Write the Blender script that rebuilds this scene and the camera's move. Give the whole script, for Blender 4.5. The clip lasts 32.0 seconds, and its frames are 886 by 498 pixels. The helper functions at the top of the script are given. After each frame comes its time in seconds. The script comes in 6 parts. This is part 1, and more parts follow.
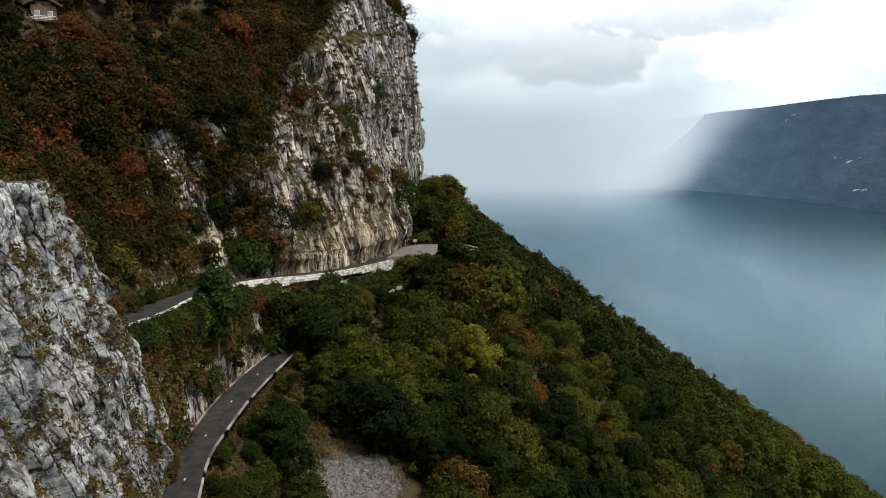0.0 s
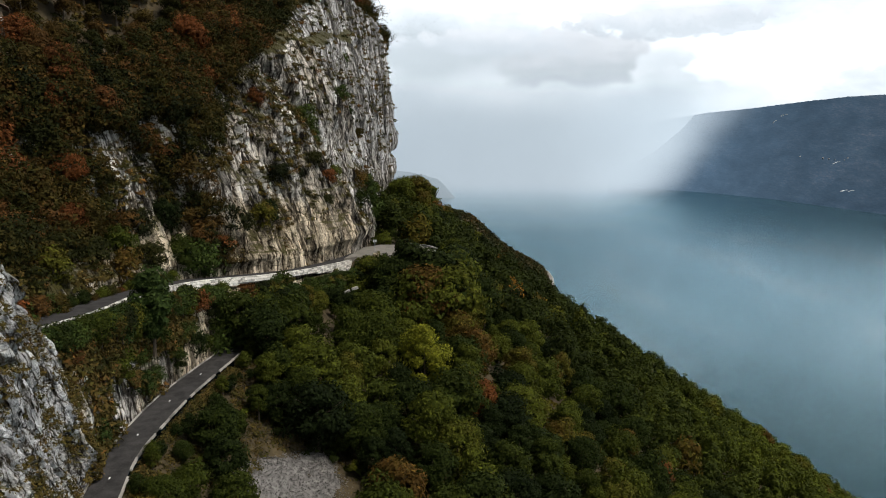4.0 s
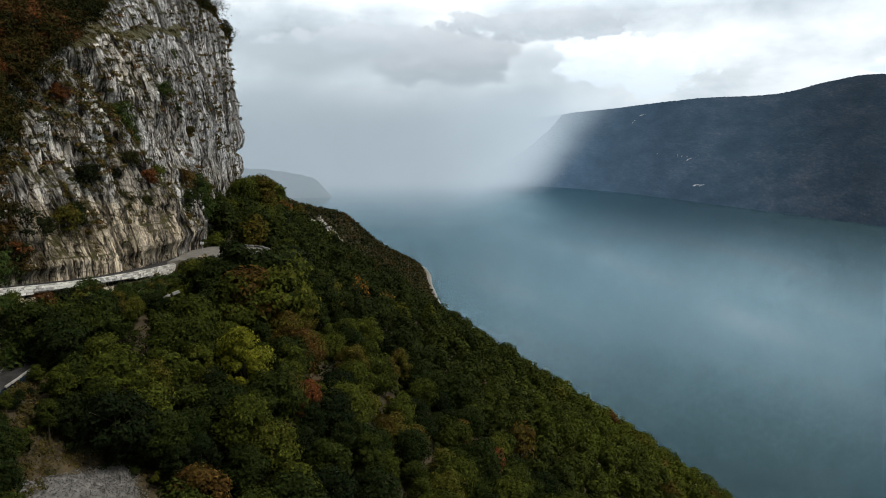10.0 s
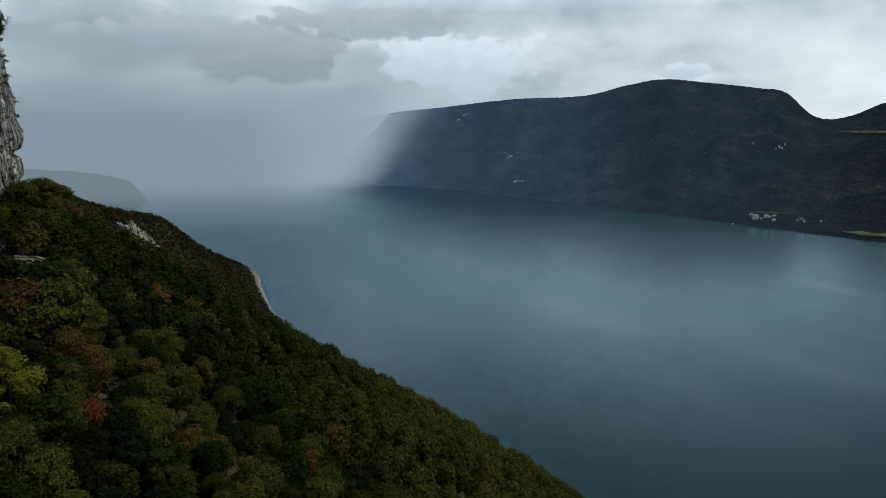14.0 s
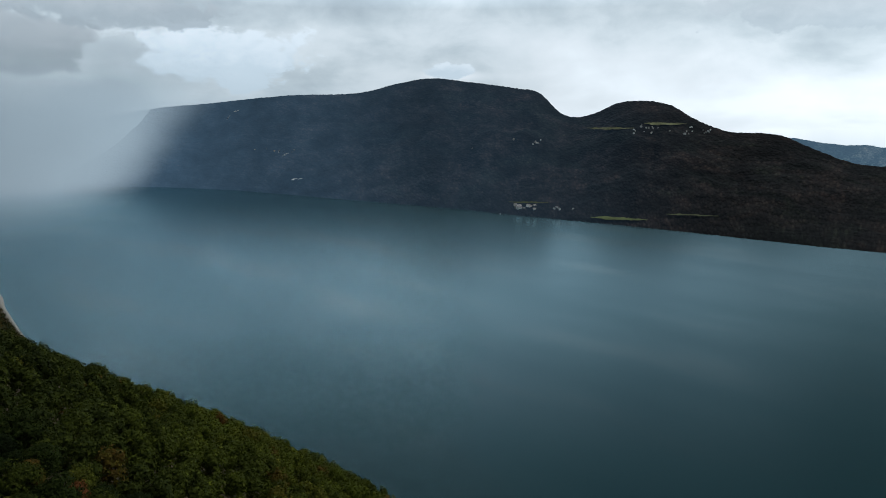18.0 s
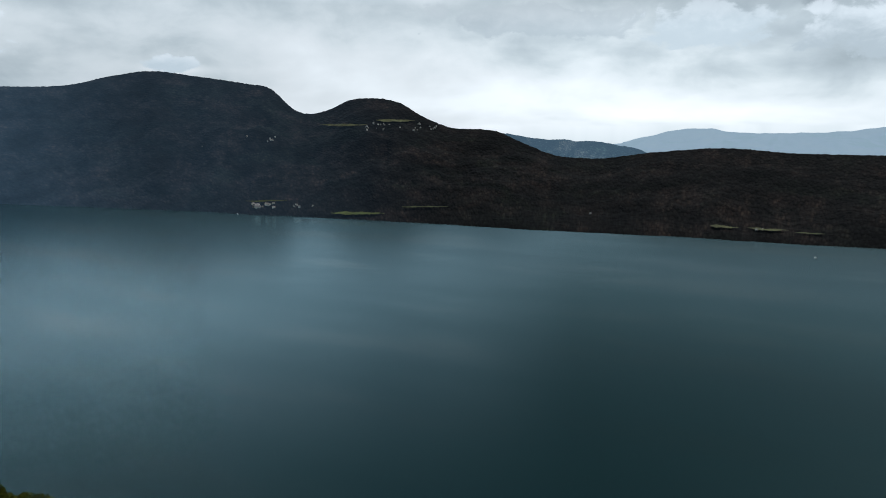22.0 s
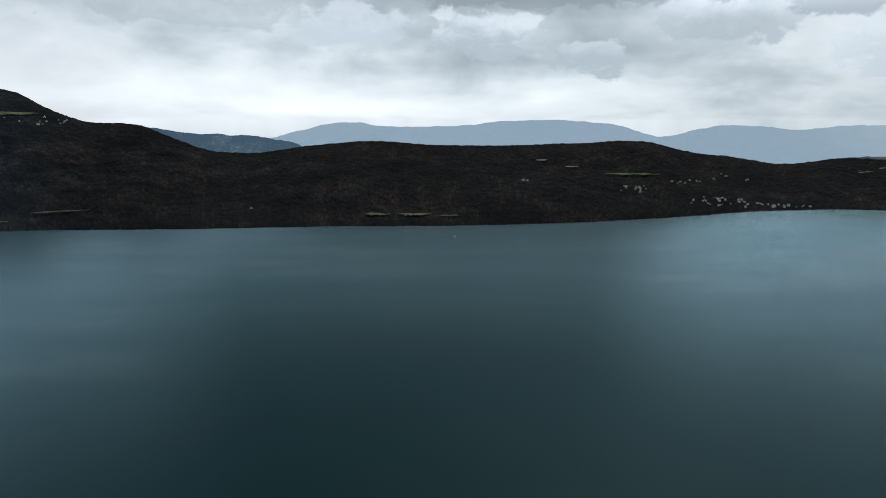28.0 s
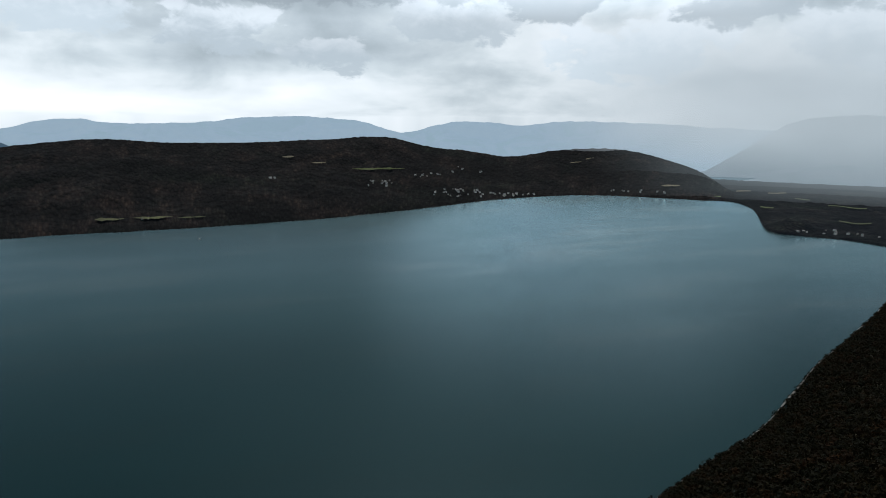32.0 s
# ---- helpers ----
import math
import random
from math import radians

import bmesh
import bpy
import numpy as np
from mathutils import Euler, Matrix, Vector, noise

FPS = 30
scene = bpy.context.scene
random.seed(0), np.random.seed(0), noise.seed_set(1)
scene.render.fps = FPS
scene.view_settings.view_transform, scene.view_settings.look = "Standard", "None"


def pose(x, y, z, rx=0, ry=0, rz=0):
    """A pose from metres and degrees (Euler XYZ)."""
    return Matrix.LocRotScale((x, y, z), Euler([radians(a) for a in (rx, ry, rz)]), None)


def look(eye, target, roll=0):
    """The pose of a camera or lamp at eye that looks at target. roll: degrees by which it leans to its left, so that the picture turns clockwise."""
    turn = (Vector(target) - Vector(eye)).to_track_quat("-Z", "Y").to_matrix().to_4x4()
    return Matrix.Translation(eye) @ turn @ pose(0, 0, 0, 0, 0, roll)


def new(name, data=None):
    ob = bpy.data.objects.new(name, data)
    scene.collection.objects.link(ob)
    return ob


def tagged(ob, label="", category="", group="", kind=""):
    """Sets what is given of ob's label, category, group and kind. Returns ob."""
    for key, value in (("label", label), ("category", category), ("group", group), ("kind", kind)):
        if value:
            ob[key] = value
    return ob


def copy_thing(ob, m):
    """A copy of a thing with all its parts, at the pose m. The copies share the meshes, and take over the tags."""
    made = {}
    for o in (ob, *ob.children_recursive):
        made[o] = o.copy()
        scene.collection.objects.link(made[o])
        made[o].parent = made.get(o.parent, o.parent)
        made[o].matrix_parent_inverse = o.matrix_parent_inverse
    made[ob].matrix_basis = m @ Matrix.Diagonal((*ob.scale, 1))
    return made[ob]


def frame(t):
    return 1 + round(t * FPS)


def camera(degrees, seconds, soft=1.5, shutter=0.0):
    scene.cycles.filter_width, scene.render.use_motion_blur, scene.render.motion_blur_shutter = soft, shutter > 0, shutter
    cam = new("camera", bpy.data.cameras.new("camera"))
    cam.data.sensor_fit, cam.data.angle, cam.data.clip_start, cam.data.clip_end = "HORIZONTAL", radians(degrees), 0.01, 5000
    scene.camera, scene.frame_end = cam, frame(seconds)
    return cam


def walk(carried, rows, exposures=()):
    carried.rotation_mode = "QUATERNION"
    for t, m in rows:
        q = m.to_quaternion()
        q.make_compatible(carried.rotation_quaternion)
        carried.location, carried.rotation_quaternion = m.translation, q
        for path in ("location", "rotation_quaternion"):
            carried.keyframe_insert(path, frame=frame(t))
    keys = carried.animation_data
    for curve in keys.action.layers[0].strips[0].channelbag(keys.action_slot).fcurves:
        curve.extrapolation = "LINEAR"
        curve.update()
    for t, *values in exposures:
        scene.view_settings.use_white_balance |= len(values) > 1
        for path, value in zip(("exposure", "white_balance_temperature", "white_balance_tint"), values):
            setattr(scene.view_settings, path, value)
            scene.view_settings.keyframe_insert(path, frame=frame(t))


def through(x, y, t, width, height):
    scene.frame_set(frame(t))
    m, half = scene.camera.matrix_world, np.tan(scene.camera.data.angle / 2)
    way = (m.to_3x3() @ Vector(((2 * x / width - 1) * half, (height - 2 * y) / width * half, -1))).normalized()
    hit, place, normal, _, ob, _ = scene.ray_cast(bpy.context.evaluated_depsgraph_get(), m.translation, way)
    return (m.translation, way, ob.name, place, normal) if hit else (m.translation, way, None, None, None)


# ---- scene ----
cam = camera(64.7, 32.0, soft=1.0)
PATH = [
    (0, (0.0, 0.0, 352.0), (0.0, 1.974, 351.677), -0.1),
    (0.5, (0.751, -0.099, 352.023), (0.75, 1.875, 351.7), -0.1),
    (1, (1.519, -0.203, 352.045), (1.518, 1.771, 351.722), -0.0),
    (1.5, (2.298, -0.317, 352.075), (2.296, 1.657, 351.752), -0.0),
    (2, (3.097, -0.439, 352.116), (3.095, 1.535, 351.793), -0.0),
    (2.5, (3.898, -0.571, 352.17), (3.894, 1.403, 351.847), 0.0),
    (4.5, (7.094, -0.995, 352.283), (7.141, 0.978, 351.959), 0.1),
    (5, (7.92, -1.116, 352.248), (7.995, 0.856, 351.925), 0.1),
    (5.5, (8.721, -1.246, 352.208), (8.821, 0.725, 351.884), 0.1),
    (6, (9.521, -1.379, 352.167), (9.645, 0.59, 351.844), 0.1),
    (6.5, (10.309, -1.516, 352.128), (10.456, 0.452, 351.805), 0.1),
    (7, (11.098, -1.653, 352.105), (11.267, 0.314, 351.782), 0.1),
    (7.5, (11.857, -1.793, 352.104), (12.038, 0.173, 351.78), 0.1),
    (8, (12.613, -1.927, 352.124), (12.817, 0.036, 351.799), 0.1),
    (8.5, (13.347, -2.068, 352.162), (13.585, -0.109, 351.837), 0.1),
    (9, (14.055, -2.229, 352.21), (14.329, -0.275, 351.885), 0.1),
    (9.5, (14.749, -2.408, 352.266), (15.055, -0.459, 351.941), 0.1),
    (10, (15.495, -2.6, 352.321), (15.856, -0.661, 351.994), 0.1),
    (10.5, (16.232, -2.814, 352.365), (16.638, -0.883, 352.037), 0.1),
    (11, (16.963, -3.05, 352.393), (17.411, -1.129, 352.066), 0.1),
    (11.5, (17.689, -3.309, 352.411), (18.176, -1.397, 352.084), 0.1),
    (12, (18.401, -3.593, 352.43), (18.937, -1.695, 352.102), 0.1),
    (12.5, (19.097, -3.902, 352.454), (19.697, -2.023, 352.126), 0.1),
    (13, (19.759, -4.223, 352.483), (20.435, -2.369, 352.155), 0.1),
    (13.5, (20.34, -4.552, 352.521), (21.084, -2.725, 352.192), 0.1),
    (14, (20.847, -4.884, 352.567), (21.66, -3.086, 352.237), 0.2),
    (14.5, (21.247, -5.218, 352.613), (22.125, -3.452, 352.284), 0.1),
    (16.5, (20.694, -6.767, 352.837), (21.811, -5.143, 352.505), 0.0),
    (17, (20.37, -7.128, 353.054), (21.551, -5.549, 352.72), 0.1),
    (17.5, (20.041, -7.483, 353.296), (21.291, -5.958, 352.96), 0.1),
    (18, (19.722, -7.839, 353.552), (21.048, -6.38, 353.215), 0.1),
    (18.5, (19.398, -8.19, 353.815), (20.794, -6.798, 353.477), 0.1),
    (19, (19.077, -8.55, 354.058), (20.541, -7.231, 353.719), 0.1),
    (19.5, (18.748, -8.917, 354.279), (20.272, -7.667, 353.939), 0.1),
    (20, (18.409, -9.293, 354.474), (19.993, -8.121, 354.133), 0.0),
    (20.5, (18.05, -9.677, 354.645), (19.682, -8.572, 354.303), 0.0),
    (21, (17.667, -10.069, 354.787), (19.347, -9.039, 354.444), 0.0),
    (21.5, (17.251, -10.467, 354.901), (18.973, -9.51, 354.556), 0.0),
    (22, (16.803, -10.873, 354.991), (18.564, -9.992, 354.645), -0.0),
    (22.5, (16.322, -11.285, 355.063), (18.118, -10.476, 354.715), -0.0),
    (23, (15.811, -11.703, 355.12), (17.637, -10.967, 354.77), -0.0),
    (23.5, (15.27, -12.126, 355.164), (17.123, -11.459, 354.814), -0.0),
    (24, (14.705, -12.553, 355.199), (16.583, -11.963, 354.848), -0.0),
    (24.5, (14.118, -12.984, 355.226), (16.018, -12.47, 354.874), -0.0),
    (25, (13.511, -13.417, 355.247), (15.431, -12.981, 354.894), 0.0),
    (25.5, (12.888, -13.851, 355.264), (14.823, -13.49, 354.909), 0.1),
    (27.5, (10.02, -15.598, 355.244), (11.986, -15.539, 354.884), 0.1),
    (28, (9.231, -16.034, 355.235), (11.198, -16.06, 354.873), 0.1),
    (28.5, (8.431, -16.468, 355.226), (10.395, -16.581, 354.863), 0.1),
    (29, (7.623, -16.903, 355.217), (9.579, -17.104, 354.853), 0.1),
    (29.5, (6.807, -17.336, 355.208), (8.753, -17.625, 354.843), 0.2),
    (30, (5.987, -17.77, 355.199), (7.917, -18.147, 354.833), 0.2),
    (30.5, (5.165, -18.203, 355.191), (7.076, -18.666, 354.823), 0.2),
    (31, (4.341, -18.636, 355.182), (6.229, -19.183, 354.814), 0.3),
    (31.5, (3.517, -19.068, 355.174), (5.38, -19.694, 354.805), 0.2),
    (32, (2.693, -19.5, 355.167), (4.527, -20.206, 354.797), 0.2),
]
walk(cam, [(t, look(eye, target, roll)) for t, eye, target, roll in PATH],
     ((0, 0.5, 6500, 13), (6, 0.4, 6500, 13), (9, 0.24, 6450, 12), (13, -0.3, 6150, 8), (16.5, -0.75, 5950, 6), (19, -0.22, 5950, 7), (20.5, -0.32, 6000, 7), (23, -0.55, 6050, 8), (26, -0.58, 6100, 9), (30, -0.46, 6100, 9), (32, -0.42, 6100, 9)))

# ---- light ----
def link(nt, a, b):
    nt.links.new(a, b)


def ramp(nt, source, stops, mode="LINEAR"):
    n = nt.nodes.new("ShaderNodeValToRGB")
    n.color_ramp.interpolation = mode
    while len(n.color_ramp.elements) < len(stops):
        n.color_ramp.elements.new(0.5)
    for e, (p, c) in zip(n.color_ramp.elements, stops):
        e.position = p
        e.color = c if len(c) == 4 else (*c, 1)
    nt.links.new(source, n.inputs["Fac"])
    return n


def math_node(nt, op, a, b=None, c=None, clamp=False):
    n = nt.nodes.new("ShaderNodeMath")
    n.operation, n.use_clamp = op, clamp
    for i, v in enumerate((a, b, c)):
        if v is None:
            continue
        if isinstance(v, (int, float)):
            n.inputs[i].default_value = v
        else:
            nt.links.new(v, n.inputs[i])
    return n.outputs[0]


def mix_col(nt, fac, a, b, blend="MIX"):
    n = nt.nodes.new("ShaderNodeMix")
    n.data_type, n.blend_type = "RGBA", blend
    for sock, v in ((n.inputs[0], fac), (n.inputs[6], a), (n.inputs[7], b)):
        if isinstance(v, (int, float)):
            sock.default_value = v
        elif isinstance(v, tuple):
            sock.default_value = (*v, 1) if len(v) == 3 else v
        else:
            nt.links.new(v, sock)
    return n.outputs[2]


def noise_tex(nt, vec, scale, detail=4.0, rough=0.55, distortion=0.0):
    n = nt.nodes.new("ShaderNodeTexNoise")
    n.inputs["Scale"].default_value, n.inputs["Detail"].default_value = scale, detail
    n.inputs["Roughness"].default_value, n.inputs["Distortion"].default_value = rough, distortion
    nt.links.new(vec, n.inputs["Vector"])
    return n


def mapping(nt, vec, scale=(1, 1, 1), location=(0, 0, 0), rotation=(0, 0, 0)):
    n = nt.nodes.new("ShaderNodeMapping")
    n.inputs["Scale"].default_value, n.inputs["Location"].default_value, n.inputs["Rotation"].default_value = scale, location, rotation
    nt.links.new(vec, n.inputs["Vector"])
    return n.outputs[0]


SUN_AZ, SUN_EL = radians(112), radians(57)   # bright part of the cloud, high over the south of the lake


# azimuth, elevation, half widths, tones of the lit and the shaded side, thickness
PUFFS = ((25, 5.4, 8, 2.6, 1.12, 0.95, 0.9), (11, 5.6, 6, 2.4, 0.6, 0.45, 0.85), (19, 8.4, 8, 1.3, 0.66, 0.55, 0.8), (2, 7.2, 9, 1.3, 0.66, 0.55, 0.7), (43, 4.6, 2.6, 0.7, 1.1, 0.9, 0.9), 
         (70, 8.0, 9, 1.6, 0.8, 0.62, 0.6), (84, 7.6, 5, 1.7, 1.02, 0.78, 0.8), (98, 9.6, 13, 1.4, 0.62, 0.5, 0.85), (94, 6.6, 4.4, 2.2, 0.98, 0.64, 0.95), (102.4, 5.2, 3.8, 1.6, 0.8, 0.62, 0.9), (112, 7.4, 4.5, 2.0, 0.92, 0.66, 0.8),
         (126, 5.0, 7, 2.6, 1.05, 0.9, 0.8), (120, 9.0, 6, 1.5, 0.68, 0.58, 0.8), (134, 8.4, 5, 1.6, 0.7, 0.6, 0.8), (141, 5.2, 4.5, 3.0, 0.92, 0.76, 0.8))


def make_world():
    w = bpy.data.worlds.new("overcast_sky")
    scene.world = w
    w.use_nodes = True
    nt = w.node_tree
    nt.nodes.clear()
    sky = nt.nodes.new("ShaderNodeTexSky")
    sky.sky_type, sky.sun_disc = "NISHITA", False
    sky.sun_elevation, sky.sun_rotation = SUN_EL, SUN_AZ
    co = nt.nodes.new("ShaderNodeTexCoord")
    sep = nt.nodes.new("ShaderNodeSeparateXYZ")
    link(nt, co.outputs["Generated"], sep.inputs[0])
    az = math_node(nt, "ARCTAN2", sep.outputs[0], sep.outputs[1])
    el = math_node(nt, "ARCSINE", sep.outputs[2])
    # clouds lie in long banks that flatten towards the horizon
    flat = math_node(nt, "POWER", math_node(nt, "MAXIMUM", el, 0.0), 0.72)
    comb = nt.nodes.new("ShaderNodeCombineXYZ")
    link(nt, az, comb.inputs[0])
    link(nt, flat, comb.inputs[1])
    banks = noise_tex(nt, mapping(nt, comb.outputs[0], (2.3, 6.5, 1), (3.1, 0.4, 0)), 1.0, 4.0, 0.5, 0.4)
    heaps = noise_tex(nt, mapping(nt, comb.outputs[0], (8.5, 11, 1), (1.7, 5.2, 0)), 1.0, 7.0, 0.55, 0.2)
    wisps = noise_tex(nt, mapping(nt, comb.outputs[0], (4, 34, 1), (9.2, 1.3, 0)), 1.0, 3.0, 0.5, 0.4)
    f = math_node(nt, "ADD", math_node(nt, "MULTIPLY", banks.outputs[0], 0.5), math_node(nt, "MULTIPLY", heaps.outputs[0], 0.46))
    f = math_node(nt, "ADD", f, math_node(nt, "MULTIPLY", wisps.outputs[0], 0.04))

    def bank(a0, e0, wa, we, amount):
        """A single bank of cloud round an azimuth and an elevation, in degrees."""
        u = math_node(nt, "POWER", math_node(nt, "ABSOLUTE", math_node(nt, "DIVIDE", math_node(nt, "SUBTRACT", az, radians(a0)), radians(wa))), 2.0)
        v = math_node(nt, "POWER", math_node(nt, "ABSOLUTE", math_node(nt, "DIVIDE", math_node(nt, "SUBTRACT", el, radians(e0)), radians(we))), 2.0)
        g = math_node(nt, "EXPONENT", math_node(nt, "MULTIPLY", math_node(nt, "ADD", u, v), -1.0))
        return math_node(nt, "MULTIPLY", g, amount)

    for a0, e0, wa, we, amount in ((3, 6.4, 11, 2.2, -0.2), (27, 6.2, 8, 2.4, 0.07), (50, 5.0, 13, 5.0, 0.13), (75, 1.0, 30, 2.4, 0.2), (60, 2.4, 24, 3.0, 0.08), (118, 5.0, 9, 7.0, 0.07), (95.5, 6.9, 3.2, 1.5, 0.13), (96, 4.7, 5, 0.6, -0.07), (86, 4.0, 6, 0.8, -0.05), (43, 4.2, 2.2, 0.35, 0.25), (99, 9.0, 14, 1.8, -0.1), (40, 10.0, 12, 1.6, -0.08), (104, 5.6, 5, 1.0, -0.06), (140, 9.0, 10, 3.5, -0.08), (128, 5, 7, 3, 0.08)):
        f = math_node(nt, "ADD", f, bank(a0, e0, wa, we, amount))
    cloud = ramp(nt, f, [(0.3, (0.42, 0.48, 0.51)), (0.42, (0.58, 0.645, 0.68)), (0.5, (0.72, 0.785, 0.81)), (0.58, (0.9, 0.95, 0.965)), (0.68, (1.04, 1.07, 1.08)), (0.82, (1.2, 1.23, 1.24))])
    tone = cloud.outputs[0]
    # heaped clouds with lit tops and grey undersides
    curl = noise_tex(nt, mapping(nt, comb.outputs[0], (26, 30, 1), (4.4, 2.6, 0)), 1.0, 6.0, 0.6, 0.3)
    for a0, e0, wa, we, lit, shade, most in PUFFS:
        u = math_node(nt, "DIVIDE", math_node(nt, "SUBTRACT", az, radians(a0)), radians(wa))
        v = math_node(nt, "DIVIDE", math_node(nt, "SUBTRACT", el, radians(e0)), radians(we))
        d = math_node(nt, "SQRT", math_node(nt, "ADD", math_node(nt, "MULTIPLY", u, u), math_node(nt, "MULTIPLY", v, v)))
        rag = math_node(nt, "ADD", math_node(nt, "MULTIPLY", heaps.outputs[0], 2.6), math_node(nt, "MULTIPLY", curl.outputs[0], 1.6))
        d = math_node(nt, "ADD", d, math_node(nt, "SUBTRACT", 2.1, rag))
        inside = ramp(nt, d, [(0.7, (most, most, most)), (1.12, (0, 0, 0))], "EASE")
        side = math_node(nt, "MULTIPLY_ADD", v, 0.45, math_node(nt, "MULTIPLY_ADD", curl.outputs[0], 1.0, -0.05))
        shaded = ramp(nt, side, [(0.2, (shade * 0.87, shade * 0.98, shade * 1.05)), (0.85, (lit * 0.94, lit, lit * 1.04))], "EASE")
        tone = mix_col(nt, inside.outputs[0], tone, shaded.outputs[0])
    # the cloud is thick and dark overhead, thin and bright low down
    south = ramp(nt, sep.outputs[2], [(0.0, (1.1, 1.1, 1.1)), (0.13, (1.1, 1.1, 1.1)), (0.2, (0.44, 0.48, 0.5)), (0.32, (0.17, 0.19, 0.2)), (0.6, (0.18, 0.19, 0.2)), (1.0, (0.42, 0.43, 0.44))])
    north = ramp(nt, sep.outputs[2], [(0.0, (0.76, 0.77, 0.78)), (0.16, (0.9, 0.91, 0.92)), (0.22, (2.1, 2.15, 2.2)), (0.32, (1.6, 1.65, 1.7)), (0.46, (0.55, 0.58, 0.61)), (0.85, (0.45, 0.46, 0.47)), (1.0, (0.45, 0.46, 0.47))])
    part_n = ramp(nt, math_node(nt, "COSINE", math_node(nt, "SUBTRACT", az, radians(32))), [(0.74, (0, 0, 0)), (0.96, (1, 1, 1))])
    thick = mix_col(nt, part_n.outputs[0], south.outputs[0], north.outputs[0])
    gap = ramp(nt, sep.outputs[2], [(0.0, (1, 1, 1)), (0.13, (1, 1, 1)), (0.19, (2.1, 2.12, 2.15)), (0.28, (1.0, 1.02, 1.04)), (0.42, (0.18, 0.21, 0.22))])
    part_s = ramp(nt, math_node(nt, "COSINE", math_node(nt, "SUBTRACT", az, radians(121))), [(0.95, (0, 0, 0)), (0.995, (1, 1, 1))], "EASE")
    thick = mix_col(nt, part_s.outputs[0], thick, gap.outputs[0])
    col = mix_col(nt, 1.0, tone, thick, "MULTIPLY")
    bg1 = nt.nodes.new("ShaderNodeBackground")
    link(nt, col, bg1.inputs[0])
    bg1.inputs[1].default_value = SKY
    bg2 = nt.nodes.new("ShaderNodeBackground")
    link(nt, sky.outputs[0], bg2.inputs[0])
    bg2.inputs[1].default_value = 0.05
    mix = nt.nodes.new("ShaderNodeMixShader")
    mix.inputs[0].default_value = 0.94
    link(nt, bg2.outputs[0], mix.inputs[1])
    link(nt, bg1.outputs[0], mix.inputs[2])
    out = nt.nodes.new("ShaderNodeOutputWorld")
    link(nt, mix.outputs[0], out.inputs[0])


SKY = 1.2
make_world()
sun = new("sun", bpy.data.lights.new("sun", "SUN"))
sun.data.energy, sun.data.angle, sun.data.color = 3.3, radians(24), (1.0, 0.94, 0.85)
sun.matrix_world = look((0, 0, 900), Vector((0, 0, 900)) - Vector((math.sin(SUN_AZ) * math.cos(SUN_EL), math.cos(SUN_AZ) * math.cos(SUN_EL), math.sin(SUN_EL))))


# ---- materials ----
def material(name):
    m = bpy.data.materials.new(name)
    m.use_nodes = True
    nt = m.node_tree
    nt.nodes.clear()
    out = nt.nodes.new("ShaderNodeOutputMaterial")
    return m, nt, out


def principled(nt, out, rough=0.8, spec=0.3):
    b = nt.nodes.new("ShaderNodeBsdfPrincipled")
    b.inputs["Roughness"].default_value = rough
    b.inputs["Specular IOR Level"].default_value = spec
    link(nt, b.outputs[0], out.inputs[0])
    return b


def position(nt):
    return nt.nodes.new("ShaderNodeNewGeometry").outputs["Position"]


def bump(nt, bsdf, height, strength, distance):
    b = nt.nodes.new("ShaderNodeBump")
    b.inputs["Strength"].default_value, b.inputs["Distance"].default_value = strength, distance
    link(nt, height, b.inputs["Height"])
    link(nt, b.outputs[0], bsdf.inputs["Normal"])
    return b


def plain(name, colour, rough=0.8, scale=3.0, amount=0.25, spec=0.3):
    """A painted or natural surface with mottling at two scales."""
    m, nt, out = material(name)
    b = principled(nt, out, rough, spec)
    p = position(nt)
    n1, n2 = noise_tex(nt, p, scale, 5.0), noise_tex(nt, p, scale * 9, 3.0)
    f = math_node(nt, "ADD", math_node(nt, "MULTIPLY", n1.outputs[0], 0.65), math_node(nt, "MULTIPLY", n2.outputs[0], 0.35))
    dark = tuple(c * (1 - amount * 1.6) for c in colour)
    light = tuple(min(1, c * (1 + amount)) for c in colour)
    r = ramp(nt, f, [(0.3, dark), (0.7, light)])
    link(nt, r.outputs[0], b.inputs["Base Color"])
    bump(nt, b, n2.outputs[0], 0.3, 0.05)
    return m


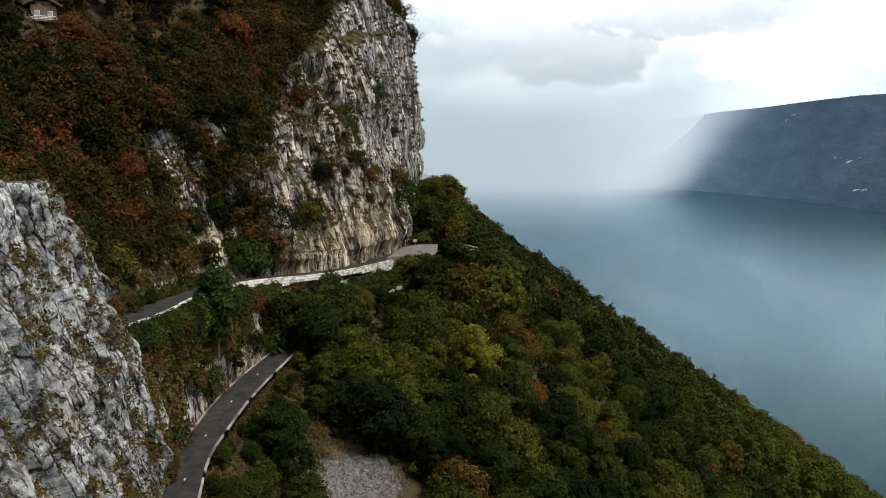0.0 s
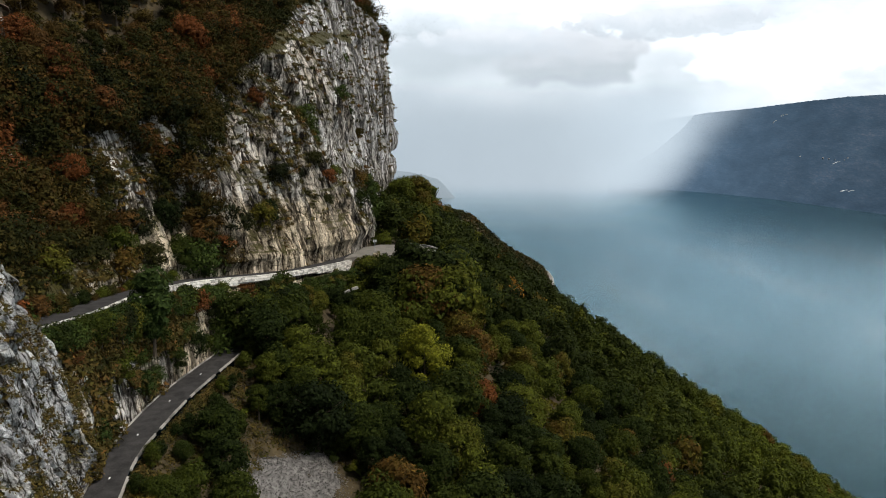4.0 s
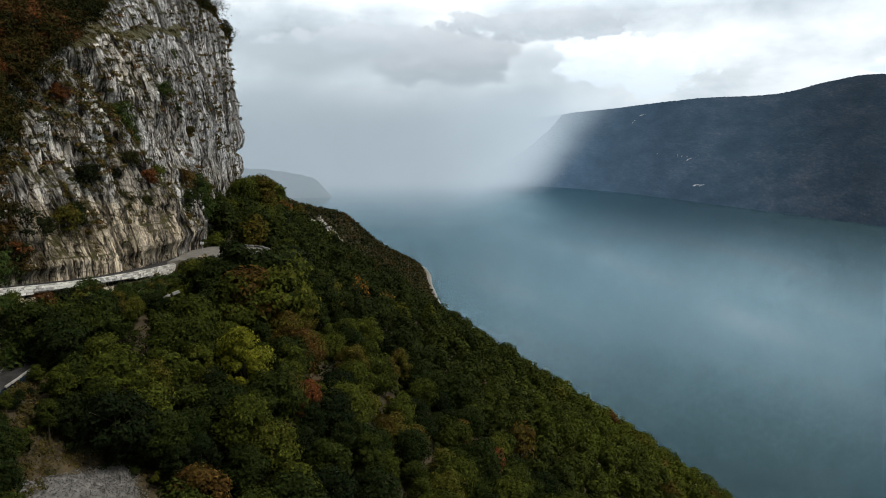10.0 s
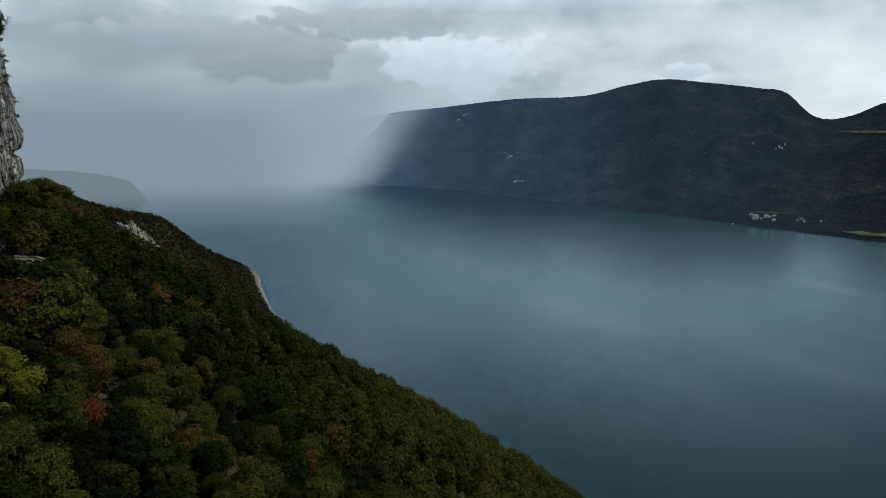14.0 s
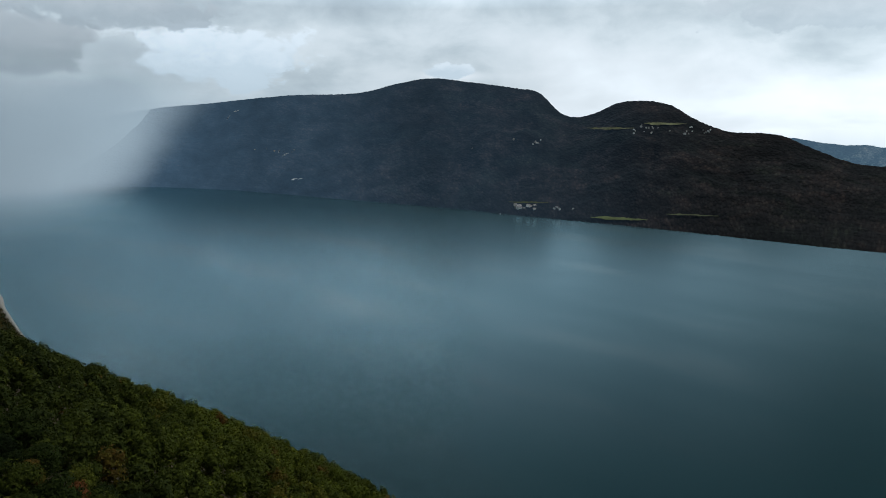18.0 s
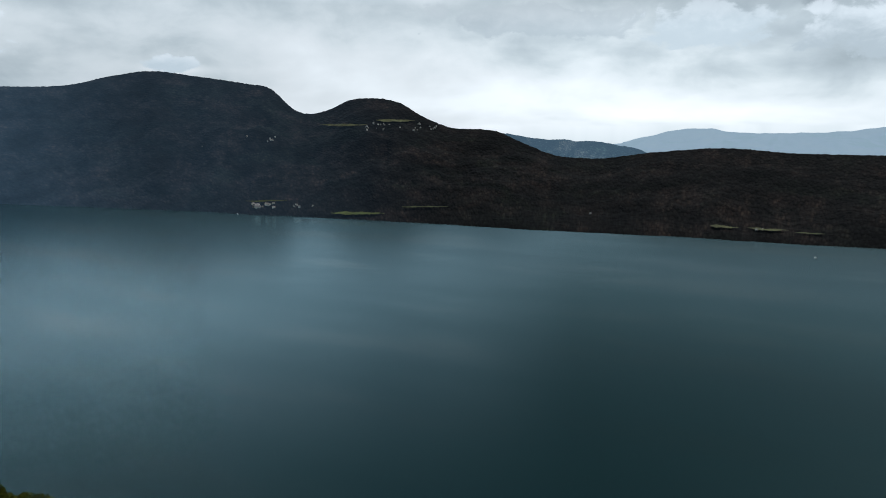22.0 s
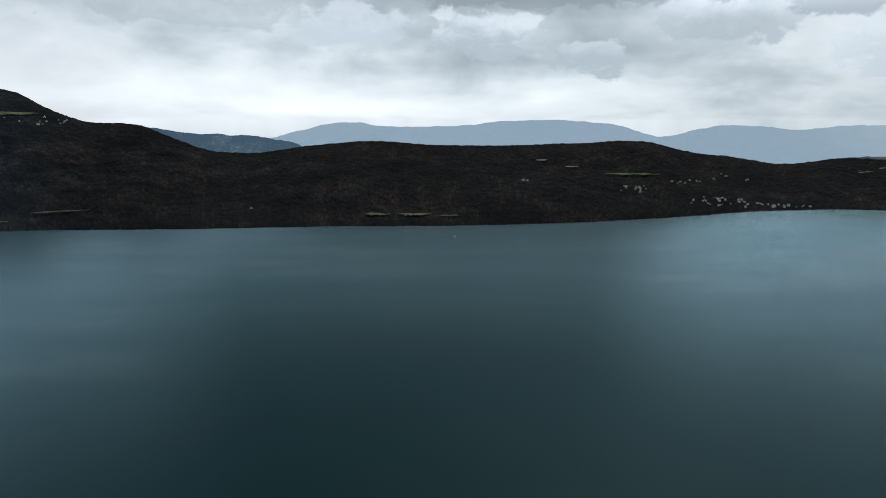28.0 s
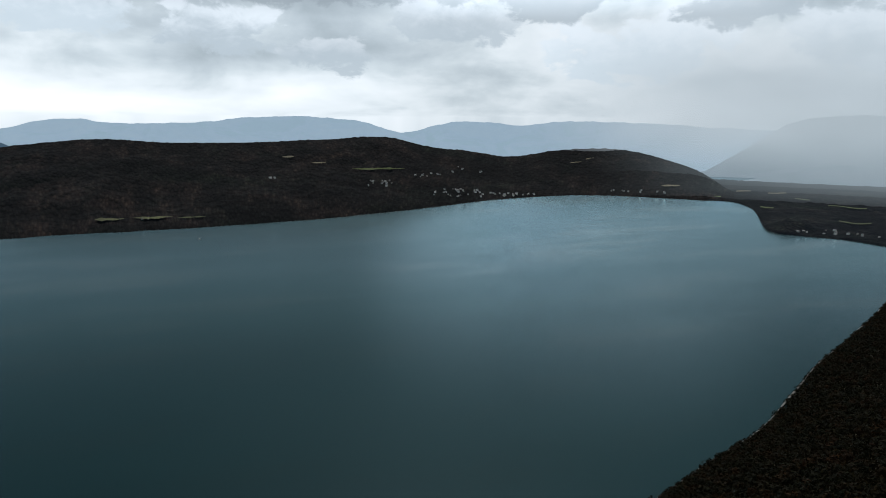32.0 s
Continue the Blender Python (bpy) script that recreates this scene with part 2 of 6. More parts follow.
def limestone(name, across, along, size, pale, dark, ochre, green, cut=0.43, moss_at=0.8, fresh=None, mottle=0.24, damp=0.9, runny=0.85, hard=0.5, plates=(0.6, 0.13), deep=1.1):
    """Weathered limestone: pale slabs and ribs parted by dark runs and cracks, with stains, and moss on the ledges.
    across, along: directions over and down the slabs; size: slabs per metre across and along.
    fresh: boxes (y0, y1, z0, z1, colour, share) of younger or greyer rock where the face has broken away."""
    m, nt, out = material(name)
    b = principled(nt, out, 0.92, 0.1)
    p = position(nt)

    def dot(v):
        d = nt.nodes.new("ShaderNodeVectorMath")
        d.operation = "DOT_PRODUCT"
        link(nt, p, d.inputs[0])
        d.inputs[1].default_value = v
        return d.outputs["Value"]

    co = nt.nodes.new("ShaderNodeCombineXYZ")
    link(nt, dot(across), co.inputs[0])
    link(nt, dot(along), co.inputs[1])
    uv = co.outputs[0]
    slabs = noise_tex(nt, mapping(nt, uv, (size[0], size[1], 1)), 1.0, 9.0, 0.68, 0.25)
    fine = noise_tex(nt, mapping(nt, uv, (size[0] * 3.7, size[1] * 4.2, 1), (31, 7, 3)), 1.0, 6.0, 0.66, 0.4)
    split = noise_tex(nt, mapping(nt, uv, (size[0] * 0.8, size[1] * 1.1, 1), (11, 3, 5)), 1.0, 7.0, 0.62, 0.3)
    patch = noise_tex(nt, p, 0.09, 5.0, 0.6, 0.6)
    grain = noise_tex(nt, p, 6.0, 5.0, 0.72)
    wet = noise_tex(nt, mapping(nt, uv, (size[0] * 0.22, size[1] * 0.35, 1), (5, 9, 2)), 1.0, 6.0, 0.62, 0.6)
    f = math_node(nt, "ADD", math_node(nt, "MULTIPLY", slabs.outputs[0], 0.68), math_node(nt, "MULTIPLY", fine.outputs[0], 0.32))
    blotch = noise_tex(nt, mapping(nt, p, (1, 1, 0.6)), 0.35, 8.0, 0.68)
    f = math_node(nt, "ADD", math_node(nt, "MULTIPLY", f, 1 - mottle), math_node(nt, "MULTIPLY", blotch.outputs[0], mottle))
    f = math_node(nt, "MULTIPLY_ADD", f, 1.6, -0.3)
    mid = tuple(0.5 * a + 0.5 * c for a, c in zip(pale, dark))
    base = ramp(nt, f, [(cut - 0.1 * hard, dark), (cut - 0.04 * hard, tuple(0.3 * a + 0.7 * c for a, c in zip(pale, dark))), (cut, mid), (cut + 0.06 * hard, tuple(0.78 * c for c in pale)), (cut + 0.14, tuple(min(1, 1.1 * c) for c in pale))])
    # plates parted by open joints
    warp = nt.nodes.new("ShaderNodeVectorMath")
    warp.operation = "MULTIPLY_ADD"
    bend = noise_tex(nt, mapping(nt, uv, (size[0] * 0.8, size[1] * 2.0, 1), (3, 8, 1)), 1.0, 4.0, 0.6)
    link(nt, bend.outputs["Color"], warp.inputs[0])
    warp.inputs[1].default_value = (1.1, 1.1, 0)
    link(nt, mapping(nt, uv, (plates[0], plates[1], 1)), warp.inputs[2])
    cell, rim = nt.nodes.new("ShaderNodeTexVoronoi"), nt.nodes.new("ShaderNodeTexVoronoi")
    cell.voronoi_dimensions = rim.voronoi_dimensions = "2D"
    rim.feature = "DISTANCE_TO_EDGE"
    for v in (cell, rim):
        v.inputs["Scale"].default_value = 1.0
        link(nt, warp.outputs[0], v.inputs["Vector"])
    gape = math_node(nt, "MULTIPLY_ADD", math_node(nt, "SUBTRACT", fine.outputs[0], 0.5), 0.16, rim.outputs["Distance"])
    joint = ramp(nt, gape, [(0.0, (0.12, 0.1, 0.07)), (0.025, (0.4, 0.37, 0.32)), (0.06, (1, 1, 1))])
    sc = nt.nodes.new("ShaderNodeSeparateColor")
    link(nt, cell.outputs["Color"], sc.inputs[0])
    shade = ramp(nt, sc.outputs[0], [(0.0, (0.55, 0.54, 0.52)), (0.25, (0.9, 0.9, 0.9)), (1.0, (1.15, 1.15, 1.15))])
    # water runs: long dark streaks down the face
    runs = noise_tex(nt, mapping(nt, uv, (size[0] * 1.5, size[1] * 0.22, 1), (17, 23, 4)), 1.0, 6.0, 0.62, 0.15)
    streak = ramp(nt, runs.outputs[0], [(0.5, (1, 1, 1)), (0.56, (0.6, 0.59, 0.57)), (0.64, (0.2, 0.19, 0.18))])
    crack = ramp(nt, math_node(nt, "ABSOLUTE", math_node(nt, "SUBTRACT", split.outputs[0], 0.5)), [(0.0, (0.2, 0.19, 0.17)), (0.005, (0.5, 0.5, 0.5)), (0.012, (1, 1, 1))])
    col = base.outputs[0]
    oc = ramp(nt, patch.outputs[0], [(0.5, (0, 0, 0)), (0.66, (1, 1, 1))])
    rusty = mix_col(nt, 1.0, col, tuple(min(1, c / max(pale)) for c in ochre), "MULTIPLY")
    col = mix_col(nt, math_node(nt, "MULTIPLY", oc.outputs[0], 0.45), col, rusty)
    if fresh:
        sp = nt.nodes.new("ShaderNodeSeparateXYZ")
        link(nt, p, sp.inputs[0])
    for y0, y1, z0, z1, own, most in fresh or ():
        u = math_node(nt, "DIVIDE", math_node(nt, "ABSOLUTE", math_node(nt, "SUBTRACT", sp.outputs[1], (y0 + y1) / 2)), (y1 - y0) / 2)
        w = math_node(nt, "DIVIDE", math_node(nt, "ABSOLUTE", math_node(nt, "SUBTRACT", sp.outputs[2], (z0 + z1) / 2)), (z1 - z0) / 2)
        far = math_node(nt, "ADD", math_node(nt, "MAXIMUM", u, w), math_node(nt, "MULTIPLY", math_node(nt, "SUBTRACT", wet.outputs[0], 0.5), 2.0))
        mask = ramp(nt, far, [(0.75, (1, 1, 1)), (1.05, (0, 0, 0))])
        young = ramp(nt, f, [(cut - 0.08, tuple(0.25 * c for c in own)), (cut, tuple(0.8 * c for c in own)), (cut + 0.08, tuple(min(1, 1.25 * c) for c in own)), (cut + 0.2, tuple(min(1, 1.5 * c) for c in own))])
        col = mix_col(nt, math_node(nt, "MULTIPLY", mask.outputs[0], most), col, young.outputs[0])
    col = mix_col(nt, 0.75, col, shade.outputs[0], "MULTIPLY")
    col = mix_col(nt, 0.95, col, joint.outputs[0], "MULTIPLY")
    col = mix_col(nt, runny, col, streak.outputs[0], "MULTIPLY")
    stain = ramp(nt, wet.outputs[0], [(0.44, (1.1, 1.1, 1.1)), (0.53, (0.62, 0.6, 0.56)), (0.62, (0.22, 0.21, 0.19))])
    col = mix_col(nt, damp, col, stain.outputs[0], "MULTIPLY")
    grey = ramp(nt, grain.outputs[0], [(0.3, (0.65, 0.65, 0.65)), (0.65, (1.15, 1.15, 1.15))])
    col = mix_col(nt, 0.75, col, grey.outputs[0], "MULTIPLY")
    col = mix_col(nt, 1.0, col, crack.outputs[0], "MULTIPLY")
    bed = noise_tex(nt, mapping(nt, uv, (size[0] * 0.16, size[1] * 2.6, 1), (2, 13, 8)), 1.0, 5.0, 0.6, 0.4)
    seam = ramp(nt, math_node(nt, "ABSOLUTE", math_node(nt, "SUBTRACT", bed.outputs[0], 0.5)), [(0.0, (0.3, 0.29, 0.26)), (0.02, (1, 1, 1))])
    col = mix_col(nt, 0.8, col, seam.outputs[0], "MULTIPLY")
    sepn = nt.nodes.new("ShaderNodeSeparateXYZ")
    link(nt, nt.nodes.new("ShaderNodeNewGeometry").outputs["Normal"], sepn.inputs[0])
    g2 = noise_tex(nt, p, 0.55, 5.0, 0.65)
    moss = math_node(nt, "ADD", math_node(nt, "MULTIPLY", sepn.outputs[2], 0.75), math_node(nt, "MULTIPLY", g2.outputs[0], 0.9))
    mr = ramp(nt, moss, [(moss_at - 0.04, (0, 0, 0)), (moss_at + 0.1, (1, 1, 1))])
    col = mix_col(nt, math_node(nt, "MULTIPLY", mr.outputs[0], 0.9), col, green)
    link(nt, col, b.inputs["Base Color"])
    h = math_node(nt, "ADD", f, math_node(nt, "MULTIPLY", grain.outputs[0], 0.25))
    h = math_node(nt, "ADD", h, math_node(nt, "MULTIPLY", crack.outputs[0], 0.2))
    h = math_node(nt, "ADD", h, math_node(nt, "MULTIPLY_ADD", joint.outputs[0], 0.5, math_node(nt, "MULTIPLY", sc.outputs[1], 0.5)))
    bump(nt, b, h, 1.0, deep)
    return m


def foliage(name, stops, by_attribute, through=0.22):
    """Leaves: hue from the tree's own random number, mottled from bough to bough."""
    m, nt, out = material(name)
    if by_attribute:
        a = nt.nodes.new("ShaderNodeAttribute")
        a.attribute_name = "tint"
        val = a.outputs["Fac"]
    else:
        val = nt.nodes.new("ShaderNodeObjectInfo").outputs["Random"]
    p = position(nt)
    n = noise_tex(nt, p, 0.5, 4.0, 0.6)
    v = math_node(nt, "ADD", val, math_node(nt, "MULTIPLY", math_node(nt, "SUBTRACT", n.outputs[0], 0.5), 0.22), clamp=True)
    r = ramp(nt, v, stops)
    leaf = nt.nodes.new("ShaderNodeNewGeometry").outputs["Random Per Island"]
    lr = ramp(nt, leaf, [(0.0, (0.6, 0.62, 0.62)), (0.7, (1.0, 1.0, 0.95)), (1.0, (1.6, 1.55, 1.3))])
    col = mix_col(nt, 1.0, r.outputs[0], lr.outputs[0], "MULTIPLY")
    d = nt.nodes.new("ShaderNodeBsdfPrincipled")
    d.inputs["Roughness"].default_value, d.inputs["Specular IOR Level"].default_value = 0.8, 0.06
    tr = nt.nodes.new("ShaderNodeBsdfTranslucent")
    link(nt, col, d.inputs["Base Color"])
    link(nt, col, tr.inputs["Color"])
    mx = nt.nodes.new("ShaderNodeMixShader")
    mx.inputs[0].default_value = through
    link(nt, d.outputs[0], mx.inputs[1])
    link(nt, tr.outputs[0], mx.inputs[2])
    link(nt, mx.outputs[0], out.inputs[0])
    return m


FOREST = [(0.0, (0.011, 0.016, 0.004)), (0.3, (0.02, 0.027, 0.005)), (0.55, (0.034, 0.043, 0.0055)), (0.76, (0.056, 0.068, 0.007)), (0.86, (0.066, 0.064, 0.008)), (0.94, (0.066, 0.045, 0.008)), (1.0, (0.075, 0.034, 0.008))]
BROADLEAF = [(0.0, (0.008, 0.013, 0.0035)), (0.3, (0.016, 0.024, 0.0045)), (0.6, (0.033, 0.042, 0.0055)), (0.84, (0.058, 0.068, 0.008)), (0.94, (0.068, 0.06, 0.009)), (1.0, (0.075, 0.042, 0.01))]
AUTUMN = [(0.0, (0.009, 0.012, 0.004)), (0.25, (0.021, 0.022, 0.005)), (0.5, (0.042, 0.031, 0.007)), (0.7, (0.056, 0.033, 0.009)), (0.87, (0.075, 0.034, 0.011)), (1.0, (0.12, 0.04, 0.013))]
CAPE = [(0.0, (0.016, 0.02, 0.008)), (0.35, (0.03, 0.031, 0.01)), (0.65, (0.05, 0.036, 0.013)), (1.0, (0.075, 0.04, 0.015))]
LEAF = foliage("forest_leaves", BROADLEAF, False)
LEAF_STUFF = foliage("forest_leaves_far", FOREST, True)
# autumn leaves darkened: the southern slope's shade is put into their colour
SOUTH_SHADED = foliage("south_slope_shaded_leaves", [(0.0, (0.004, 0.0052, 0.002)), (0.35, (0.008, 0.0078, 0.003)), (0.7, (0.014, 0.0085, 0.0032)), (1.0, (0.024, 0.011, 0.004))], True, 0.15)
CAPE_STUFF = foliage("cape_leaves", CAPE, True, 0.2)
AUTUMN_LEAF = foliage("autumn_leaves", AUTUMN, False)
AUTUMN_STUFF = foliage("autumn_leaves_far", AUTUMN, True)
YELLOW_LEAF = foliage("yellow_green_leaves", [(0.0, (0.11, 0.125, 0.012)), (1.0, (0.15, 0.15, 0.014))], False, 0.35)
RUST_LEAF = foliage("rust_leaves", [(0.0, (0.085, 0.034, 0.012)), (1.0, (0.12, 0.042, 0.013))], False)
ORANGE_LEAF = foliage("orange_leaves", [(0.0, (0.2, 0.1, 0.015)), (1.0, (0.26, 0.12, 0.018))], False)
GRASS_LEAF = foliage("dry_grass_and_shrubs", [(0.0, (0.028, 0.03, 0.008)), (0.3, (0.052, 0.045, 0.012)), (0.65, (0.085, 0.062, 0.018)), (0.85, (0.07, 0.046, 0.014)), (1.0, (0.12, 0.06, 0.018))], True)
DARK_LEAF = foliage("dark_evergreen_leaves", [(0.0, (0.024, 0.04, 0.01)), (1.0, (0.04, 0.058, 0.012))], False)
BARK = plain("bark", (0.09, 0.07, 0.05), 0.9, 2.0, 0.4)
ROCK = limestone("cliff_limestone", (0.45, 0.9, 0.06), (0.05, 0.1, 1.0), (0.85, 0.15), (0.86, 0.845, 0.805), (0.045, 0.04, 0.032), (0.64, 0.5, 0.33), (0.06, 0.055, 0.016), 0.487, 0.8, ((74, 140, 316, 342, (0.68, 0.58, 0.42), 0.85), (228, 246, 326, 348, (0.68, 0.6, 0.46), 0.85), (146, 252, 338, 396, (0.6, 0.605, 0.61), 0.85)))
NEAR_ROCK = limestone("outcrop_limestone", (0.35, 0.88, 0.38), (0.0, 0.38, -0.92), (0.95, 0.2), (0.68, 0.69, 0.7), (0.05, 0.038, 0.019), (0.66, 0.6, 0.48), (0.085, 0.075, 0.02), 0.43, 0.76, None, 0.08, 0.1, 0.3, 0.5, (1.1, 0.28), 0.6)


def wall_stone(name, colour, rough=0.9):
    """Hewn stone: each block has a tone of its own, with lichen and grain."""
    m, nt, out = material(name)
    b = principled(nt, out, rough, 0.15)
    p = position(nt)
    n1, n2 = noise_tex(nt, p, 1.6, 5.0, 0.65), noise_tex(nt, p, 14.0, 3.0, 0.7)
    own = nt.nodes.new("ShaderNodeObjectInfo").outputs["Random"]
    f = math_node(nt, "ADD", math_node(nt, "MULTIPLY", own, 0.55), math_node(nt, "MULTIPLY", n1.outputs[0], 0.45))
    r = ramp(nt, f, [(0.2, tuple(0.35 * c for c in colour)), (0.5, colour), (0.8, tuple(min(1, 1.45 * c) for c in colour))])
    grain = ramp(nt, n2.outputs[0], [(0.35, (0.7, 0.69, 0.66)), (0.6, (1.08, 1.08, 1.08))])
    link(nt, mix_col(nt, 0.8, r.outputs[0], grain.outputs[0], "MULTIPLY"), b.inputs["Base Color"])
    bump(nt, b, n2.outputs[0], 0.5, 0.06)
    return m


EARTH = plain("forest_floor", (0.045, 0.034, 0.016), 0.95, 0.5, 0.55)
ASPHALT = plain("worn_asphalt", (0.036, 0.035, 0.034), 0.9, 0.8, 0.4, 0.08)
PALE_ASPHALT = plain("pale_asphalt", (0.14, 0.13, 0.11), 0.85, 0.6, 0.3)
STONE = wall_stone("wall_stone", (0.5, 0.49, 0.45))
DARK_STONE = wall_stone("weathered_parapet_stone", (0.24, 0.23, 0.21))
MORTAR = plain("mortar", (0.12, 0.115, 0.1), 0.95, 2.0, 0.3)
PAINT = plain("white_road_paint", (0.7, 0.7, 0.68), 0.7, 3.0, 0.3)
SCREE = plain("scree_gravel", (0.125, 0.12, 0.112), 0.95, 1.5, 0.5)
SCAR = plain("pale_rock_scar", (0.75, 0.77, 0.8), 0.95, 0.05, 0.3)
PLASTER = plain("pale_plaster", (0.8, 0.79, 0.76), 0.8, 0.3, 0.12)
ROOF = plain("brown_roof_tiles", (0.16, 0.11, 0.085), 0.8, 0.4, 0.3)
# far roofs: brown greyed to put the haze into the colour
FAR_ROOF = plain("hazy_roof_tiles", (0.3, 0.28, 0.27), 0.8, 0.4, 0.3)
WOOD = plain("weathered_wood", (0.16, 0.12, 0.08), 0.85, 2.0, 0.35)
GREY_ROOF = plain("grey_slate_roof", (0.2, 0.2, 0.21), 0.7, 0.4, 0.3)
MEADOW = plain("meadow_grass", (0.08, 0.1, 0.035), 0.95, 0.01, 0.3)
PALE_MEADOW = plain("dry_meadow_grass", (0.085, 0.09, 0.04), 0.95, 0.02, 0.5)
STUBBLE = plain("stubble", (0.17, 0.15, 0.1), 0.95, 0.01, 0.25)
VINES = plain("vineyard_green", (0.06, 0.07, 0.03), 0.95, 0.02, 0.35)
METAL = plain("grey_metal", (0.3, 0.31, 0.32), 0.5, 2.0, 0.2)


def water_material():
    """Deep teal water: body colour below, a ruffled gloss above that grows towards grazing."""
    m, nt, out = material("lake_water")
    p = position(nt)
    n0 = noise_tex(nt, mapping(nt, p, (0.0011, 0.0007, 1)), 1.0, 3.0, 0.5, 0.3)
    r = ramp(nt, n0.outputs[0], [(0.35, (0.0022, 0.015, 0.017)), (0.65, (0.0038, 0.023, 0.025))])
    d = nt.nodes.new("ShaderNodeBsdfDiffuse")
    link(nt, r.outputs[0], d.inputs[0])
    g = nt.nodes.new("ShaderNodeBsdfGlossy")
    n2 = noise_tex(nt, mapping(nt, p, (0.0055, 0.0016, 1), rotation=(0, 0, 0.35)), 1.0, 5.0, 0.6)
    gl = ramp(nt, n2.outputs[0], [(0.36, (0.56, 0.77, 0.86)), (0.5, (0.6, 0.81, 0.9)), (0.66, (0.7, 0.88, 0.95))], "EASE")
    link(nt, gl.outputs[0], g.inputs["Color"])
    calm = ramp(nt, n2.outputs[0], [(0.42, (0.24, 0.24, 0.24)), (0.64, (0.222, 0.222, 0.222))], "EASE")   # calmer lanes between ruffled ones
    link(nt, calm.outputs[0], g.inputs["Roughness"])
    fr = nt.nodes.new("ShaderNodeFresnel")
    fr.inputs["IOR"].default_value = 1.33
    mx = nt.nodes.new("ShaderNodeMixShader")
    link(nt, fr.outputs[0], mx.inputs[0])
    link(nt, d.outputs[0], mx.inputs[1])
    link(nt, g.outputs[0], mx.inputs[2])
    link(nt, mx.outputs[0], out.inputs[0])
    return m


WATER = water_material()


def far_wood(name, greens, haze, glow, rainy=False, relief=9.0, fine=0.05, upright=True):
    """Woods seen over kilometres of air: mottled crowns and stands, with the haze in front painted on as emission."""
    m, nt, out = material(name)
    p = position(nt)
    sep = nt.nodes.new("ShaderNodeSeparateXYZ")
    link(nt, p, sep.inputs[0])
    bearing = math_node(nt, "ARCTAN2", sep.outputs[0], sep.outputs[1])
    co = nt.nodes.new("ShaderNodeCombineXYZ")   # along the shore and up the slope: crowns stand upright
    link(nt, math_node(nt, "MULTIPLY", bearing, 2700.0), co.inputs[0])
    link(nt, math_node(nt, "MULTIPLY", sep.outputs[2], 1.15), co.inputs[1])
    up = co.outputs[0] if upright else p
    n1, n2, n3 = noise_tex(nt, p, 0.0045, 6.0, 0.62), noise_tex(nt, up, fine, 3.0, 0.75), noise_tex(nt, up, 0.014, 4.0, 0.65, 0.5)
    f = math_node(nt, "ADD", math_node(nt, "MULTIPLY", n1.outputs[0], 0.46), math_node(nt, "MULTIPLY", n2.outputs[0], 0.2))
    f = math_node(nt, "ADD", f, math_node(nt, "MULTIPLY", n3.outputs[0], 0.34))
    r = ramp(nt, f, [(0.4, greens[0]), (0.5, greens[1]), (0.58, greens[2])])
    stand = noise_tex(nt, mapping(nt, p, (1, 1, 3)), 0.0028, 5.0, 0.6, 0.8)
    hue = ramp(nt, stand.outputs[0], [(0.4, (1.2, 1.08, 1.0)), (0.5, (1, 1, 1)), (0.6, (0.55, 0.8, 0.65))])
    b = nt.nodes.new("ShaderNodeBsdfPrincipled")
    b.inputs["Roughness"].default_value, b.inputs["Specular IOR Level"].default_value = 0.95, 0.05
    v = nt.nodes.new("ShaderNodeTexVoronoi")   # single crowns
    v.inputs["Scale"].default_value = 0.1
    link(nt, up, v.inputs["Vector"])
    sc = nt.nodes.new("ShaderNodeSeparateColor")
    link(nt, v.outputs["Color"], sc.inputs[0])
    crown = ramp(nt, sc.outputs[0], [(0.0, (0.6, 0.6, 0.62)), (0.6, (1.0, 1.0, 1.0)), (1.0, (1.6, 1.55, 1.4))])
    # shade between the crowns, painted as darker rims
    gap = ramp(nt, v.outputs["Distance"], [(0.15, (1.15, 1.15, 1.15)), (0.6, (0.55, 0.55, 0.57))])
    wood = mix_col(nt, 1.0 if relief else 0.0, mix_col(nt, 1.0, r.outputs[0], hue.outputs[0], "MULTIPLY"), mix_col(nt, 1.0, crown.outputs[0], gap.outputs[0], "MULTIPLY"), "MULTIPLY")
    link(nt, wood, b.inputs["Base Color"])
    if relief:
        bump(nt, b, v.outputs["Distance"], 1.0, -relief)
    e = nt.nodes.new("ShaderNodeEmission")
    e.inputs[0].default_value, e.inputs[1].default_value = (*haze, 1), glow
    if rainy:   # the painted haze thickens towards the rain in the north
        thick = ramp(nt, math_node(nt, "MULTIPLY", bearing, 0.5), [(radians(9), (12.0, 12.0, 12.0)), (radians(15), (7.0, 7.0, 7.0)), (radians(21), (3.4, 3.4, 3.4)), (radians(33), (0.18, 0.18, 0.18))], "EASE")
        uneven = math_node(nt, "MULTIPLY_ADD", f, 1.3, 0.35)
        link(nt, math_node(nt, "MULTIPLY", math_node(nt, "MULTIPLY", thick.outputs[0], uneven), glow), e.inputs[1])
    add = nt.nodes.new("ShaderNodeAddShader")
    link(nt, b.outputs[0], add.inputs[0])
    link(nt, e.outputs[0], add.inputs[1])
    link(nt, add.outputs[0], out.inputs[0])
    return m


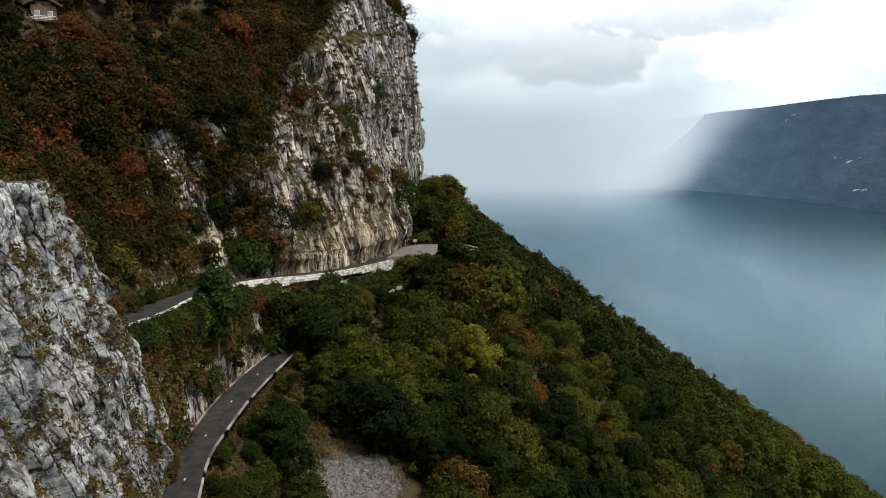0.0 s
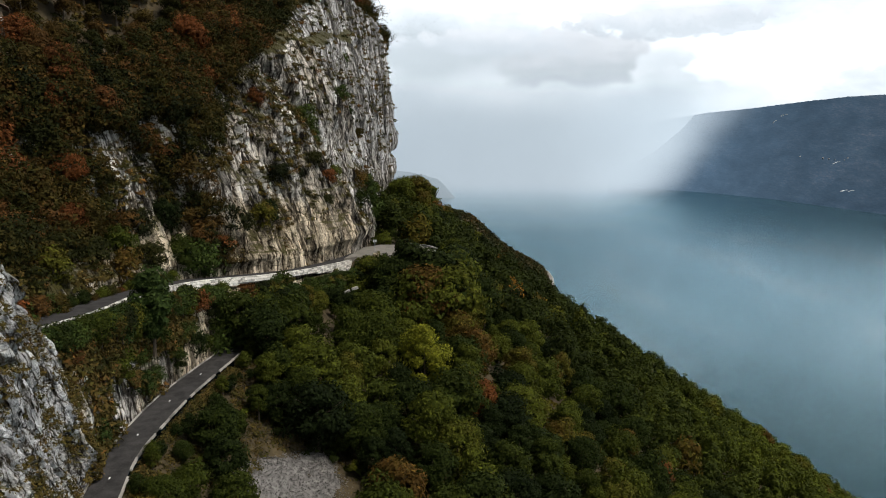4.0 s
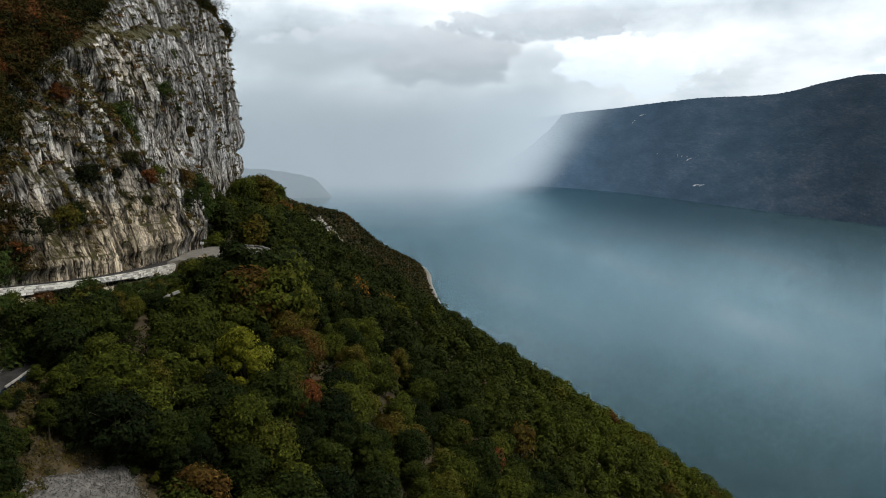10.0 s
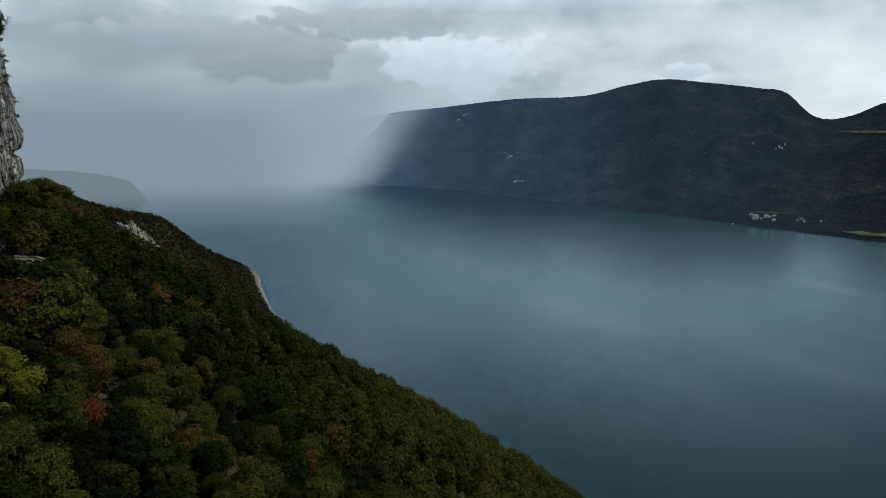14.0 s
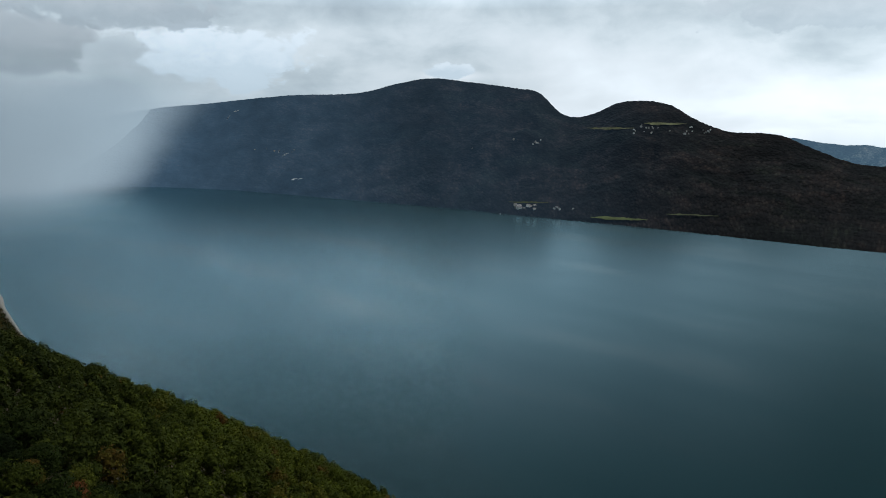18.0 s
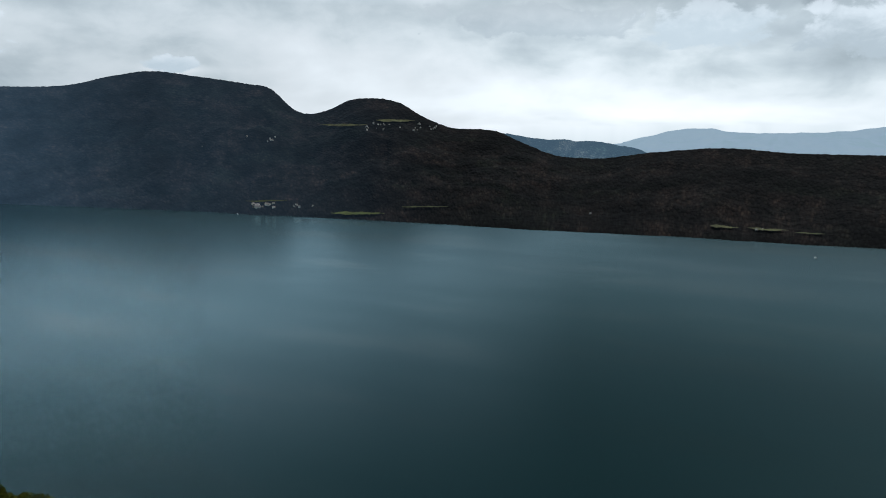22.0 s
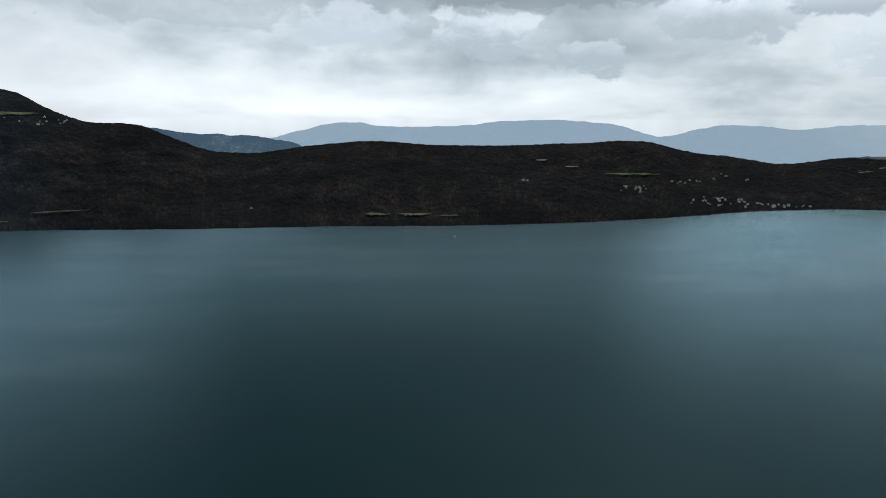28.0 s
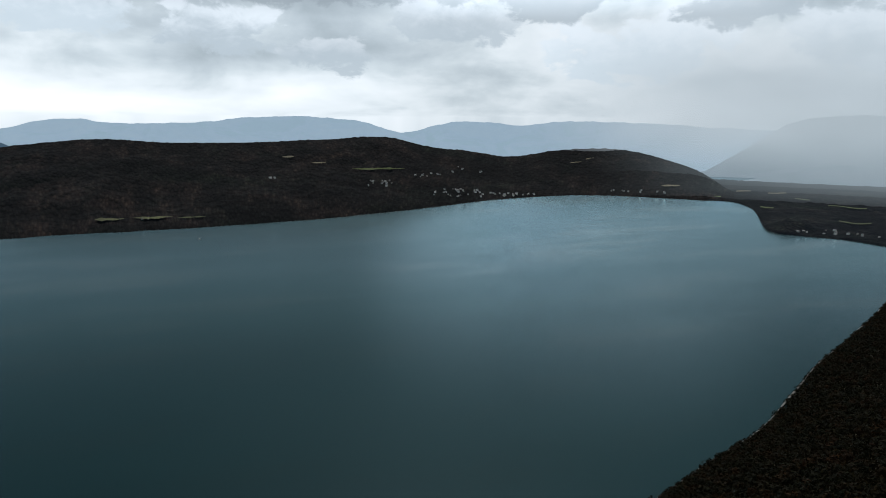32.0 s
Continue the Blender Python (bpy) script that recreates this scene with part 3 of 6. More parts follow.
# haze painted as a bluish emission of the woods themselves
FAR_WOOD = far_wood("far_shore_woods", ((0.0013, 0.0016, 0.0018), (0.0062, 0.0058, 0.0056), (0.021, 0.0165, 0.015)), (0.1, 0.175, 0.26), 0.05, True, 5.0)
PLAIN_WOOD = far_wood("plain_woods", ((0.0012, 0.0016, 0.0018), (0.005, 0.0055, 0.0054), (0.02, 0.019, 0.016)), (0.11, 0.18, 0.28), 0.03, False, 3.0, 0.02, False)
# pale hills and ranges: their haze is painted as a glow of their own
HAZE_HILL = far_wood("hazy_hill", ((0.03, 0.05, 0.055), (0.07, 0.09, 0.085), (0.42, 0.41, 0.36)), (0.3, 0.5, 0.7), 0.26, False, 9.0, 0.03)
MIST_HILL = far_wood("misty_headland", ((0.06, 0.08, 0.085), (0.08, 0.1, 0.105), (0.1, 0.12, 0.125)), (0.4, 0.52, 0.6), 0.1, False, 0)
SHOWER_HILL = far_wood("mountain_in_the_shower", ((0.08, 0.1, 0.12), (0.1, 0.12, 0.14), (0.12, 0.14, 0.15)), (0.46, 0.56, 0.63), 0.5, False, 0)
FAR_RANGE = far_wood("haze_blue_range", ((0.1, 0.13, 0.16), (0.12, 0.15, 0.18), (0.14, 0.17, 0.19)), (0.5, 0.65, 0.77), 0.78, False, 0)


# ---- mesh helpers ----
def mesh_object(name, verts, faces, mat, parent=None, smooth=False, tint=None):
    me = bpy.data.meshes.new(name)
    verts = np.asarray(verts, np.float32)
    faces = np.asarray(faces, np.int32)
    me.vertices.add(len(verts))
    me.vertices.foreach_set("co", verts.ravel())
    me.loops.add(faces.size)
    me.loops.foreach_set("vertex_index", faces.ravel())
    me.polygons.add(len(faces))
    me.polygons.foreach_set("loop_start", np.arange(0, faces.size, faces.shape[1], dtype=np.int32))
    if smooth:
        me.polygons.foreach_set("use_smooth", np.ones(len(faces), bool))
    me.update(calc_edges=True)
    me.validate()
    me.materials.append(mat)
    if tint is not None:
        a = me.attributes.new("tint", "FLOAT", "POINT")
        a.data.foreach_set("value", np.asarray(tint, np.float32))
    ob = new(name, me)
    if parent is not None:
        ob.parent = parent
    return ob


def part(name, bm, mat, parent=None, label=""):
    me = bpy.data.meshes.new(name)
    bm.to_mesh(me)
    bm.free()
    me.materials.append(mat)
    ob = new(name, me)
    if parent is not None:
        ob.parent = parent
    if label:
        ob["label"] = label
    return ob


def grid_faces(nu, nv):
    i = np.arange(nu * nv).reshape(nu, nv)
    return np.stack([i[:-1, :-1], i[1:, :-1], i[1:, 1:], i[:-1, 1:]], -1).reshape(-1, 4)


def hash3(ix, iy, iz, seed):
    h = (ix * 374761393 + iy * 668265263 + iz * 2147483647 + seed * 1274126177) & 0xFFFFFFFF
    h = ((h ^ (h >> 13)) * 1274126177) & 0xFFFFFFFF
    return ((h ^ (h >> 16)) & 0xFFFF) / 65535.0


def vnoise(p, scale, seed=0, octaves=4, rough=0.5):
    """Value noise, -1 to 1, for an array of points."""
    p = np.asarray(p, float) * scale
    total, amp, norm = 0.0, 1.0, 0.0
    for o in range(octaves):
        q = p * 2.0 ** o + 17.3 * o
        i = np.floor(q).astype(np.int64)
        f = q - i
        f = f * f * (3 - 2 * f)
        acc = 0.0
        for dx in (0, 1):
            for dy in (0, 1):
                for dz in (0, 1):
                    w = (f[..., 0] if dx else 1 - f[..., 0]) * (f[..., 1] if dy else 1 - f[..., 1]) * (f[..., 2] if dz else 1 - f[..., 2])
                    acc = acc + w * hash3(i[..., 0] + dx, i[..., 1] + dy, i[..., 2] + dz, seed + o)
        total = total + amp * (2 * acc - 1)
        norm += amp
        amp *= rough
    return total / norm


def xyz(x, y, z=0.0):
    x, y, z = np.broadcast_arrays(x, y, z)
    return np.stack([x, y, z], -1).astype(float)


def smin(a, b, k):
    h = np.clip(0.5 + 0.5 * (b - a) / k, 0, 1)
    return b * (1 - h) + a * h - k * h * (1 - h)


def curve(ts, vs):
    """A smooth function through a few stations."""
    ts, vs = np.asarray(ts, float), np.asarray(vs, float)
    m = np.gradient(vs, ts)
    def at(t):
        t = np.clip(t, ts[0], ts[-1])
        i = np.clip(np.searchsorted(ts, t) - 1, 0, len(ts) - 2)
        h = ts[i + 1] - ts[i]
        s = (t - ts[i]) / h
        return (2 * s**3 - 3 * s**2 + 1) * vs[i] + (s**3 - 2 * s**2 + s) * h * m[i] + (3 * s**2 - 2 * s**3) * vs[i + 1] + (s**3 - s**2) * h * m[i + 1]
    return at


# ---- the plan: curves along the shore (y runs along it, x towards the lake) ----
SHORE = curve((-2000, -1318, -1038, -873, -755, -618, -522, -431, -300, 0, 300, 600, 900, 1233, 1568, 1775, 1950, 2300),
              (1400, 938, 793, 713, 645, 572, 537, 500, 460, 405, 365, 330, 290, 264, 282, 297, 230, -100))
LOW_OUT = curve((20, 55, 63, 70, 78, 87, 97, 108, 120, 130), (-19.5, -21.0, -22.5, -22.5, -22.2, -21.2, -19.2, -15.4, -7.0, 2.0))
LOW_IN = curve((20, 55, 63, 70, 80, 88, 98, 110, 120, 130), (-23.4, -24.4, -25.8, -26.2, -25.9, -24.7, -22.0, -17.6, -10.0, -1.5))
LOW_Z = curve((20, 55, 70, 90, 110, 130), (319.0, 321.0, 321.8, 322.4, 324.6, 328.9))
UP_OUT = curve((30, 54, 65, 79, 92, 104, 112, 121, 128, 134), (-27.5, -26.5, -26.6, -27.3, -25.3, -19.3, -16.4, -13.2, -9.7, -5.5))
UP_IN = curve((30, 54, 66, 76, 90, 99, 110, 118, 126, 134, 141), (-33, -31.5, -30.9, -30.7, -30.2, -26.8, -20.8, -17.6, -14.4, -9.6, -7.6))
UP_Z = curve((30, 54, 65, 79, 92, 104, 121, 128, 136), (337.5, 336.4, 335.2, 334.0, 332.6, 331.0, 329.2, 328.9, 329.4))
CLIFF_Y = (30, 60, 75, 85, 90, 95, 100, 106, 115, 126, 140, 160, 180, 205, 225, 238, 246, 258)
FOOT = curve(CLIFF_Y, (-36, -31.6, -31.6, -31.8, -31.6, -30.8, -28.2, -24.2, -19.4, -14.9, -8.6, -8.4, -8.6, -8.4, -8.0, -8.2, -11, -30))
FOOT_Z = curve(CLIFF_Y, (337, 335.5, 334.4, 333.2, 332.6, 332, 331.4, 330.8, 329.6, 328.8, 329.2, 329, 329, 329, 330, 332, 334, 336))
MID = curve(CLIFF_Y, (-46, -42, -42, -41, -37.5, -33.6, -34.4, -27.2, -25.0, -19.0, -16.6, -13.8, -11.2, -9.8, -8.8, -8.6, -12, -32))
TOP = curve(CLIFF_Y, (-58, -54, -52, -50, -44, -37.4, -39, -33.5, -33, -29.5, -25.5, -22.5, -19, -15.5, -12.6, -10.6, -15, -42))
TOP_Z = curve(CLIFF_Y, (355, 352, 352, 352.5, 352.5, 352.5, 354.5, 355, 358, 364, 372, 380, 388, 388, 386, 381, 380, 380))


STEEP = curve((-2000, -400, -60, 60, 300, 700, 1000, 1100, 1200, 1350, 1800), (0.6, 0.7, 0.74, 0.9, 0.84, 0.84, 0.9, 1.05, 1.2, 1.6, 1.6))


def top_surface(x, y):
    """Height of the wooded slope's crowns in the middle of the walk."""
    yc = np.clip(y, 40, 350)
    xc = np.clip(x, -40, 200)
    return 291.34 - 0.808 * xc + 0.4595 * yc + 0.000171 * xc**2 + 0.000355 * xc * yc - 0.001214 * yc**2 - 0.7 * (x - xc)


CAP = curve((-2000, 0, 240, 300, 420, 700, 900, 1300, 1800, 2300), (420, 420, 335, 316, 304, 288, 274, 243, 198, 140))


RIDGE_Z = curve((-400, -57, -5, 72, 116, 205, 287), (380, 281, 248, 216, 172, 99, 12))
RIDGE_Y = curve((-400, -57, -5, 72, 116, 205, 287), (860, 900, 1000, 1100, 1150, 1350, 1700))


def ground_z(x, y):
    """Height of the ground below the lower road, down to the lake."""
    x, y = np.asarray(x, float), np.asarray(y, float)
    d = SHORE(y) - x
    near = top_surface(x, y) - 8.0
    k = np.clip((y - 98) / 10, 0, 1)
    edge_x = LOW_OUT(y) * (1 - k) + (UP_OUT(y) + 0.2) * k
    edge_z = LOW_Z(y) * (1 - k) + (UP_Z(y) - 4.4) * k
    s = np.clip((x - edge_x) / (8.0 - edge_x + 1e-6), 0, 1)
    g8 = top_surface(8.0 + 0 * x, y) - 8.0
    bank = edge_z * (1 - s) + g8 * s - 2.0 * np.sin(np.pi * s)
    inner = np.where(x < 8, bank, near)
    plat = np.clip((y - 126) / 2.5, 0, 1)
    shelf = np.where(x < 6.8, 328.9, 328.9 + (near - 328.9) * np.clip((x - 6.8) / 4.5, 0, 1))
    inner = np.where(x < 16, inner * (1 - plat) + plat * shelf, inner)
    inner = np.where(y > 143, np.minimum(near, 329 + 0 * x), inner)
    gen = STEEP(y) * np.maximum(d, -30)
    w = np.clip(np.clip((y - 300) / 120, 0, 1) + np.clip((20 - y) / 60, 0, 1), 0, 1)
    z = inner * (1 - w) + gen * w
    z = np.where(y > 200, smin(z, CAP(y), 8.0), z)
    z = np.where(y > 700, smin(z, RIDGE_Z(x) - 0.16 * np.maximum(y - RIDGE_Y(x), 0), 10.0), z)
    return smin(z, np.maximum(1.12, 1.15 * STEEP(y)) * np.maximum(d, -30), np.where(y > 700, 12.0, 40.0))


# ---- lake and ground ----
def make_lake():
    bm = bmesh.new()
    bmesh.ops.create_circle(bm, cap_ends=True, segments=96, radius=7000)
    ob = part("water", bm, WATER)
    tagged(ob, "grey-green lake water ruffled by a light wind", "lake", kind="structure")


make_lake()


def spaced(stops):
    """Stations from (start, step) pairs up to the last start."""
    out = []
    for (a, step), (b, _) in zip(stops[:-1], stops[1:]):
        out += list(np.arange(a, b - 1e-6, step))
    return np.array(out + [stops[-1][0]])


LEFT = curve((-2000, -200, -20, 20, 55, 80, 98, 106, 121, 128, 134, 140, 200, 240, 258, 300, 420, 700, 2300),
             (200, -160, -60, -19.5, -21.0, -21.6, -18.0, -18.3, -13.2, -10, -9.5, -10.0, -10.0, -10.0, -32.0, -160.0, -330.0, -500.0, -700.0))


def make_ground():
    ys = spaced([(-2000, 40), (-600, 14), (-40, 4), (40, 1.5), (150, 3), (340, 10), (800, 14), (1800, 30), (2300, 1)])
    s = np.linspace(0, 1, 190) ** 1.35
    left = LEFT(ys)
    x = left[:, None] + (SHORE(ys)[:, None] + 26 - left[:, None]) * s[None, :]
    y = np.broadcast_to(ys[:, None], x.shape)
    z = ground_z(x, y)
    soft = np.clip((x - left[:, None]) / 6, 0, 1)
    z = z + soft * (1.2 * vnoise(xyz(x, y), 0.07, 3, 4) + np.clip(np.abs(y - 100) / 400, 0.3, 3) * 2.5 * vnoise(xyz(x, y), 0.015, 5, 4))
    shore = np.clip((SHORE(y) - x) / 30, 0, 1)
    z = np.where(shore <= 0, np.minimum(z, -0.5 * (x - SHORE(y))), z * shore + (1 - shore) * np.minimum(z, (SHORE(y) - x) * 0.6))
    ob = mesh_object("ground", np.stack([x, y, z], -1).reshape(-1, 3), grid_faces(*x.shape)[:, ::-1], EARTH, smooth=True)
    tagged(ob, "steep wooded lakeside slope of dark leaf litter", "ground", kind="structure")


make_ground()


def sheet(name, ys, profile, mat, label, category, kind="structure", flip=False, parent=None):
    """A sheet through the profiles: profile(y) gives arrays of x and z and y across."""
    rows = [profile(y) for y in ys]
    v = np.stack([np.stack(r, -1) for r in rows])
    fc = grid_faces(v.shape[0], v.shape[1])
    ob = mesh_object(name, v.reshape(-1, 3), fc[:, ::-1] if flip else fc, mat, smooth=True, parent=parent)
    if category:
        tagged(ob, label, category, kind=kind)
    return ob


def flute(y, z, seed, scale=1.0):
    """Vertical ribs, chimneys and ledges of a limestone face, in metres outwards."""
    q = xyz(y, 0 * y, z * 0.16)
    big = vnoise(q, 0.085 * scale, seed, 3)
    ribs = 1 - np.abs(vnoise(q, 0.33 * scale, seed + 9, 4, 0.55)) * 2.2 + 0.95 * (1 - np.abs(vnoise(q, 0.95 * scale, seed + 14, 3, 0.6)) * 2.4)
    fine = vnoise(xyz(y, 0 * y, z * 0.35), 1.1 * scale, seed + 21, 3, 0.6)
    ledge = vnoise(xyz(y * 0.12, 0 * y, z), 0.16 * scale, seed + 33, 3)
    return 1.9 * big + 0.8 * ribs + 0.35 * fine + 0.9 * ledge


CHIMNEYS = ((187, 1.7, 5.0, 336, 392, 0.05), (158, 0.9, 2.0, 343, 372, 0.1), (171, 0.7, 1.6, 340, 380, -0.06), (205, 1.2, 2.2, 352, 380, 0.08), (147, 1.3, 2.4, 330, 356, -0.25), (128, 1.0, 1.8, 338, 366, 0.16), (119, 1.2, 2.0, 331, 354, 0.1), (111, 1.5, 2.4, 333, 352, 0.05), (222, 0.8, 1.3, 348, 378, 0.05))


def buttresses(y, z):
    """The large relief of the face: chimneys, the overgrown ramp, the ledge under the top and the lower wall."""
    d = 0.0
    for y0, wide, deep, z0, z1, slant in CHIMNEYS:
        mid = y0 + slant * (z - 350) + 0.8 * vnoise(xyz(0 * y, 0 * y, z), 0.12, int(y0), 3)
        inside = np.clip((z - z0) / 4, 0, 1) * np.clip((z1 - z) / 4, 0, 1)
        d = d - deep * inside * np.exp(-np.abs((y - mid) / wide) ** 1.6)
    ramp_y = 133.5 + np.clip(361 - z, -8, 30) ** 1.0 * 0.42
    d = d - 2.6 * np.exp(-((y - ramp_y) / 2.2) ** 2) * np.clip((z - 334) / 4, 0, 1) * np.clip((367 - z) / 4, 0, 1)
    shelf = 369.6 + (y - 140) * 0.15 + 2.4 * vnoise(xyz(y, 0 * y), 0.12, 4, 4)
    k = np.clip((y - 128) / 8, 0, 1) * np.clip((196 - y) / 8, 0, 1)
    d = d - 2.0 * k * np.clip((z - shelf) / 1.0, 0, 1) + 0.5 * k * np.exp(-((z - shelf + 0.8) / 0.9) ** 2)
    over = 342.6 + 0.06 * (y - 120) + 3.2 * vnoise(xyz(y, 0 * y), 0.08, 6, 3)
    k = np.clip((y - 104) / 6, 0, 1) * np.clip((178 - y) / 8, 0, 1)
    k = k * np.clip(0.3 + 1.2 * vnoise(xyz(y, 0 * y), 0.11, 12, 2), 0, 1)
    d = d + 0.9 * k * np.exp(-((z - over - 2.0) / 1.8) ** 2) - 0.8 * k * np.exp(-((z - over + 1.0) / 1.4) ** 2)
    # blocky steps between beds
    bed = vnoise(xyz(y * 0.25, 0 * y, z), 0.3, 44, 2)
    joint = vnoise(xyz(y, 0 * y, z * 0.25), 0.3, 46, 2)
    return d + 0.55 * np.round(bed * 3) / 3 + 0.8 * np.round(joint * 3) / 3


def cliff_profile(ys):
    v = np.concatenate([np.linspace(0, 1, 90), 1 + np.linspace(0, 1, 110)[1:], 2 + np.linspace(0, 1, 12)[1:]])
    y = np.broadcast_to(ys[:, None], (len(ys), len(v)))
    vv = np.broadcast_to(v[None, :], y.shape)
    foot, mid, top = FOOT(y), MID(y), TOP(y)
    fz, tz = FOOT_Z(y), TOP_Z(y)
    mz = fz + 0.45 * (tz - fz)
    a, b, c = np.clip(vv, 0, 1), np.clip(vv - 1, 0, 1), np.clip(vv - 2, 0, 1)
    x = foot + (mid - foot) * a**1.3 + (top - mid) * b**1.5 - 7 * c
    z = fz - 3 * (1 - np.clip(vv * 12, 0, 1)) + (mz - fz) * a + (tz - mz) * b + 5.5 * c
    fade = np.clip(vv * 5, 0.15, 1) * np.clip((3.0 - vv) / 0.9, 0.3, 1)
    out = flute(y, z, 11) * fade * (1 - 0.45 * np.clip((y - 188) / 10, 0, 1))
    # outwards is to the lake, and a little back along the shore
    g = np.gradient(FOOT(ys), ys)[:, None]
    n = 1 / np.sqrt(1 + g**2)
    out = out + buttresses(y, z)
    # an undercut nose at the cliff's end, over a pale block
    out = out + np.exp(-((y - 238) / 12) ** 2) * (1.5 * np.exp(-((z - 350.5) / 3.6) ** 2) - 2.2 * np.exp(-((z - 346.2) / 0.9) ** 2) + 0.9 * np.exp(-((z - 342) / 2.6) ** 2) - 1.4 * np.exp(-((z - 335) / 3) ** 2))
    return x + out * n, y - out * g * n, z


def make_cliff():
    ys = np.concatenate([np.arange(56, 150, 0.3), np.arange(150, 262, 0.4)])
    x, y, z = cliff_profile(ys)
    ob = mesh_object("cliff", np.stack([x, y, z], -1).reshape(-1, 3), grid_faces(*x.shape)[:, ::-1], ROCK, smooth=True)
    tagged(ob, "tall grey limestone cliff with dark vertical streaks and ochre stains", "cliff", kind="structure")
    return x, y, z


CLIFF = make_cliff()


def upper_z(x, y):
    """The wooded mountainside above the cliff."""
    return TOP_Z(y) + 4.2 + np.where(y > 130, 0.75, 0.95) * np.maximum(TOP(y) - 5 - x, -4) + 2.0 * vnoise(xyz(x, y), 0.05, 41, 4)


def make_upper_slope():
    ys = spaced([(-150, 6), (30, 2), (262, 1)])
    s = np.linspace(0, 1, 70) ** 1.3
    y = np.broadcast_to(ys[:, None], (len(ys), len(s)))
    x = TOP(y) - 3.5 - 170 * s[None, :]
    z = upper_z(x, y)
    ob = mesh_object("upper_slope", np.stack([x, y, z], -1).reshape(-1, 3), grid_faces(*x.shape), EARTH, smooth=True)
    tagged(ob, "steep mountainside of leaf litter above the cliff", "slope", kind="structure")


make_upper_slope()

CREST_Z = curve((12, 30, 38, 44, 47, 50, 52, 56, 60, 64), (354, 351, 349.6, 348.4, 345.0, 339.7, 337.0, 331.4, 324.5, 321.6))
CREST_X = curve((12, 30, 38, 44, 47, 50, 52, 56, 60, 64), (-27.5, -25.4, -24.6, -24.6, -24.4, -24.3, -24.8, -25.0, -25.9, -26.4))


def make_outcrop():
    ys = np.arange(12, 64.01, 0.2)
    v = np.concatenate([np.linspace(0, 1, 150), 1 + np.linspace(0, 1, 24)[1:]])
    y = np.broadcast_to(ys[:, None], (len(ys), len(v)))
    vv = np.broadcast_to(v[None, :], y.shape)
    a, b = np.clip(vv, 0, 1), np.clip(vv - 1, 0, 1)
    fx, fz = LOW_IN(y) - 0.2, LOW_Z(y) - 0.5
    cx, cz = CREST_X(y), CREST_Z(y)
    bx, bz = np.minimum(UP_OUT(y) - 0.3, cx - 2.5), np.minimum(UP_Z(y) - 0.6, cz - 0.4)
    x = fx + (cx - fx) * a + (bx - cx) * b
    z = fz + (cz - fz) * a + (bz - cz) * b**1.6
    # slabs that dip along the shore
    q = xyz(y + 0.42 * z, 0 * y, (z - 0.3 * y) * 0.22)
    slab = vnoise(q, 0.55, 5, 2)
    out = 0.9 * vnoise(q, 0.16, 3, 3) + 0.9 * np.floor(slab * 5) / 2.5 + 0.25 * slab + 0.35 * vnoise(q, 1.6, 7, 3, 0.6)
    plate = vnoise(q, 1.35, 25, 2)
    out = out + 0.4 * np.floor(plate * 4) / 2 + 0.2 - 0.5 * np.exp(-(vnoise(q, 1.9, 35, 2) / 0.06) ** 2)
    out = out + 0.75 - 1.3 * np.exp(-(vnoise(q, 0.7, 15, 2) / 0.06) ** 2) + 0.3 * vnoise(xyz(0 * y, y, z), 0.5, 8, 4)
    out = 0.35 + 0.6 * out
    out = out * np.clip(a * 8, 0.2, 1) * np.clip((2 - vv) * 2, 0, 1) * np.clip((cz - fz) / 6, 0.25, 1)
    x = x + out
    ob = mesh_object("rock_outcrop", np.stack([x, y, z], -1).reshape(-1, 3), grid_faces(*x.shape)[:, ::-1], NEAR_ROCK, smooth=True)
    tagged(ob, "pale grey limestone outcrop in slanting slabs above the lower road", "rock", kind="structure")
    return x, y, z


OUTCROP = make_outcrop()


def bank_point(y, a):
    x = LOW_IN(y) - 0.2 + (UP_OUT(y) + 0.3 - LOW_IN(y) + 0.2) * a**1.25
    z = LOW_Z(y) - 0.3 + (UP_Z(y) - 1.4 - LOW_Z(y) + 0.3) * a
    return x, z


def make_bank():
    ys = np.arange(56, 125.01, 0.5)
    a = np.linspace(0, 1, 44)
    y = np.broadcast_to(ys[:, None], (len(ys), len(a)))
    aa = np.broadcast_to(a[None, :], y.shape)
    x, z = bank_point(y, aa)
    out = 0.5 * flute(y, z, 61, 1.6) * np.clip(aa * 6, 0.1, 1) * np.clip((1 - aa) * 6, 0.1, 1) * np.clip((UP_Z(y) - LOW_Z(y)) / 8, 0.1, 1)
    ob = mesh_object("road_bank", np.stack([x + out, y, z], -1).reshape(-1, 3), grid_faces(*x.shape)[:, ::-1], ROCK, smooth=True)
    tagged(ob, "broken rocky bank between the two arms of the road", "bank", kind="structure")


make_bank()


def ribbon(name, ys, inner, outer, height, mat, label, across=8, crown=0.05):
    rows = []
    for y in ys:
        t = np.linspace(0, 1, across)
        xi, xo = float(inner(y)), float(outer(y))
        rows.append(np.stack([xi + (xo - xi) * t, np.full(across, y), float(height(y)) + crown * (1 - (2 * t - 1) ** 2)], -1))
    v = np.array(rows)
    ob = mesh_object(name, v.reshape(-1, 3), grid_faces(*v.shape[:2])[:, ::-1], mat, smooth=True)
    tagged(ob, label, "road", kind="structure")
    return ob


ribbon("road_lower", np.arange(14, 105, 1.0), LOW_IN, LOW_OUT, LOW_Z, ASPHALT, "narrow dark asphalt mountain road below the rock")
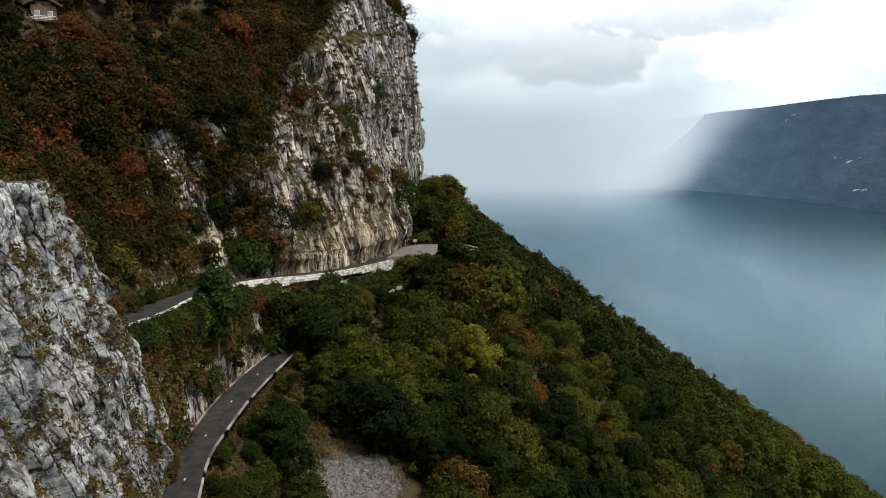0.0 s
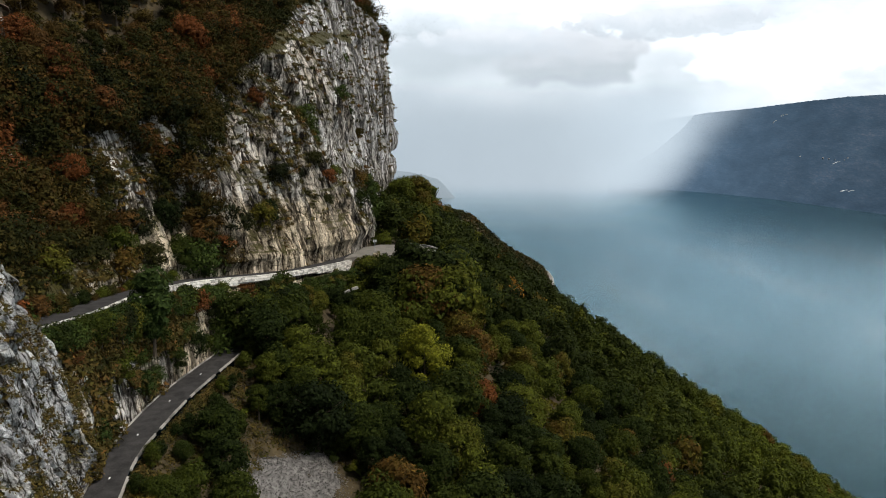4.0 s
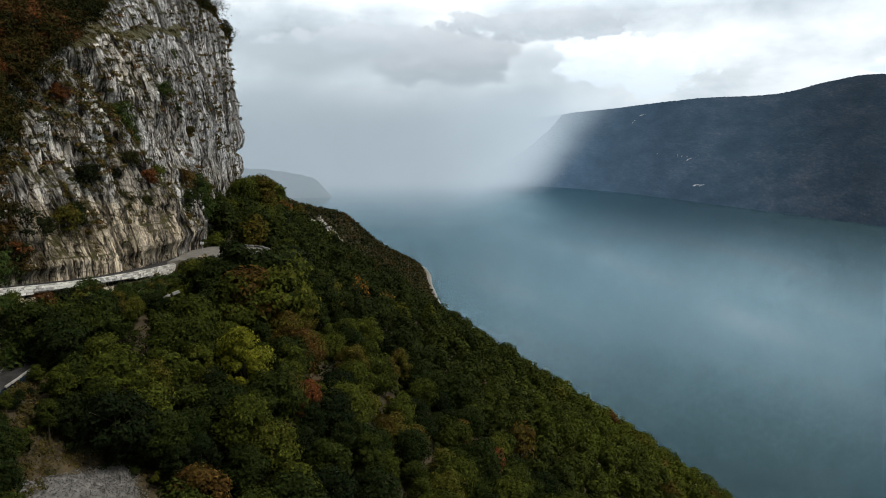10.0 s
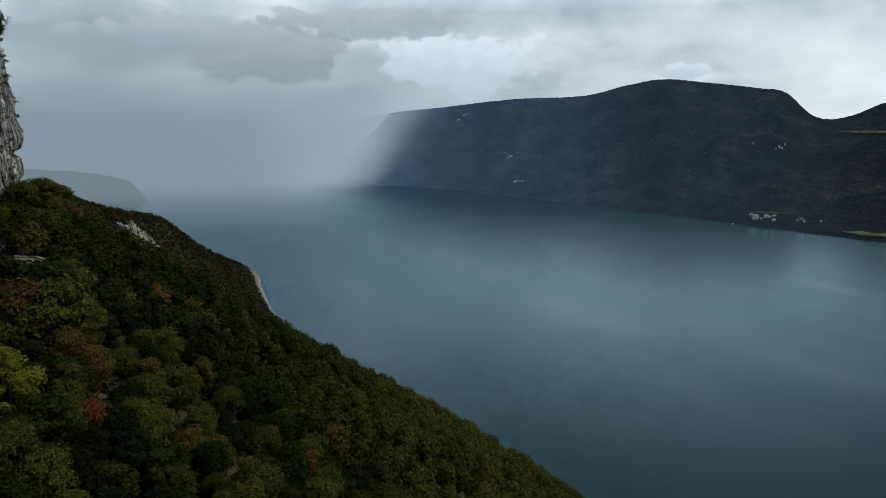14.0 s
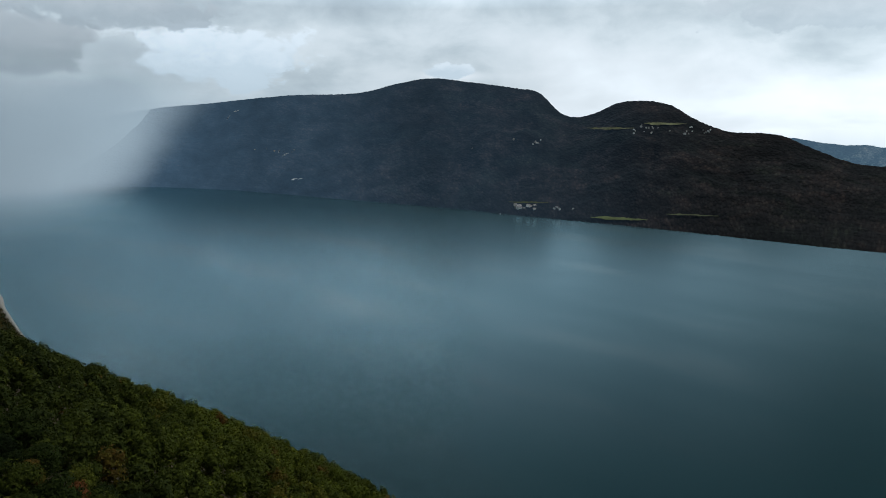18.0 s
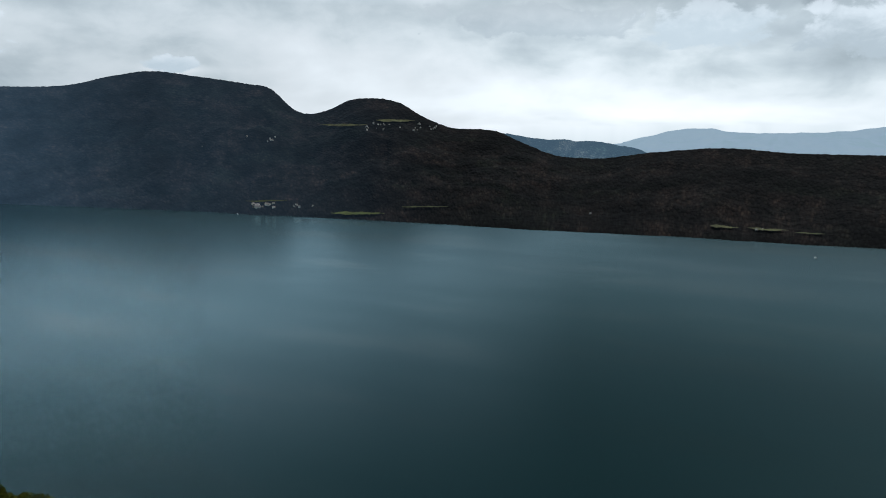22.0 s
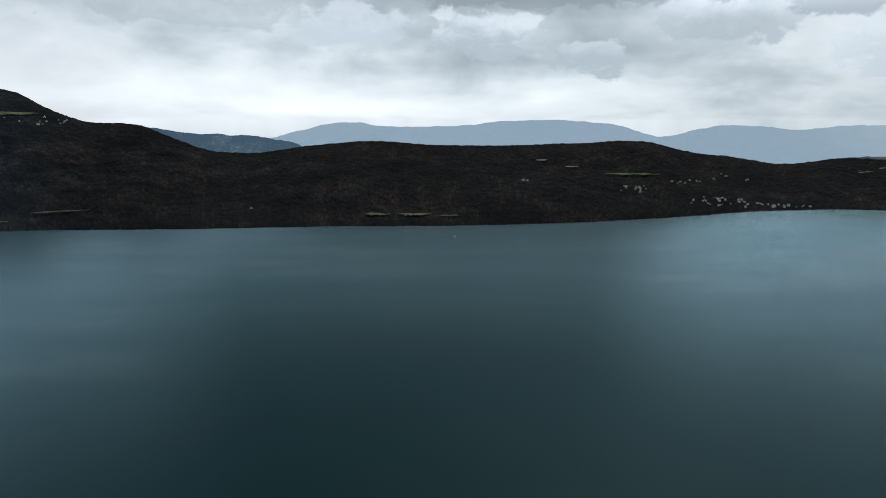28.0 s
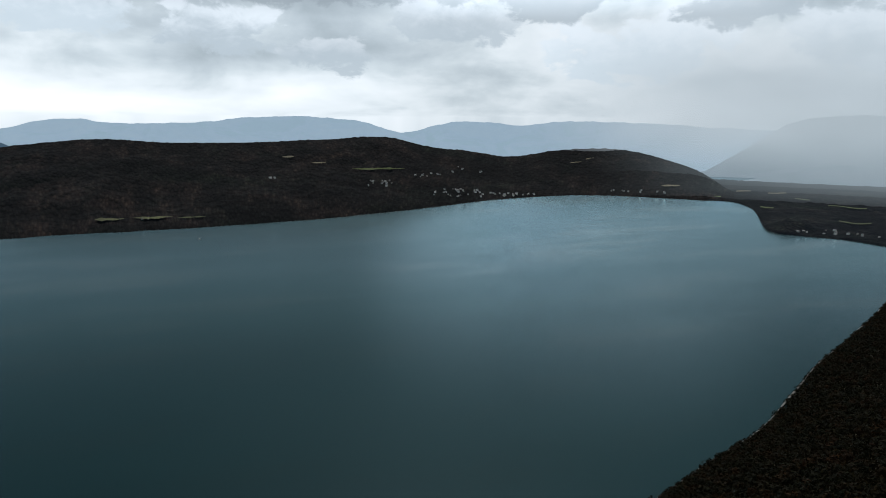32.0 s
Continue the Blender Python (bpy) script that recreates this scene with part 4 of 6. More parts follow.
ribbon("road_upper", np.arange(30, 134.5, 1.0), lambda y: UP_IN(y) - 0.6, lambda y: UP_OUT(y) + 0.1, UP_Z, ASPHALT, "narrow asphalt mountain road along the foot of the cliff")


def make_hairpin():
    bm = bmesh.new()
    pts = [(-10.5, 127.5), (-4.5, 131), (-1.5, 126.5), (4.6, 127.2), (6.6, 131), (6.8, 137.2), (4.6, 141), (0, 143.6), (-5, 143.6), (-8.2, 140), (-9.2, 134)]
    top = [bm.verts.new((x, y, 329.5)) for x, y in pts]
    bm.faces.new(top)
    r = bmesh.ops.extrude_face_region(bm, geom=bm.faces[:])
    bmesh.ops.translate(bm, verts=[v for v in r["geom"] if isinstance(v, bmesh.types.BMVert)], vec=(0, 0, -0.9))
    bmesh.ops.recalc_face_normals(bm, faces=bm.faces)
    ob = part("road_hairpin", bm, PALE_ASPHALT)
    tagged(ob, "pale asphalt hairpin and lay-by at the foot of the cliff", "road", kind="structure")


make_hairpin()


# ---- the far shore ----
def polar(az, r):
    a = np.radians(az)
    return r * np.sin(a), r * np.cos(a)


EYE = 354.0
FAR_SHORE = curve((14, 17, 24, 30, 36.6, 42.8, 46.8, 52, 58, 68.8, 80.7, 88, 96, 103.9, 109.8, 116.4, 121, 123.7, 127.6, 131.8),
                  (4850, 4800, 4420, 3930, 3480, 3180, 3000, 2830, 2680, 2470, 2395, 2380, 2420, 2560, 2770, 3120, 3290, 3350, 3320, 3290))
FAR_EL = curve((14, 15.5, 18, 20, 24.9, 30, 36.9, 38.5, 41.6, 44.4, 48.2, 50.1, 52.0, 54.9, 55.9, 58, 60.3, 62, 63.8, 68.3, 70, 72.8, 75.3, 80.2, 85.5, 89, 95.2, 102, 107, 110.4, 113.2, 116.4, 120.9, 125.7, 128.7, 131.5, 133.5, 136),
               (-1.5, 0.0, 1.0, 1.4, 1.95, 2.56, 3.0, 3.45, 3.95, 3.7, 3.2, 2.85, 1.2, 1.4, 1.9, 2.17, 1.75, 0.75, 0.0, -0.54, -1.3, -2.33, -2.55, -2.05, -1.65, -1.9, -2.0, -1.78, -1.64, -2.4, -2.67, -3.1, -2.53, -2.49, -3.14, -4.1, -5.3, -6.15))
FAR_WIDE = curve((14, 24, 42, 60, 80, 110, 132, 136), (120, 330, 1500, 1700, 1300, 900, 500, 200))


def far_z(az, s):
    """Height of the far hills at azimuth az and the part s of the way from the shore to the crest."""
    r = FAR_SHORE(az) + FAR_WIDE(az) * s
    crest = EYE + (FAR_SHORE(az) + FAR_WIDE(az)) * np.tan(np.radians(FAR_EL(az)))
    rise = 0.62 * s**0.85 + 0.38 * s**2.2
    x, y = polar(az, r)
    keep = np.clip(s * 4, 0, 1) * np.clip((1 - s) * 5, 0.04, 1)
    rough = vnoise(xyz(x, y), 0.0035, 71, 5, 0.55)
    gully = 0.5 - np.abs(vnoise(xyz(az * 40, 60 * s), 0.012, 73, 3, 0.5)) * 1.8
    return crest * rise + 0.15 * crest * rough * keep + 0.05 * crest * gully * keep + 1.0, r


def make_far_hills():
    az = np.linspace(14, 136, 900)
    s = np.concatenate([[-0.03], np.linspace(0, 1, 120), [1.06, 1.16]])
    a = np.broadcast_to(az[:, None], (len(az), len(s)))
    ss = np.broadcast_to(s[None, :], a.shape)
    sc = np.clip(ss, 0, 1)
    z, r = far_z(a, sc)
    r = r + np.where(ss < 0, -15, 0) + np.where(ss > 1, (ss - 1) * 600, 0)
    z = np.where(ss < 0, -6, z) - np.where(ss > 1, (ss - 1) * 500, 0)
    r = r + 14 * vnoise(xyz(a * 30, 0 * a), 0.02, 5, 4) * (1 - sc)
    x, y = polar(a, r)
    crowns = np.abs(vnoise(xyz(x, y), 0.05, 91, 2)) * 6 * np.clip(ss * 30, 0, 1)
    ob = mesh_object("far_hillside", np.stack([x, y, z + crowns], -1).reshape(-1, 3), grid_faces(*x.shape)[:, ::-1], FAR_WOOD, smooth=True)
    tagged(ob, "dark wooded hills along the far shore of the lake", "hills", kind="structure")


make_far_hills()


def range_sheet(name, azs, els, r, mat, label, base=-4.5, depth=60, seed=1):
    """A far range of hills: a strip with a real back, from below the shore line up to its crest."""
    el = curve(azs, els)
    az = np.linspace(azs[0], azs[-1], 260)
    s = np.linspace(0, 1, 26)
    a = np.broadcast_to(az[:, None], (len(az), len(s)))
    ss = np.broadcast_to(s[None, :], a.shape)
    e = base + (el(a) - base) * ss + (0.05 * vnoise(xyz(a * 3, ss * 4, 0 * a), 1.0, seed, 4) + 0.12 * vnoise(xyz(a * 0.9, 0 * ss, 0 * a), 1.0, seed + 3, 5, 0.6)) * np.clip(ss * 3, 0, 1)
    rr = r + depth * ss
    x, y = polar(a, rr)
    z = EYE + rr * np.tan(np.radians(e))
    ob = mesh_object(name, np.stack([x, y, z], -1).reshape(-1, 3), grid_faces(*x.shape)[:, ::-1], mat, smooth=True)
    tagged(ob, label, "backdrop", kind="structure")


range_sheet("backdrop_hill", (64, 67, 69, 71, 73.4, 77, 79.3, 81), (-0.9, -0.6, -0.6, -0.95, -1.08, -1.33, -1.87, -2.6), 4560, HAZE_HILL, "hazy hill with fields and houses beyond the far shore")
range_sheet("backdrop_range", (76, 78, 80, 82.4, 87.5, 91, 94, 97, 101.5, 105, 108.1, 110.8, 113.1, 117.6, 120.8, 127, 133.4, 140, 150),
            (-1.5, -1.19, -0.7, -0.18, -0.55, -0.45, -0.26, -0.02, -0.02, -0.38, -1.2, -0.6, -0.32, -0.57, -0.33, -0.43, -0.73, -1.0, -1.2), 4760, FAR_RANGE, "mountain range painted pale blue with haze under the cloud")
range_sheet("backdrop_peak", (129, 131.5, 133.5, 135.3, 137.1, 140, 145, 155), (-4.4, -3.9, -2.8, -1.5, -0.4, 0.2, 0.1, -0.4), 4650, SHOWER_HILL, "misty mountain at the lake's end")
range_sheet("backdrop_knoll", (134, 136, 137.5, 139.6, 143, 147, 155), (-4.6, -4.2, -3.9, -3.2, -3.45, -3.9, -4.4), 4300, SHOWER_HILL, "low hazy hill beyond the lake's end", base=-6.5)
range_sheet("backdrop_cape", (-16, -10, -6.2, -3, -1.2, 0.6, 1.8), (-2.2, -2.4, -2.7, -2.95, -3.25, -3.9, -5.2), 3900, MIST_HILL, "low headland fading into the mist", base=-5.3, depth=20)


def make_south_land():
    """The flat land at the lake's end, with its headland."""
    az = np.linspace(128, 175, 240)
    near = np.where(az < 136.0, curve((128, 131.8, 134.2, 134.8, 135.4, 135.75, 136), (3330, 3290, 3230, 3140, 2990, 2800, 2620))(az), curve((136, 136.35, 137, 138.6, 141.5, 143.8, 150, 175), (2620, 2500, 2432, 2402, 2390, 2330, 2200, 2100))(az))
    s = np.linspace(0, 1, 70)
    a = np.broadcast_to(az[:, None], (len(az), len(s)))
    r = near[:, None] + (4400 - near[:, None]) * s[None, :] ** 1.3
    x, y = polar(a, r)
    head = np.exp(-((a - 138.0) / 1.5) ** 2 - ((r - 2520) / 60) ** 2) * 30
    z = np.clip((r - near[:, None]) / 8, -1, 1) * 3 + head + np.abs(vnoise(xyz(x, y), 0.03, 15, 3)) * 9 * np.clip((r - near[:, None]) / 20, 0, 1)
    z = np.where(s[None, :] == 0, -4, z)
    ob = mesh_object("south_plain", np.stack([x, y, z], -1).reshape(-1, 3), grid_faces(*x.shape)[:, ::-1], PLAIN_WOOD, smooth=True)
    tagged(ob, "flat wooded land and headland at the lake's end", "land", kind="structure")


make_south_land()


# ---- trees ----
rng = np.random.default_rng(7)


def leaves(centres, normals, sizes, gen):
    """One small folded leaf spray at each place: verts and quads."""
    n = len(centres)
    nrm = normals + 0.3 * gen.normal(size=(n, 3))
    nrm /= np.linalg.norm(nrm, axis=1, keepdims=True) + 1e-9
    side = np.cross(nrm, gen.normal(size=(n, 3)))
    side /= np.linalg.norm(side, axis=1, keepdims=True) + 1e-9
    fore = np.cross(nrm, side)
    s = sizes[:, None]
    long = s * (0.55 + 0.3 * gen.random((n, 1)))
    wide = s * (0.36 + 0.2 * gen.random((n, 1)))
    fold = nrm * s * 0.2
    v = np.stack([centres - fore * long - side * wide * 0.8, centres - fore * long * 0.7 + side * wide - fold, centres + fore * long * 1.2], 1)
    return v.reshape(-1, 3), np.arange(3 * n).reshape(n, 3)


def crown_points(height, radius, base, lobes, per, gen, spread=0.34, flat=1.0, top=0.75):
    """Places and outward directions of leaf sprays on the rounded boughs of a domed crown."""
    c = gen.normal(size=(lobes, 3))
    c[:, 2] += 0.35
    c /= np.linalg.norm(c, axis=1, keepdims=True)
    c *= (0.5 + 0.5 * gen.random((lobes, 1)) ** 0.6)
    taper = 1 - top * np.clip(c[:, 2:3], 0, 1) ** 1.5 * 0.45
    mid, half = base + (height - base) * 0.48, (height - base) * 0.5
    cen = np.concatenate([c[:, :2] * radius * 0.82 * taper, mid + c[:, 2:3] * half * 0.86 * flat], 1)
    lobe_r = radius * spread * (0.55 + 0.9 * gen.random(lobes) ** 1.4)
    d = gen.normal(size=(lobes, per, 3))
    d[..., 2] += 0.45
    d /= np.linalg.norm(d, axis=2, keepdims=True)
    p = cen[:, None] + d * (lobe_r[:, None, None] * (0.78 + 0.3 * gen.random((lobes, per, 1)))) * np.array([1.15, 1.15, 0.8])
    out = (p - np.array([0, 0, mid - 0.3 * half])) / np.array([radius, radius, half])
    out /= np.linalg.norm(out, axis=2, keepdims=True) + 1e-6
    d = 0.8 * d + 0.5 * out
    d /= np.linalg.norm(d, axis=2, keepdims=True) + 1e-6
    return p.reshape(-1, 3), d.reshape(-1, 3)


def trunk_mesh(height, radius, gen, limbs=5):
    bm = bmesh.new()
    def tube(a, b, ra, rb, seg=6):
        a, b = Vector(a), Vector(b)
        w = (b - a).normalized()
        u = w.orthogonal().normalized()
        v = w.cross(u)
        rows = [[bm.verts.new(p + (u * math.cos(k * 2 * math.pi / seg) + v * math.sin(k * 2 * math.pi / seg)) * r) for k in range(seg)] for p, r in ((a, ra), (a.lerp(b, 0.5) + u * ra * 0.5, (ra + rb) / 2), (b, rb))]
        for r0, r1 in zip(rows[:-1], rows[1:]):
            for k in range(seg):
                bm.faces.new((r0[k], r0[(k + 1) % seg], r1[(k + 1) % seg], r1[k]))
    tube((0, 0, -1.0), (0.1, 0.05, height * 0.8), height * 0.022 + 0.04, 0.03)
    for k in range(limbs):
        a = gen.random() * 6.28
        h = height * (0.3 + 0.4 * k / limbs)
        tube((0.03, 0.02, h), (math.cos(a) * radius * 0.65, math.sin(a) * radius * 0.65, h + radius * 0.5), 0.06, 0.02, 5)
    me = bpy.data.meshes.new("trunk")
    bm.to_mesh(me)
    bm.free()
    me.materials.append(BARK)
    return me


def crown_mesh(height, radius, base, lobes, per, size, mat, gen, **kw):
    p, d = crown_points(height, radius, base, lobes, per, gen, **kw)
    v, f = leaves(p, d, size * (0.7 + 0.6 * gen.random(len(p))), gen)
    me = bpy.data.meshes.new("crown")
    me.from_pydata(v.tolist(), [], f.tolist())
    me.materials.append(mat)
    return me


def tree_thing(name, trunk, crown, label, category="tree", group=""):
    root = new(name)
    root.empty_display_size = 0.5
    for n, me in (("trunk", trunk), ("crown", crown)):
        ob = new(n, me)
        ob.parent = root
    tagged(root, label, category, group)
    return root


def planted(x, y, z, size=1.0, turn=0.0):
    return pose(x, y, z, 0, 0, turn) @ Matrix.Scale(size, 4)


def put_tree(proto, used, m):
    """The first of a kind stands itself; the next ones are copies."""
    if proto.name not in used:
        used.add(proto.name)
        proto.matrix_world = m
        return proto
    c = copy_thing(proto, m)
    c.matrix_basis = m
    return c


USED = set()
HEIGHTS = (9.6, 11.5, 8, 12.5, 7.2, 10)
GREEN_TREES = [tree_thing("broadleaf_tree", trunk_mesh(h, r, rng), crown_mesh(h, r, b, int(lobes * 1.2), 84, 0.27, LEAF, rng, spread=sp), "dense green broadleaf tree with some yellowing leaves on the slope", group="trees on the lakeside slope")
               for h, r, b, lobes, sp in ((9.6, 3.3, 2.0, 50, 0.3), (11.5, 3.0, 2.4, 54, 0.28), (8, 3.6, 1.6, 52, 0.3), (12.5, 3.2, 2.6, 58, 0.28), (7.2, 2.9, 1.2, 44, 0.32), (10, 4.0, 2.2, 62, 0.28))]
AUTUMN_TREES = [tree_thing("autumn_tree", trunk_mesh(h, r, rng), crown_mesh(h, r, b, int(lobes * 1.1), 64, 0.28, AUTUMN_LEAF, rng, spread=sp), "rust and olive autumn tree on the mountainside above the cliff", group="trees above the cliff")
                for h, r, b, lobes, sp in ((8, 2.6, 1.4, 42, 0.34), (9, 2.5, 1.8, 42, 0.33), (6.5, 2.7, 0.8, 40, 0.36), (7.5, 2.2, 1.2, 36, 0.36))]
SHRUB = [tree_thing("shrub", trunk_mesh(2.2, 1.2, rng, 3), crown_mesh(2.6, 1.5, -0.3, 30, 54, 0.18, mat, rng, spread=0.42), lab, "shrub", "shrubs on the rock")
         for mat, lab in ((DARK_LEAF, "dark green shrub rooted on the cliff"), (LEAF, "green shrub on the rocky bank"), (AUTUMN_LEAF, "olive brown shrub on the rock"))]


def scatter(n, x0, x1, y0, y1, gap, keep, gen):
    """Random places no nearer than gap to each other."""
    cell = gap / 1.42
    taken, out = {}, []
    px, py = gen.uniform(x0, x1, n), gen.uniform(y0, y1, n)
    ok = keep(px, py)
    for x, y in zip(px[ok], py[ok]):
        i, j = int(x // cell), int(y // cell)
        if any((x - q[0]) ** 2 + (y - q[1]) ** 2 < gap * gap for a in range(i - 2, i + 3) for b in range(j - 2, j + 3) if (q := taken.get((a, b)))):
            continue
        taken[(i, j)] = (x, y)
        out.append((x, y))
    return np.array(out)


def on_slope(x, y):
    """Where the lakeside wood stands: below the road, clear of the scree, the hairpin and the lake."""
    left = np.where(y < 103, LOW_OUT(y) + 2.4, np.where(y < 144, np.maximum(UP_OUT(y), -12) + 2.6, -6.5))
    clear = ~((x < 7.6) & (y > 126.5) & (y < 144.8))
    scree = ~((np.abs(x + 8.6) < 7.4) & (y > 58) & (y < 80.5 - 0.15 * np.abs(x + 11)))
    verge = ~((x < LOW_OUT(y) + 4.5) & (y > 62) & (y < 88))
    return (x > left) & clear & scree & verge & (SHORE(y) - x > 12) & (x < 80 + 0.5 * y)


SLOPE_TREES = scatter(60000, -22, 260, 52, 352, 4.0, on_slope, rng)
order = np.argsort(np.hypot(SLOPE_TREES[:, 0] - 5, SLOPE_TREES[:, 1] - 70))
NEAR_TREES = SLOPE_TREES[order[:300]]
reach = np.hypot(*(SLOPE_TREES[order[300]] - np.array([5, 70])))
REST = scatter(60000, -22, 260, 52, 352, 5.2, lambda x, y: on_slope(x, y) & (np.hypot(x - 5, y - 70) > reach), rng)
SPECIAL = ((4.6, 100.5), (14, 103.5), (49.4, 122.9), (25.1, 171))
for x, y in NEAR_TREES:
    if min((x - a) ** 2 + (y - b) ** 2 for a, b in SPECIAL) < 9:
        continue
    z = float(ground_z(x, y))
    low = 0.62 if x < LOW_OUT(y) + 8 and y < 86 else (0.6 if 124 < y < 146 and x < 12 else (0.55 if 100 < y <= 126 and x < UP_OUT(y) + 11 else 1.0))
    k = rng.integers(len(GREEN_TREES))
    put_tree(GREEN_TREES[k], USED, planted(x, y, z - 0.4, low * rng.uniform(6.4, 11.2) / HEIGHTS[k], rng.uniform(0, 360)))


def forest(name, places, ground, heights, radii, tints, quads, leaf, mat, label, gen, kinds=14, base=0.12, boughs=22):
    """A wood that nobody could count, as one mesh."""
    pool = []
    for _ in range(kinds):
        p, d = crown_points(1.0, 0.5, base, max(4, quads // boughs), boughs, gen, spread=0.36)
        pool.append((p[:quads], d[:quads]))
    vs, tn = [], []
    for k in range(kinds):
        idx = np.arange(k, len(places), kinds)
        if not len(idx):
            continue
        p, d = pool[k]
        a = gen.uniform(0, 6.28, len(idx))
        ca, sa = np.cos(a)[:, None], np.sin(a)[:, None]
        r, h = radii[idx][:, None], heights[idx][:, None]
        X = (p[None, :, 0] * ca - p[None, :, 1] * sa) * 2 * r + places[idx, 0][:, None]
        Y = (p[None, :, 0] * sa + p[None, :, 1] * ca) * 2 * r + places[idx, 1][:, None]
        Z = p[None, :, 2] * h + ground[idx][:, None]
        D = np.stack([d[None, :, 0] * ca - d[None, :, 1] * sa, d[None, :, 0] * sa + d[None, :, 1] * ca, np.broadcast_to(d[None, :, 2], X.shape)], -1)
        P = np.stack([X, Y, Z], -1).reshape(-1, 3)
        v, _ = leaves(P, D.reshape(-1, 3), leaf * (0.7 + 0.6 * gen.random(len(P))), gen)
        vs.append(v)
        tn.append(np.repeat(tints[idx], 3 * X.shape[1]))
    v = np.concatenate(vs)
    ob = mesh_object(name, v, np.arange(len(v)).reshape(-1, 3), mat, tint=np.concatenate(tn))
    tagged(ob, label, "woods", kind="stuff")
    return ob


def tree_tints(places, gen, warm=0.0):
    n = vnoise(xyz(places[:, 0], places[:, 1]), 0.03, 77, 2) * 0.2
    return np.clip(gen.beta(1.8, 2.4, len(places)) * 0.95 + n + warm, 0, 1)


def autumn_tints(places, gen):
    return np.clip(gen.beta(1.1, 2.0, len(places)) + 0.3 * vnoise(xyz(places[:, 0], places[:, 1]), 0.06, 83, 2), 0, 1)


m = len(REST)
edge = np.clip((REST[:, 0] - 20 - 0.12 * (REST[:, 1] - 100)) / 90, 0, 1)
warm = vnoise(xyz(REST[:, 0], REST[:, 1]), 0.05, 79, 3) > 0.36
slope_tint = np.clip(0.14 + 0.3 * rng.beta(1.8, 2.0, m) + 0.2 * vnoise(xyz(REST[:, 0], REST[:, 1]), 0.035, 77, 3) + 0.4 * edge, 0, 0.79)
slope_tint = np.where(rng.random(m) < np.where(warm, 0.3, 0.06), rng.uniform(0.8, 0.98, m), slope_tint)
forest("slope_woods", REST, ground_z(REST[:, 0], REST[:, 1]) - 0.5, rng.uniform(6.4, 12.4, m), rng.uniform(2.6, 4.4, m), slope_tint, 800, 0.62, LEAF_STUFF, "mixed green wood with yellow and rust crowns on the steep slope", rng, boughs=28)

# woods down the shore to the south, and on the cape to the north
far_a = scatter(90000, 60, 960, -1330, -60, 5.4, lambda x, y: (SHORE(y) - x > 1.5) & (x > 0.42 * -y) & (x < 1.25 * -y + 40), rng)
m = len(far_a)
forest("south_woods", far_a, ground_z(far_a[:, 0], far_a[:, 1]) - 1, rng.uniform(8, 14, m), rng.uniform(5.4, 7.6, m), tree_tints(far_a, rng, 0.0), 84, 1.9, SOUTH_SHADED, "autumn wood falling to the lake shore, darkened as in shade", rng, boughs=9)
far_b = scatter(90000, -160, 300, 352, 1800, 4.8, lambda x, y: (SHORE(y) - x > np.where(y > 1100, 30, 16)), rng)
m = len(far_b)
forest("cape_woods", far_b, ground_z(far_b[:, 0], far_b[:, 1]) - 1, rng.uniform(7, 12, m), rng.uniform(4.8, 7, m), tree_tints(far_b, rng, -0.05), 20, 2.6, CAPE_STUFF, "dark brown wood on the steep cape above the lake", rng, boughs=5)

# the slope under the camera
far_c = scatter(9000, -18, 330, -70, 52, 4.6, lambda x, y: (x > LOW_OUT(np.clip(y, 20, 60)) + 4) & (SHORE(y) - x > 8) & ~((np.abs(x + 8.4) < 8) & (y > 46)), rng)
m = len(far_c)
forest("lower_woods", far_c, ground_z(far_c[:, 0], far_c[:, 1]) - 0.6, rng.uniform(6, 10, m), rng.uniform(2.8, 4.2, m), tree_tints(far_c, rng, -0.1), 80, 1.2, LEAF_STUFF, "mixed green wood on the steep slope above the lake", rng)

# tall dark trees under the end of the cliff
for x, y, h in ((-3.5, 196, 1.25), (1.5, 203, 1.35), (6.5, 199, 1.2), (-1.0, 212, 1.4), (4.5, 216, 1.35), (10.5, 211, 1.15), (0.5, 226, 1.4), (7.5, 228, 1.3), (13.5, 222, 1.1), (3.0, 238, 1.35), (10.5, 240, 1.15), (-4.0, 184, 1.1), (2.0, 188, 1.15), (-4.5, 172, 1.0), (1.5, 176, 1.0)):
    put_tree(GREEN_TREES[int(x * 3 + y) % 6], USED, planted(x, y, float(ground_z(x, y)) - 0.5, h, 37 * y))
# rust red trees among the olive ones above the cliff
for x, y, z, sz in ((-43.7, 96.8, 358.6, 0.75), (-35.0, 120.0, 363.4, 1.05), (-25.4, 125.2, 355.6, 0.62), (-38.6, 86.2, 345.4, 0.6), (-42.0, 91.0, 354.4, 0.55), (-50.2, 98.2, 362.0, 0.8), (-31.4, 117.0, 359.6, 0.5), (-36.0, 81.2, 340.6, 0.5)):
    t = tree_thing("autumn_tree", trunk_mesh(8, 2.6, rng), crown_mesh(8, 3.6, 1.0, 60, 84, 0.27, RUST_LEAF, rng, spread=0.3), "rust red autumn tree on the wooded rock face")
    t.matrix_world = planted(x, y, z, sz)
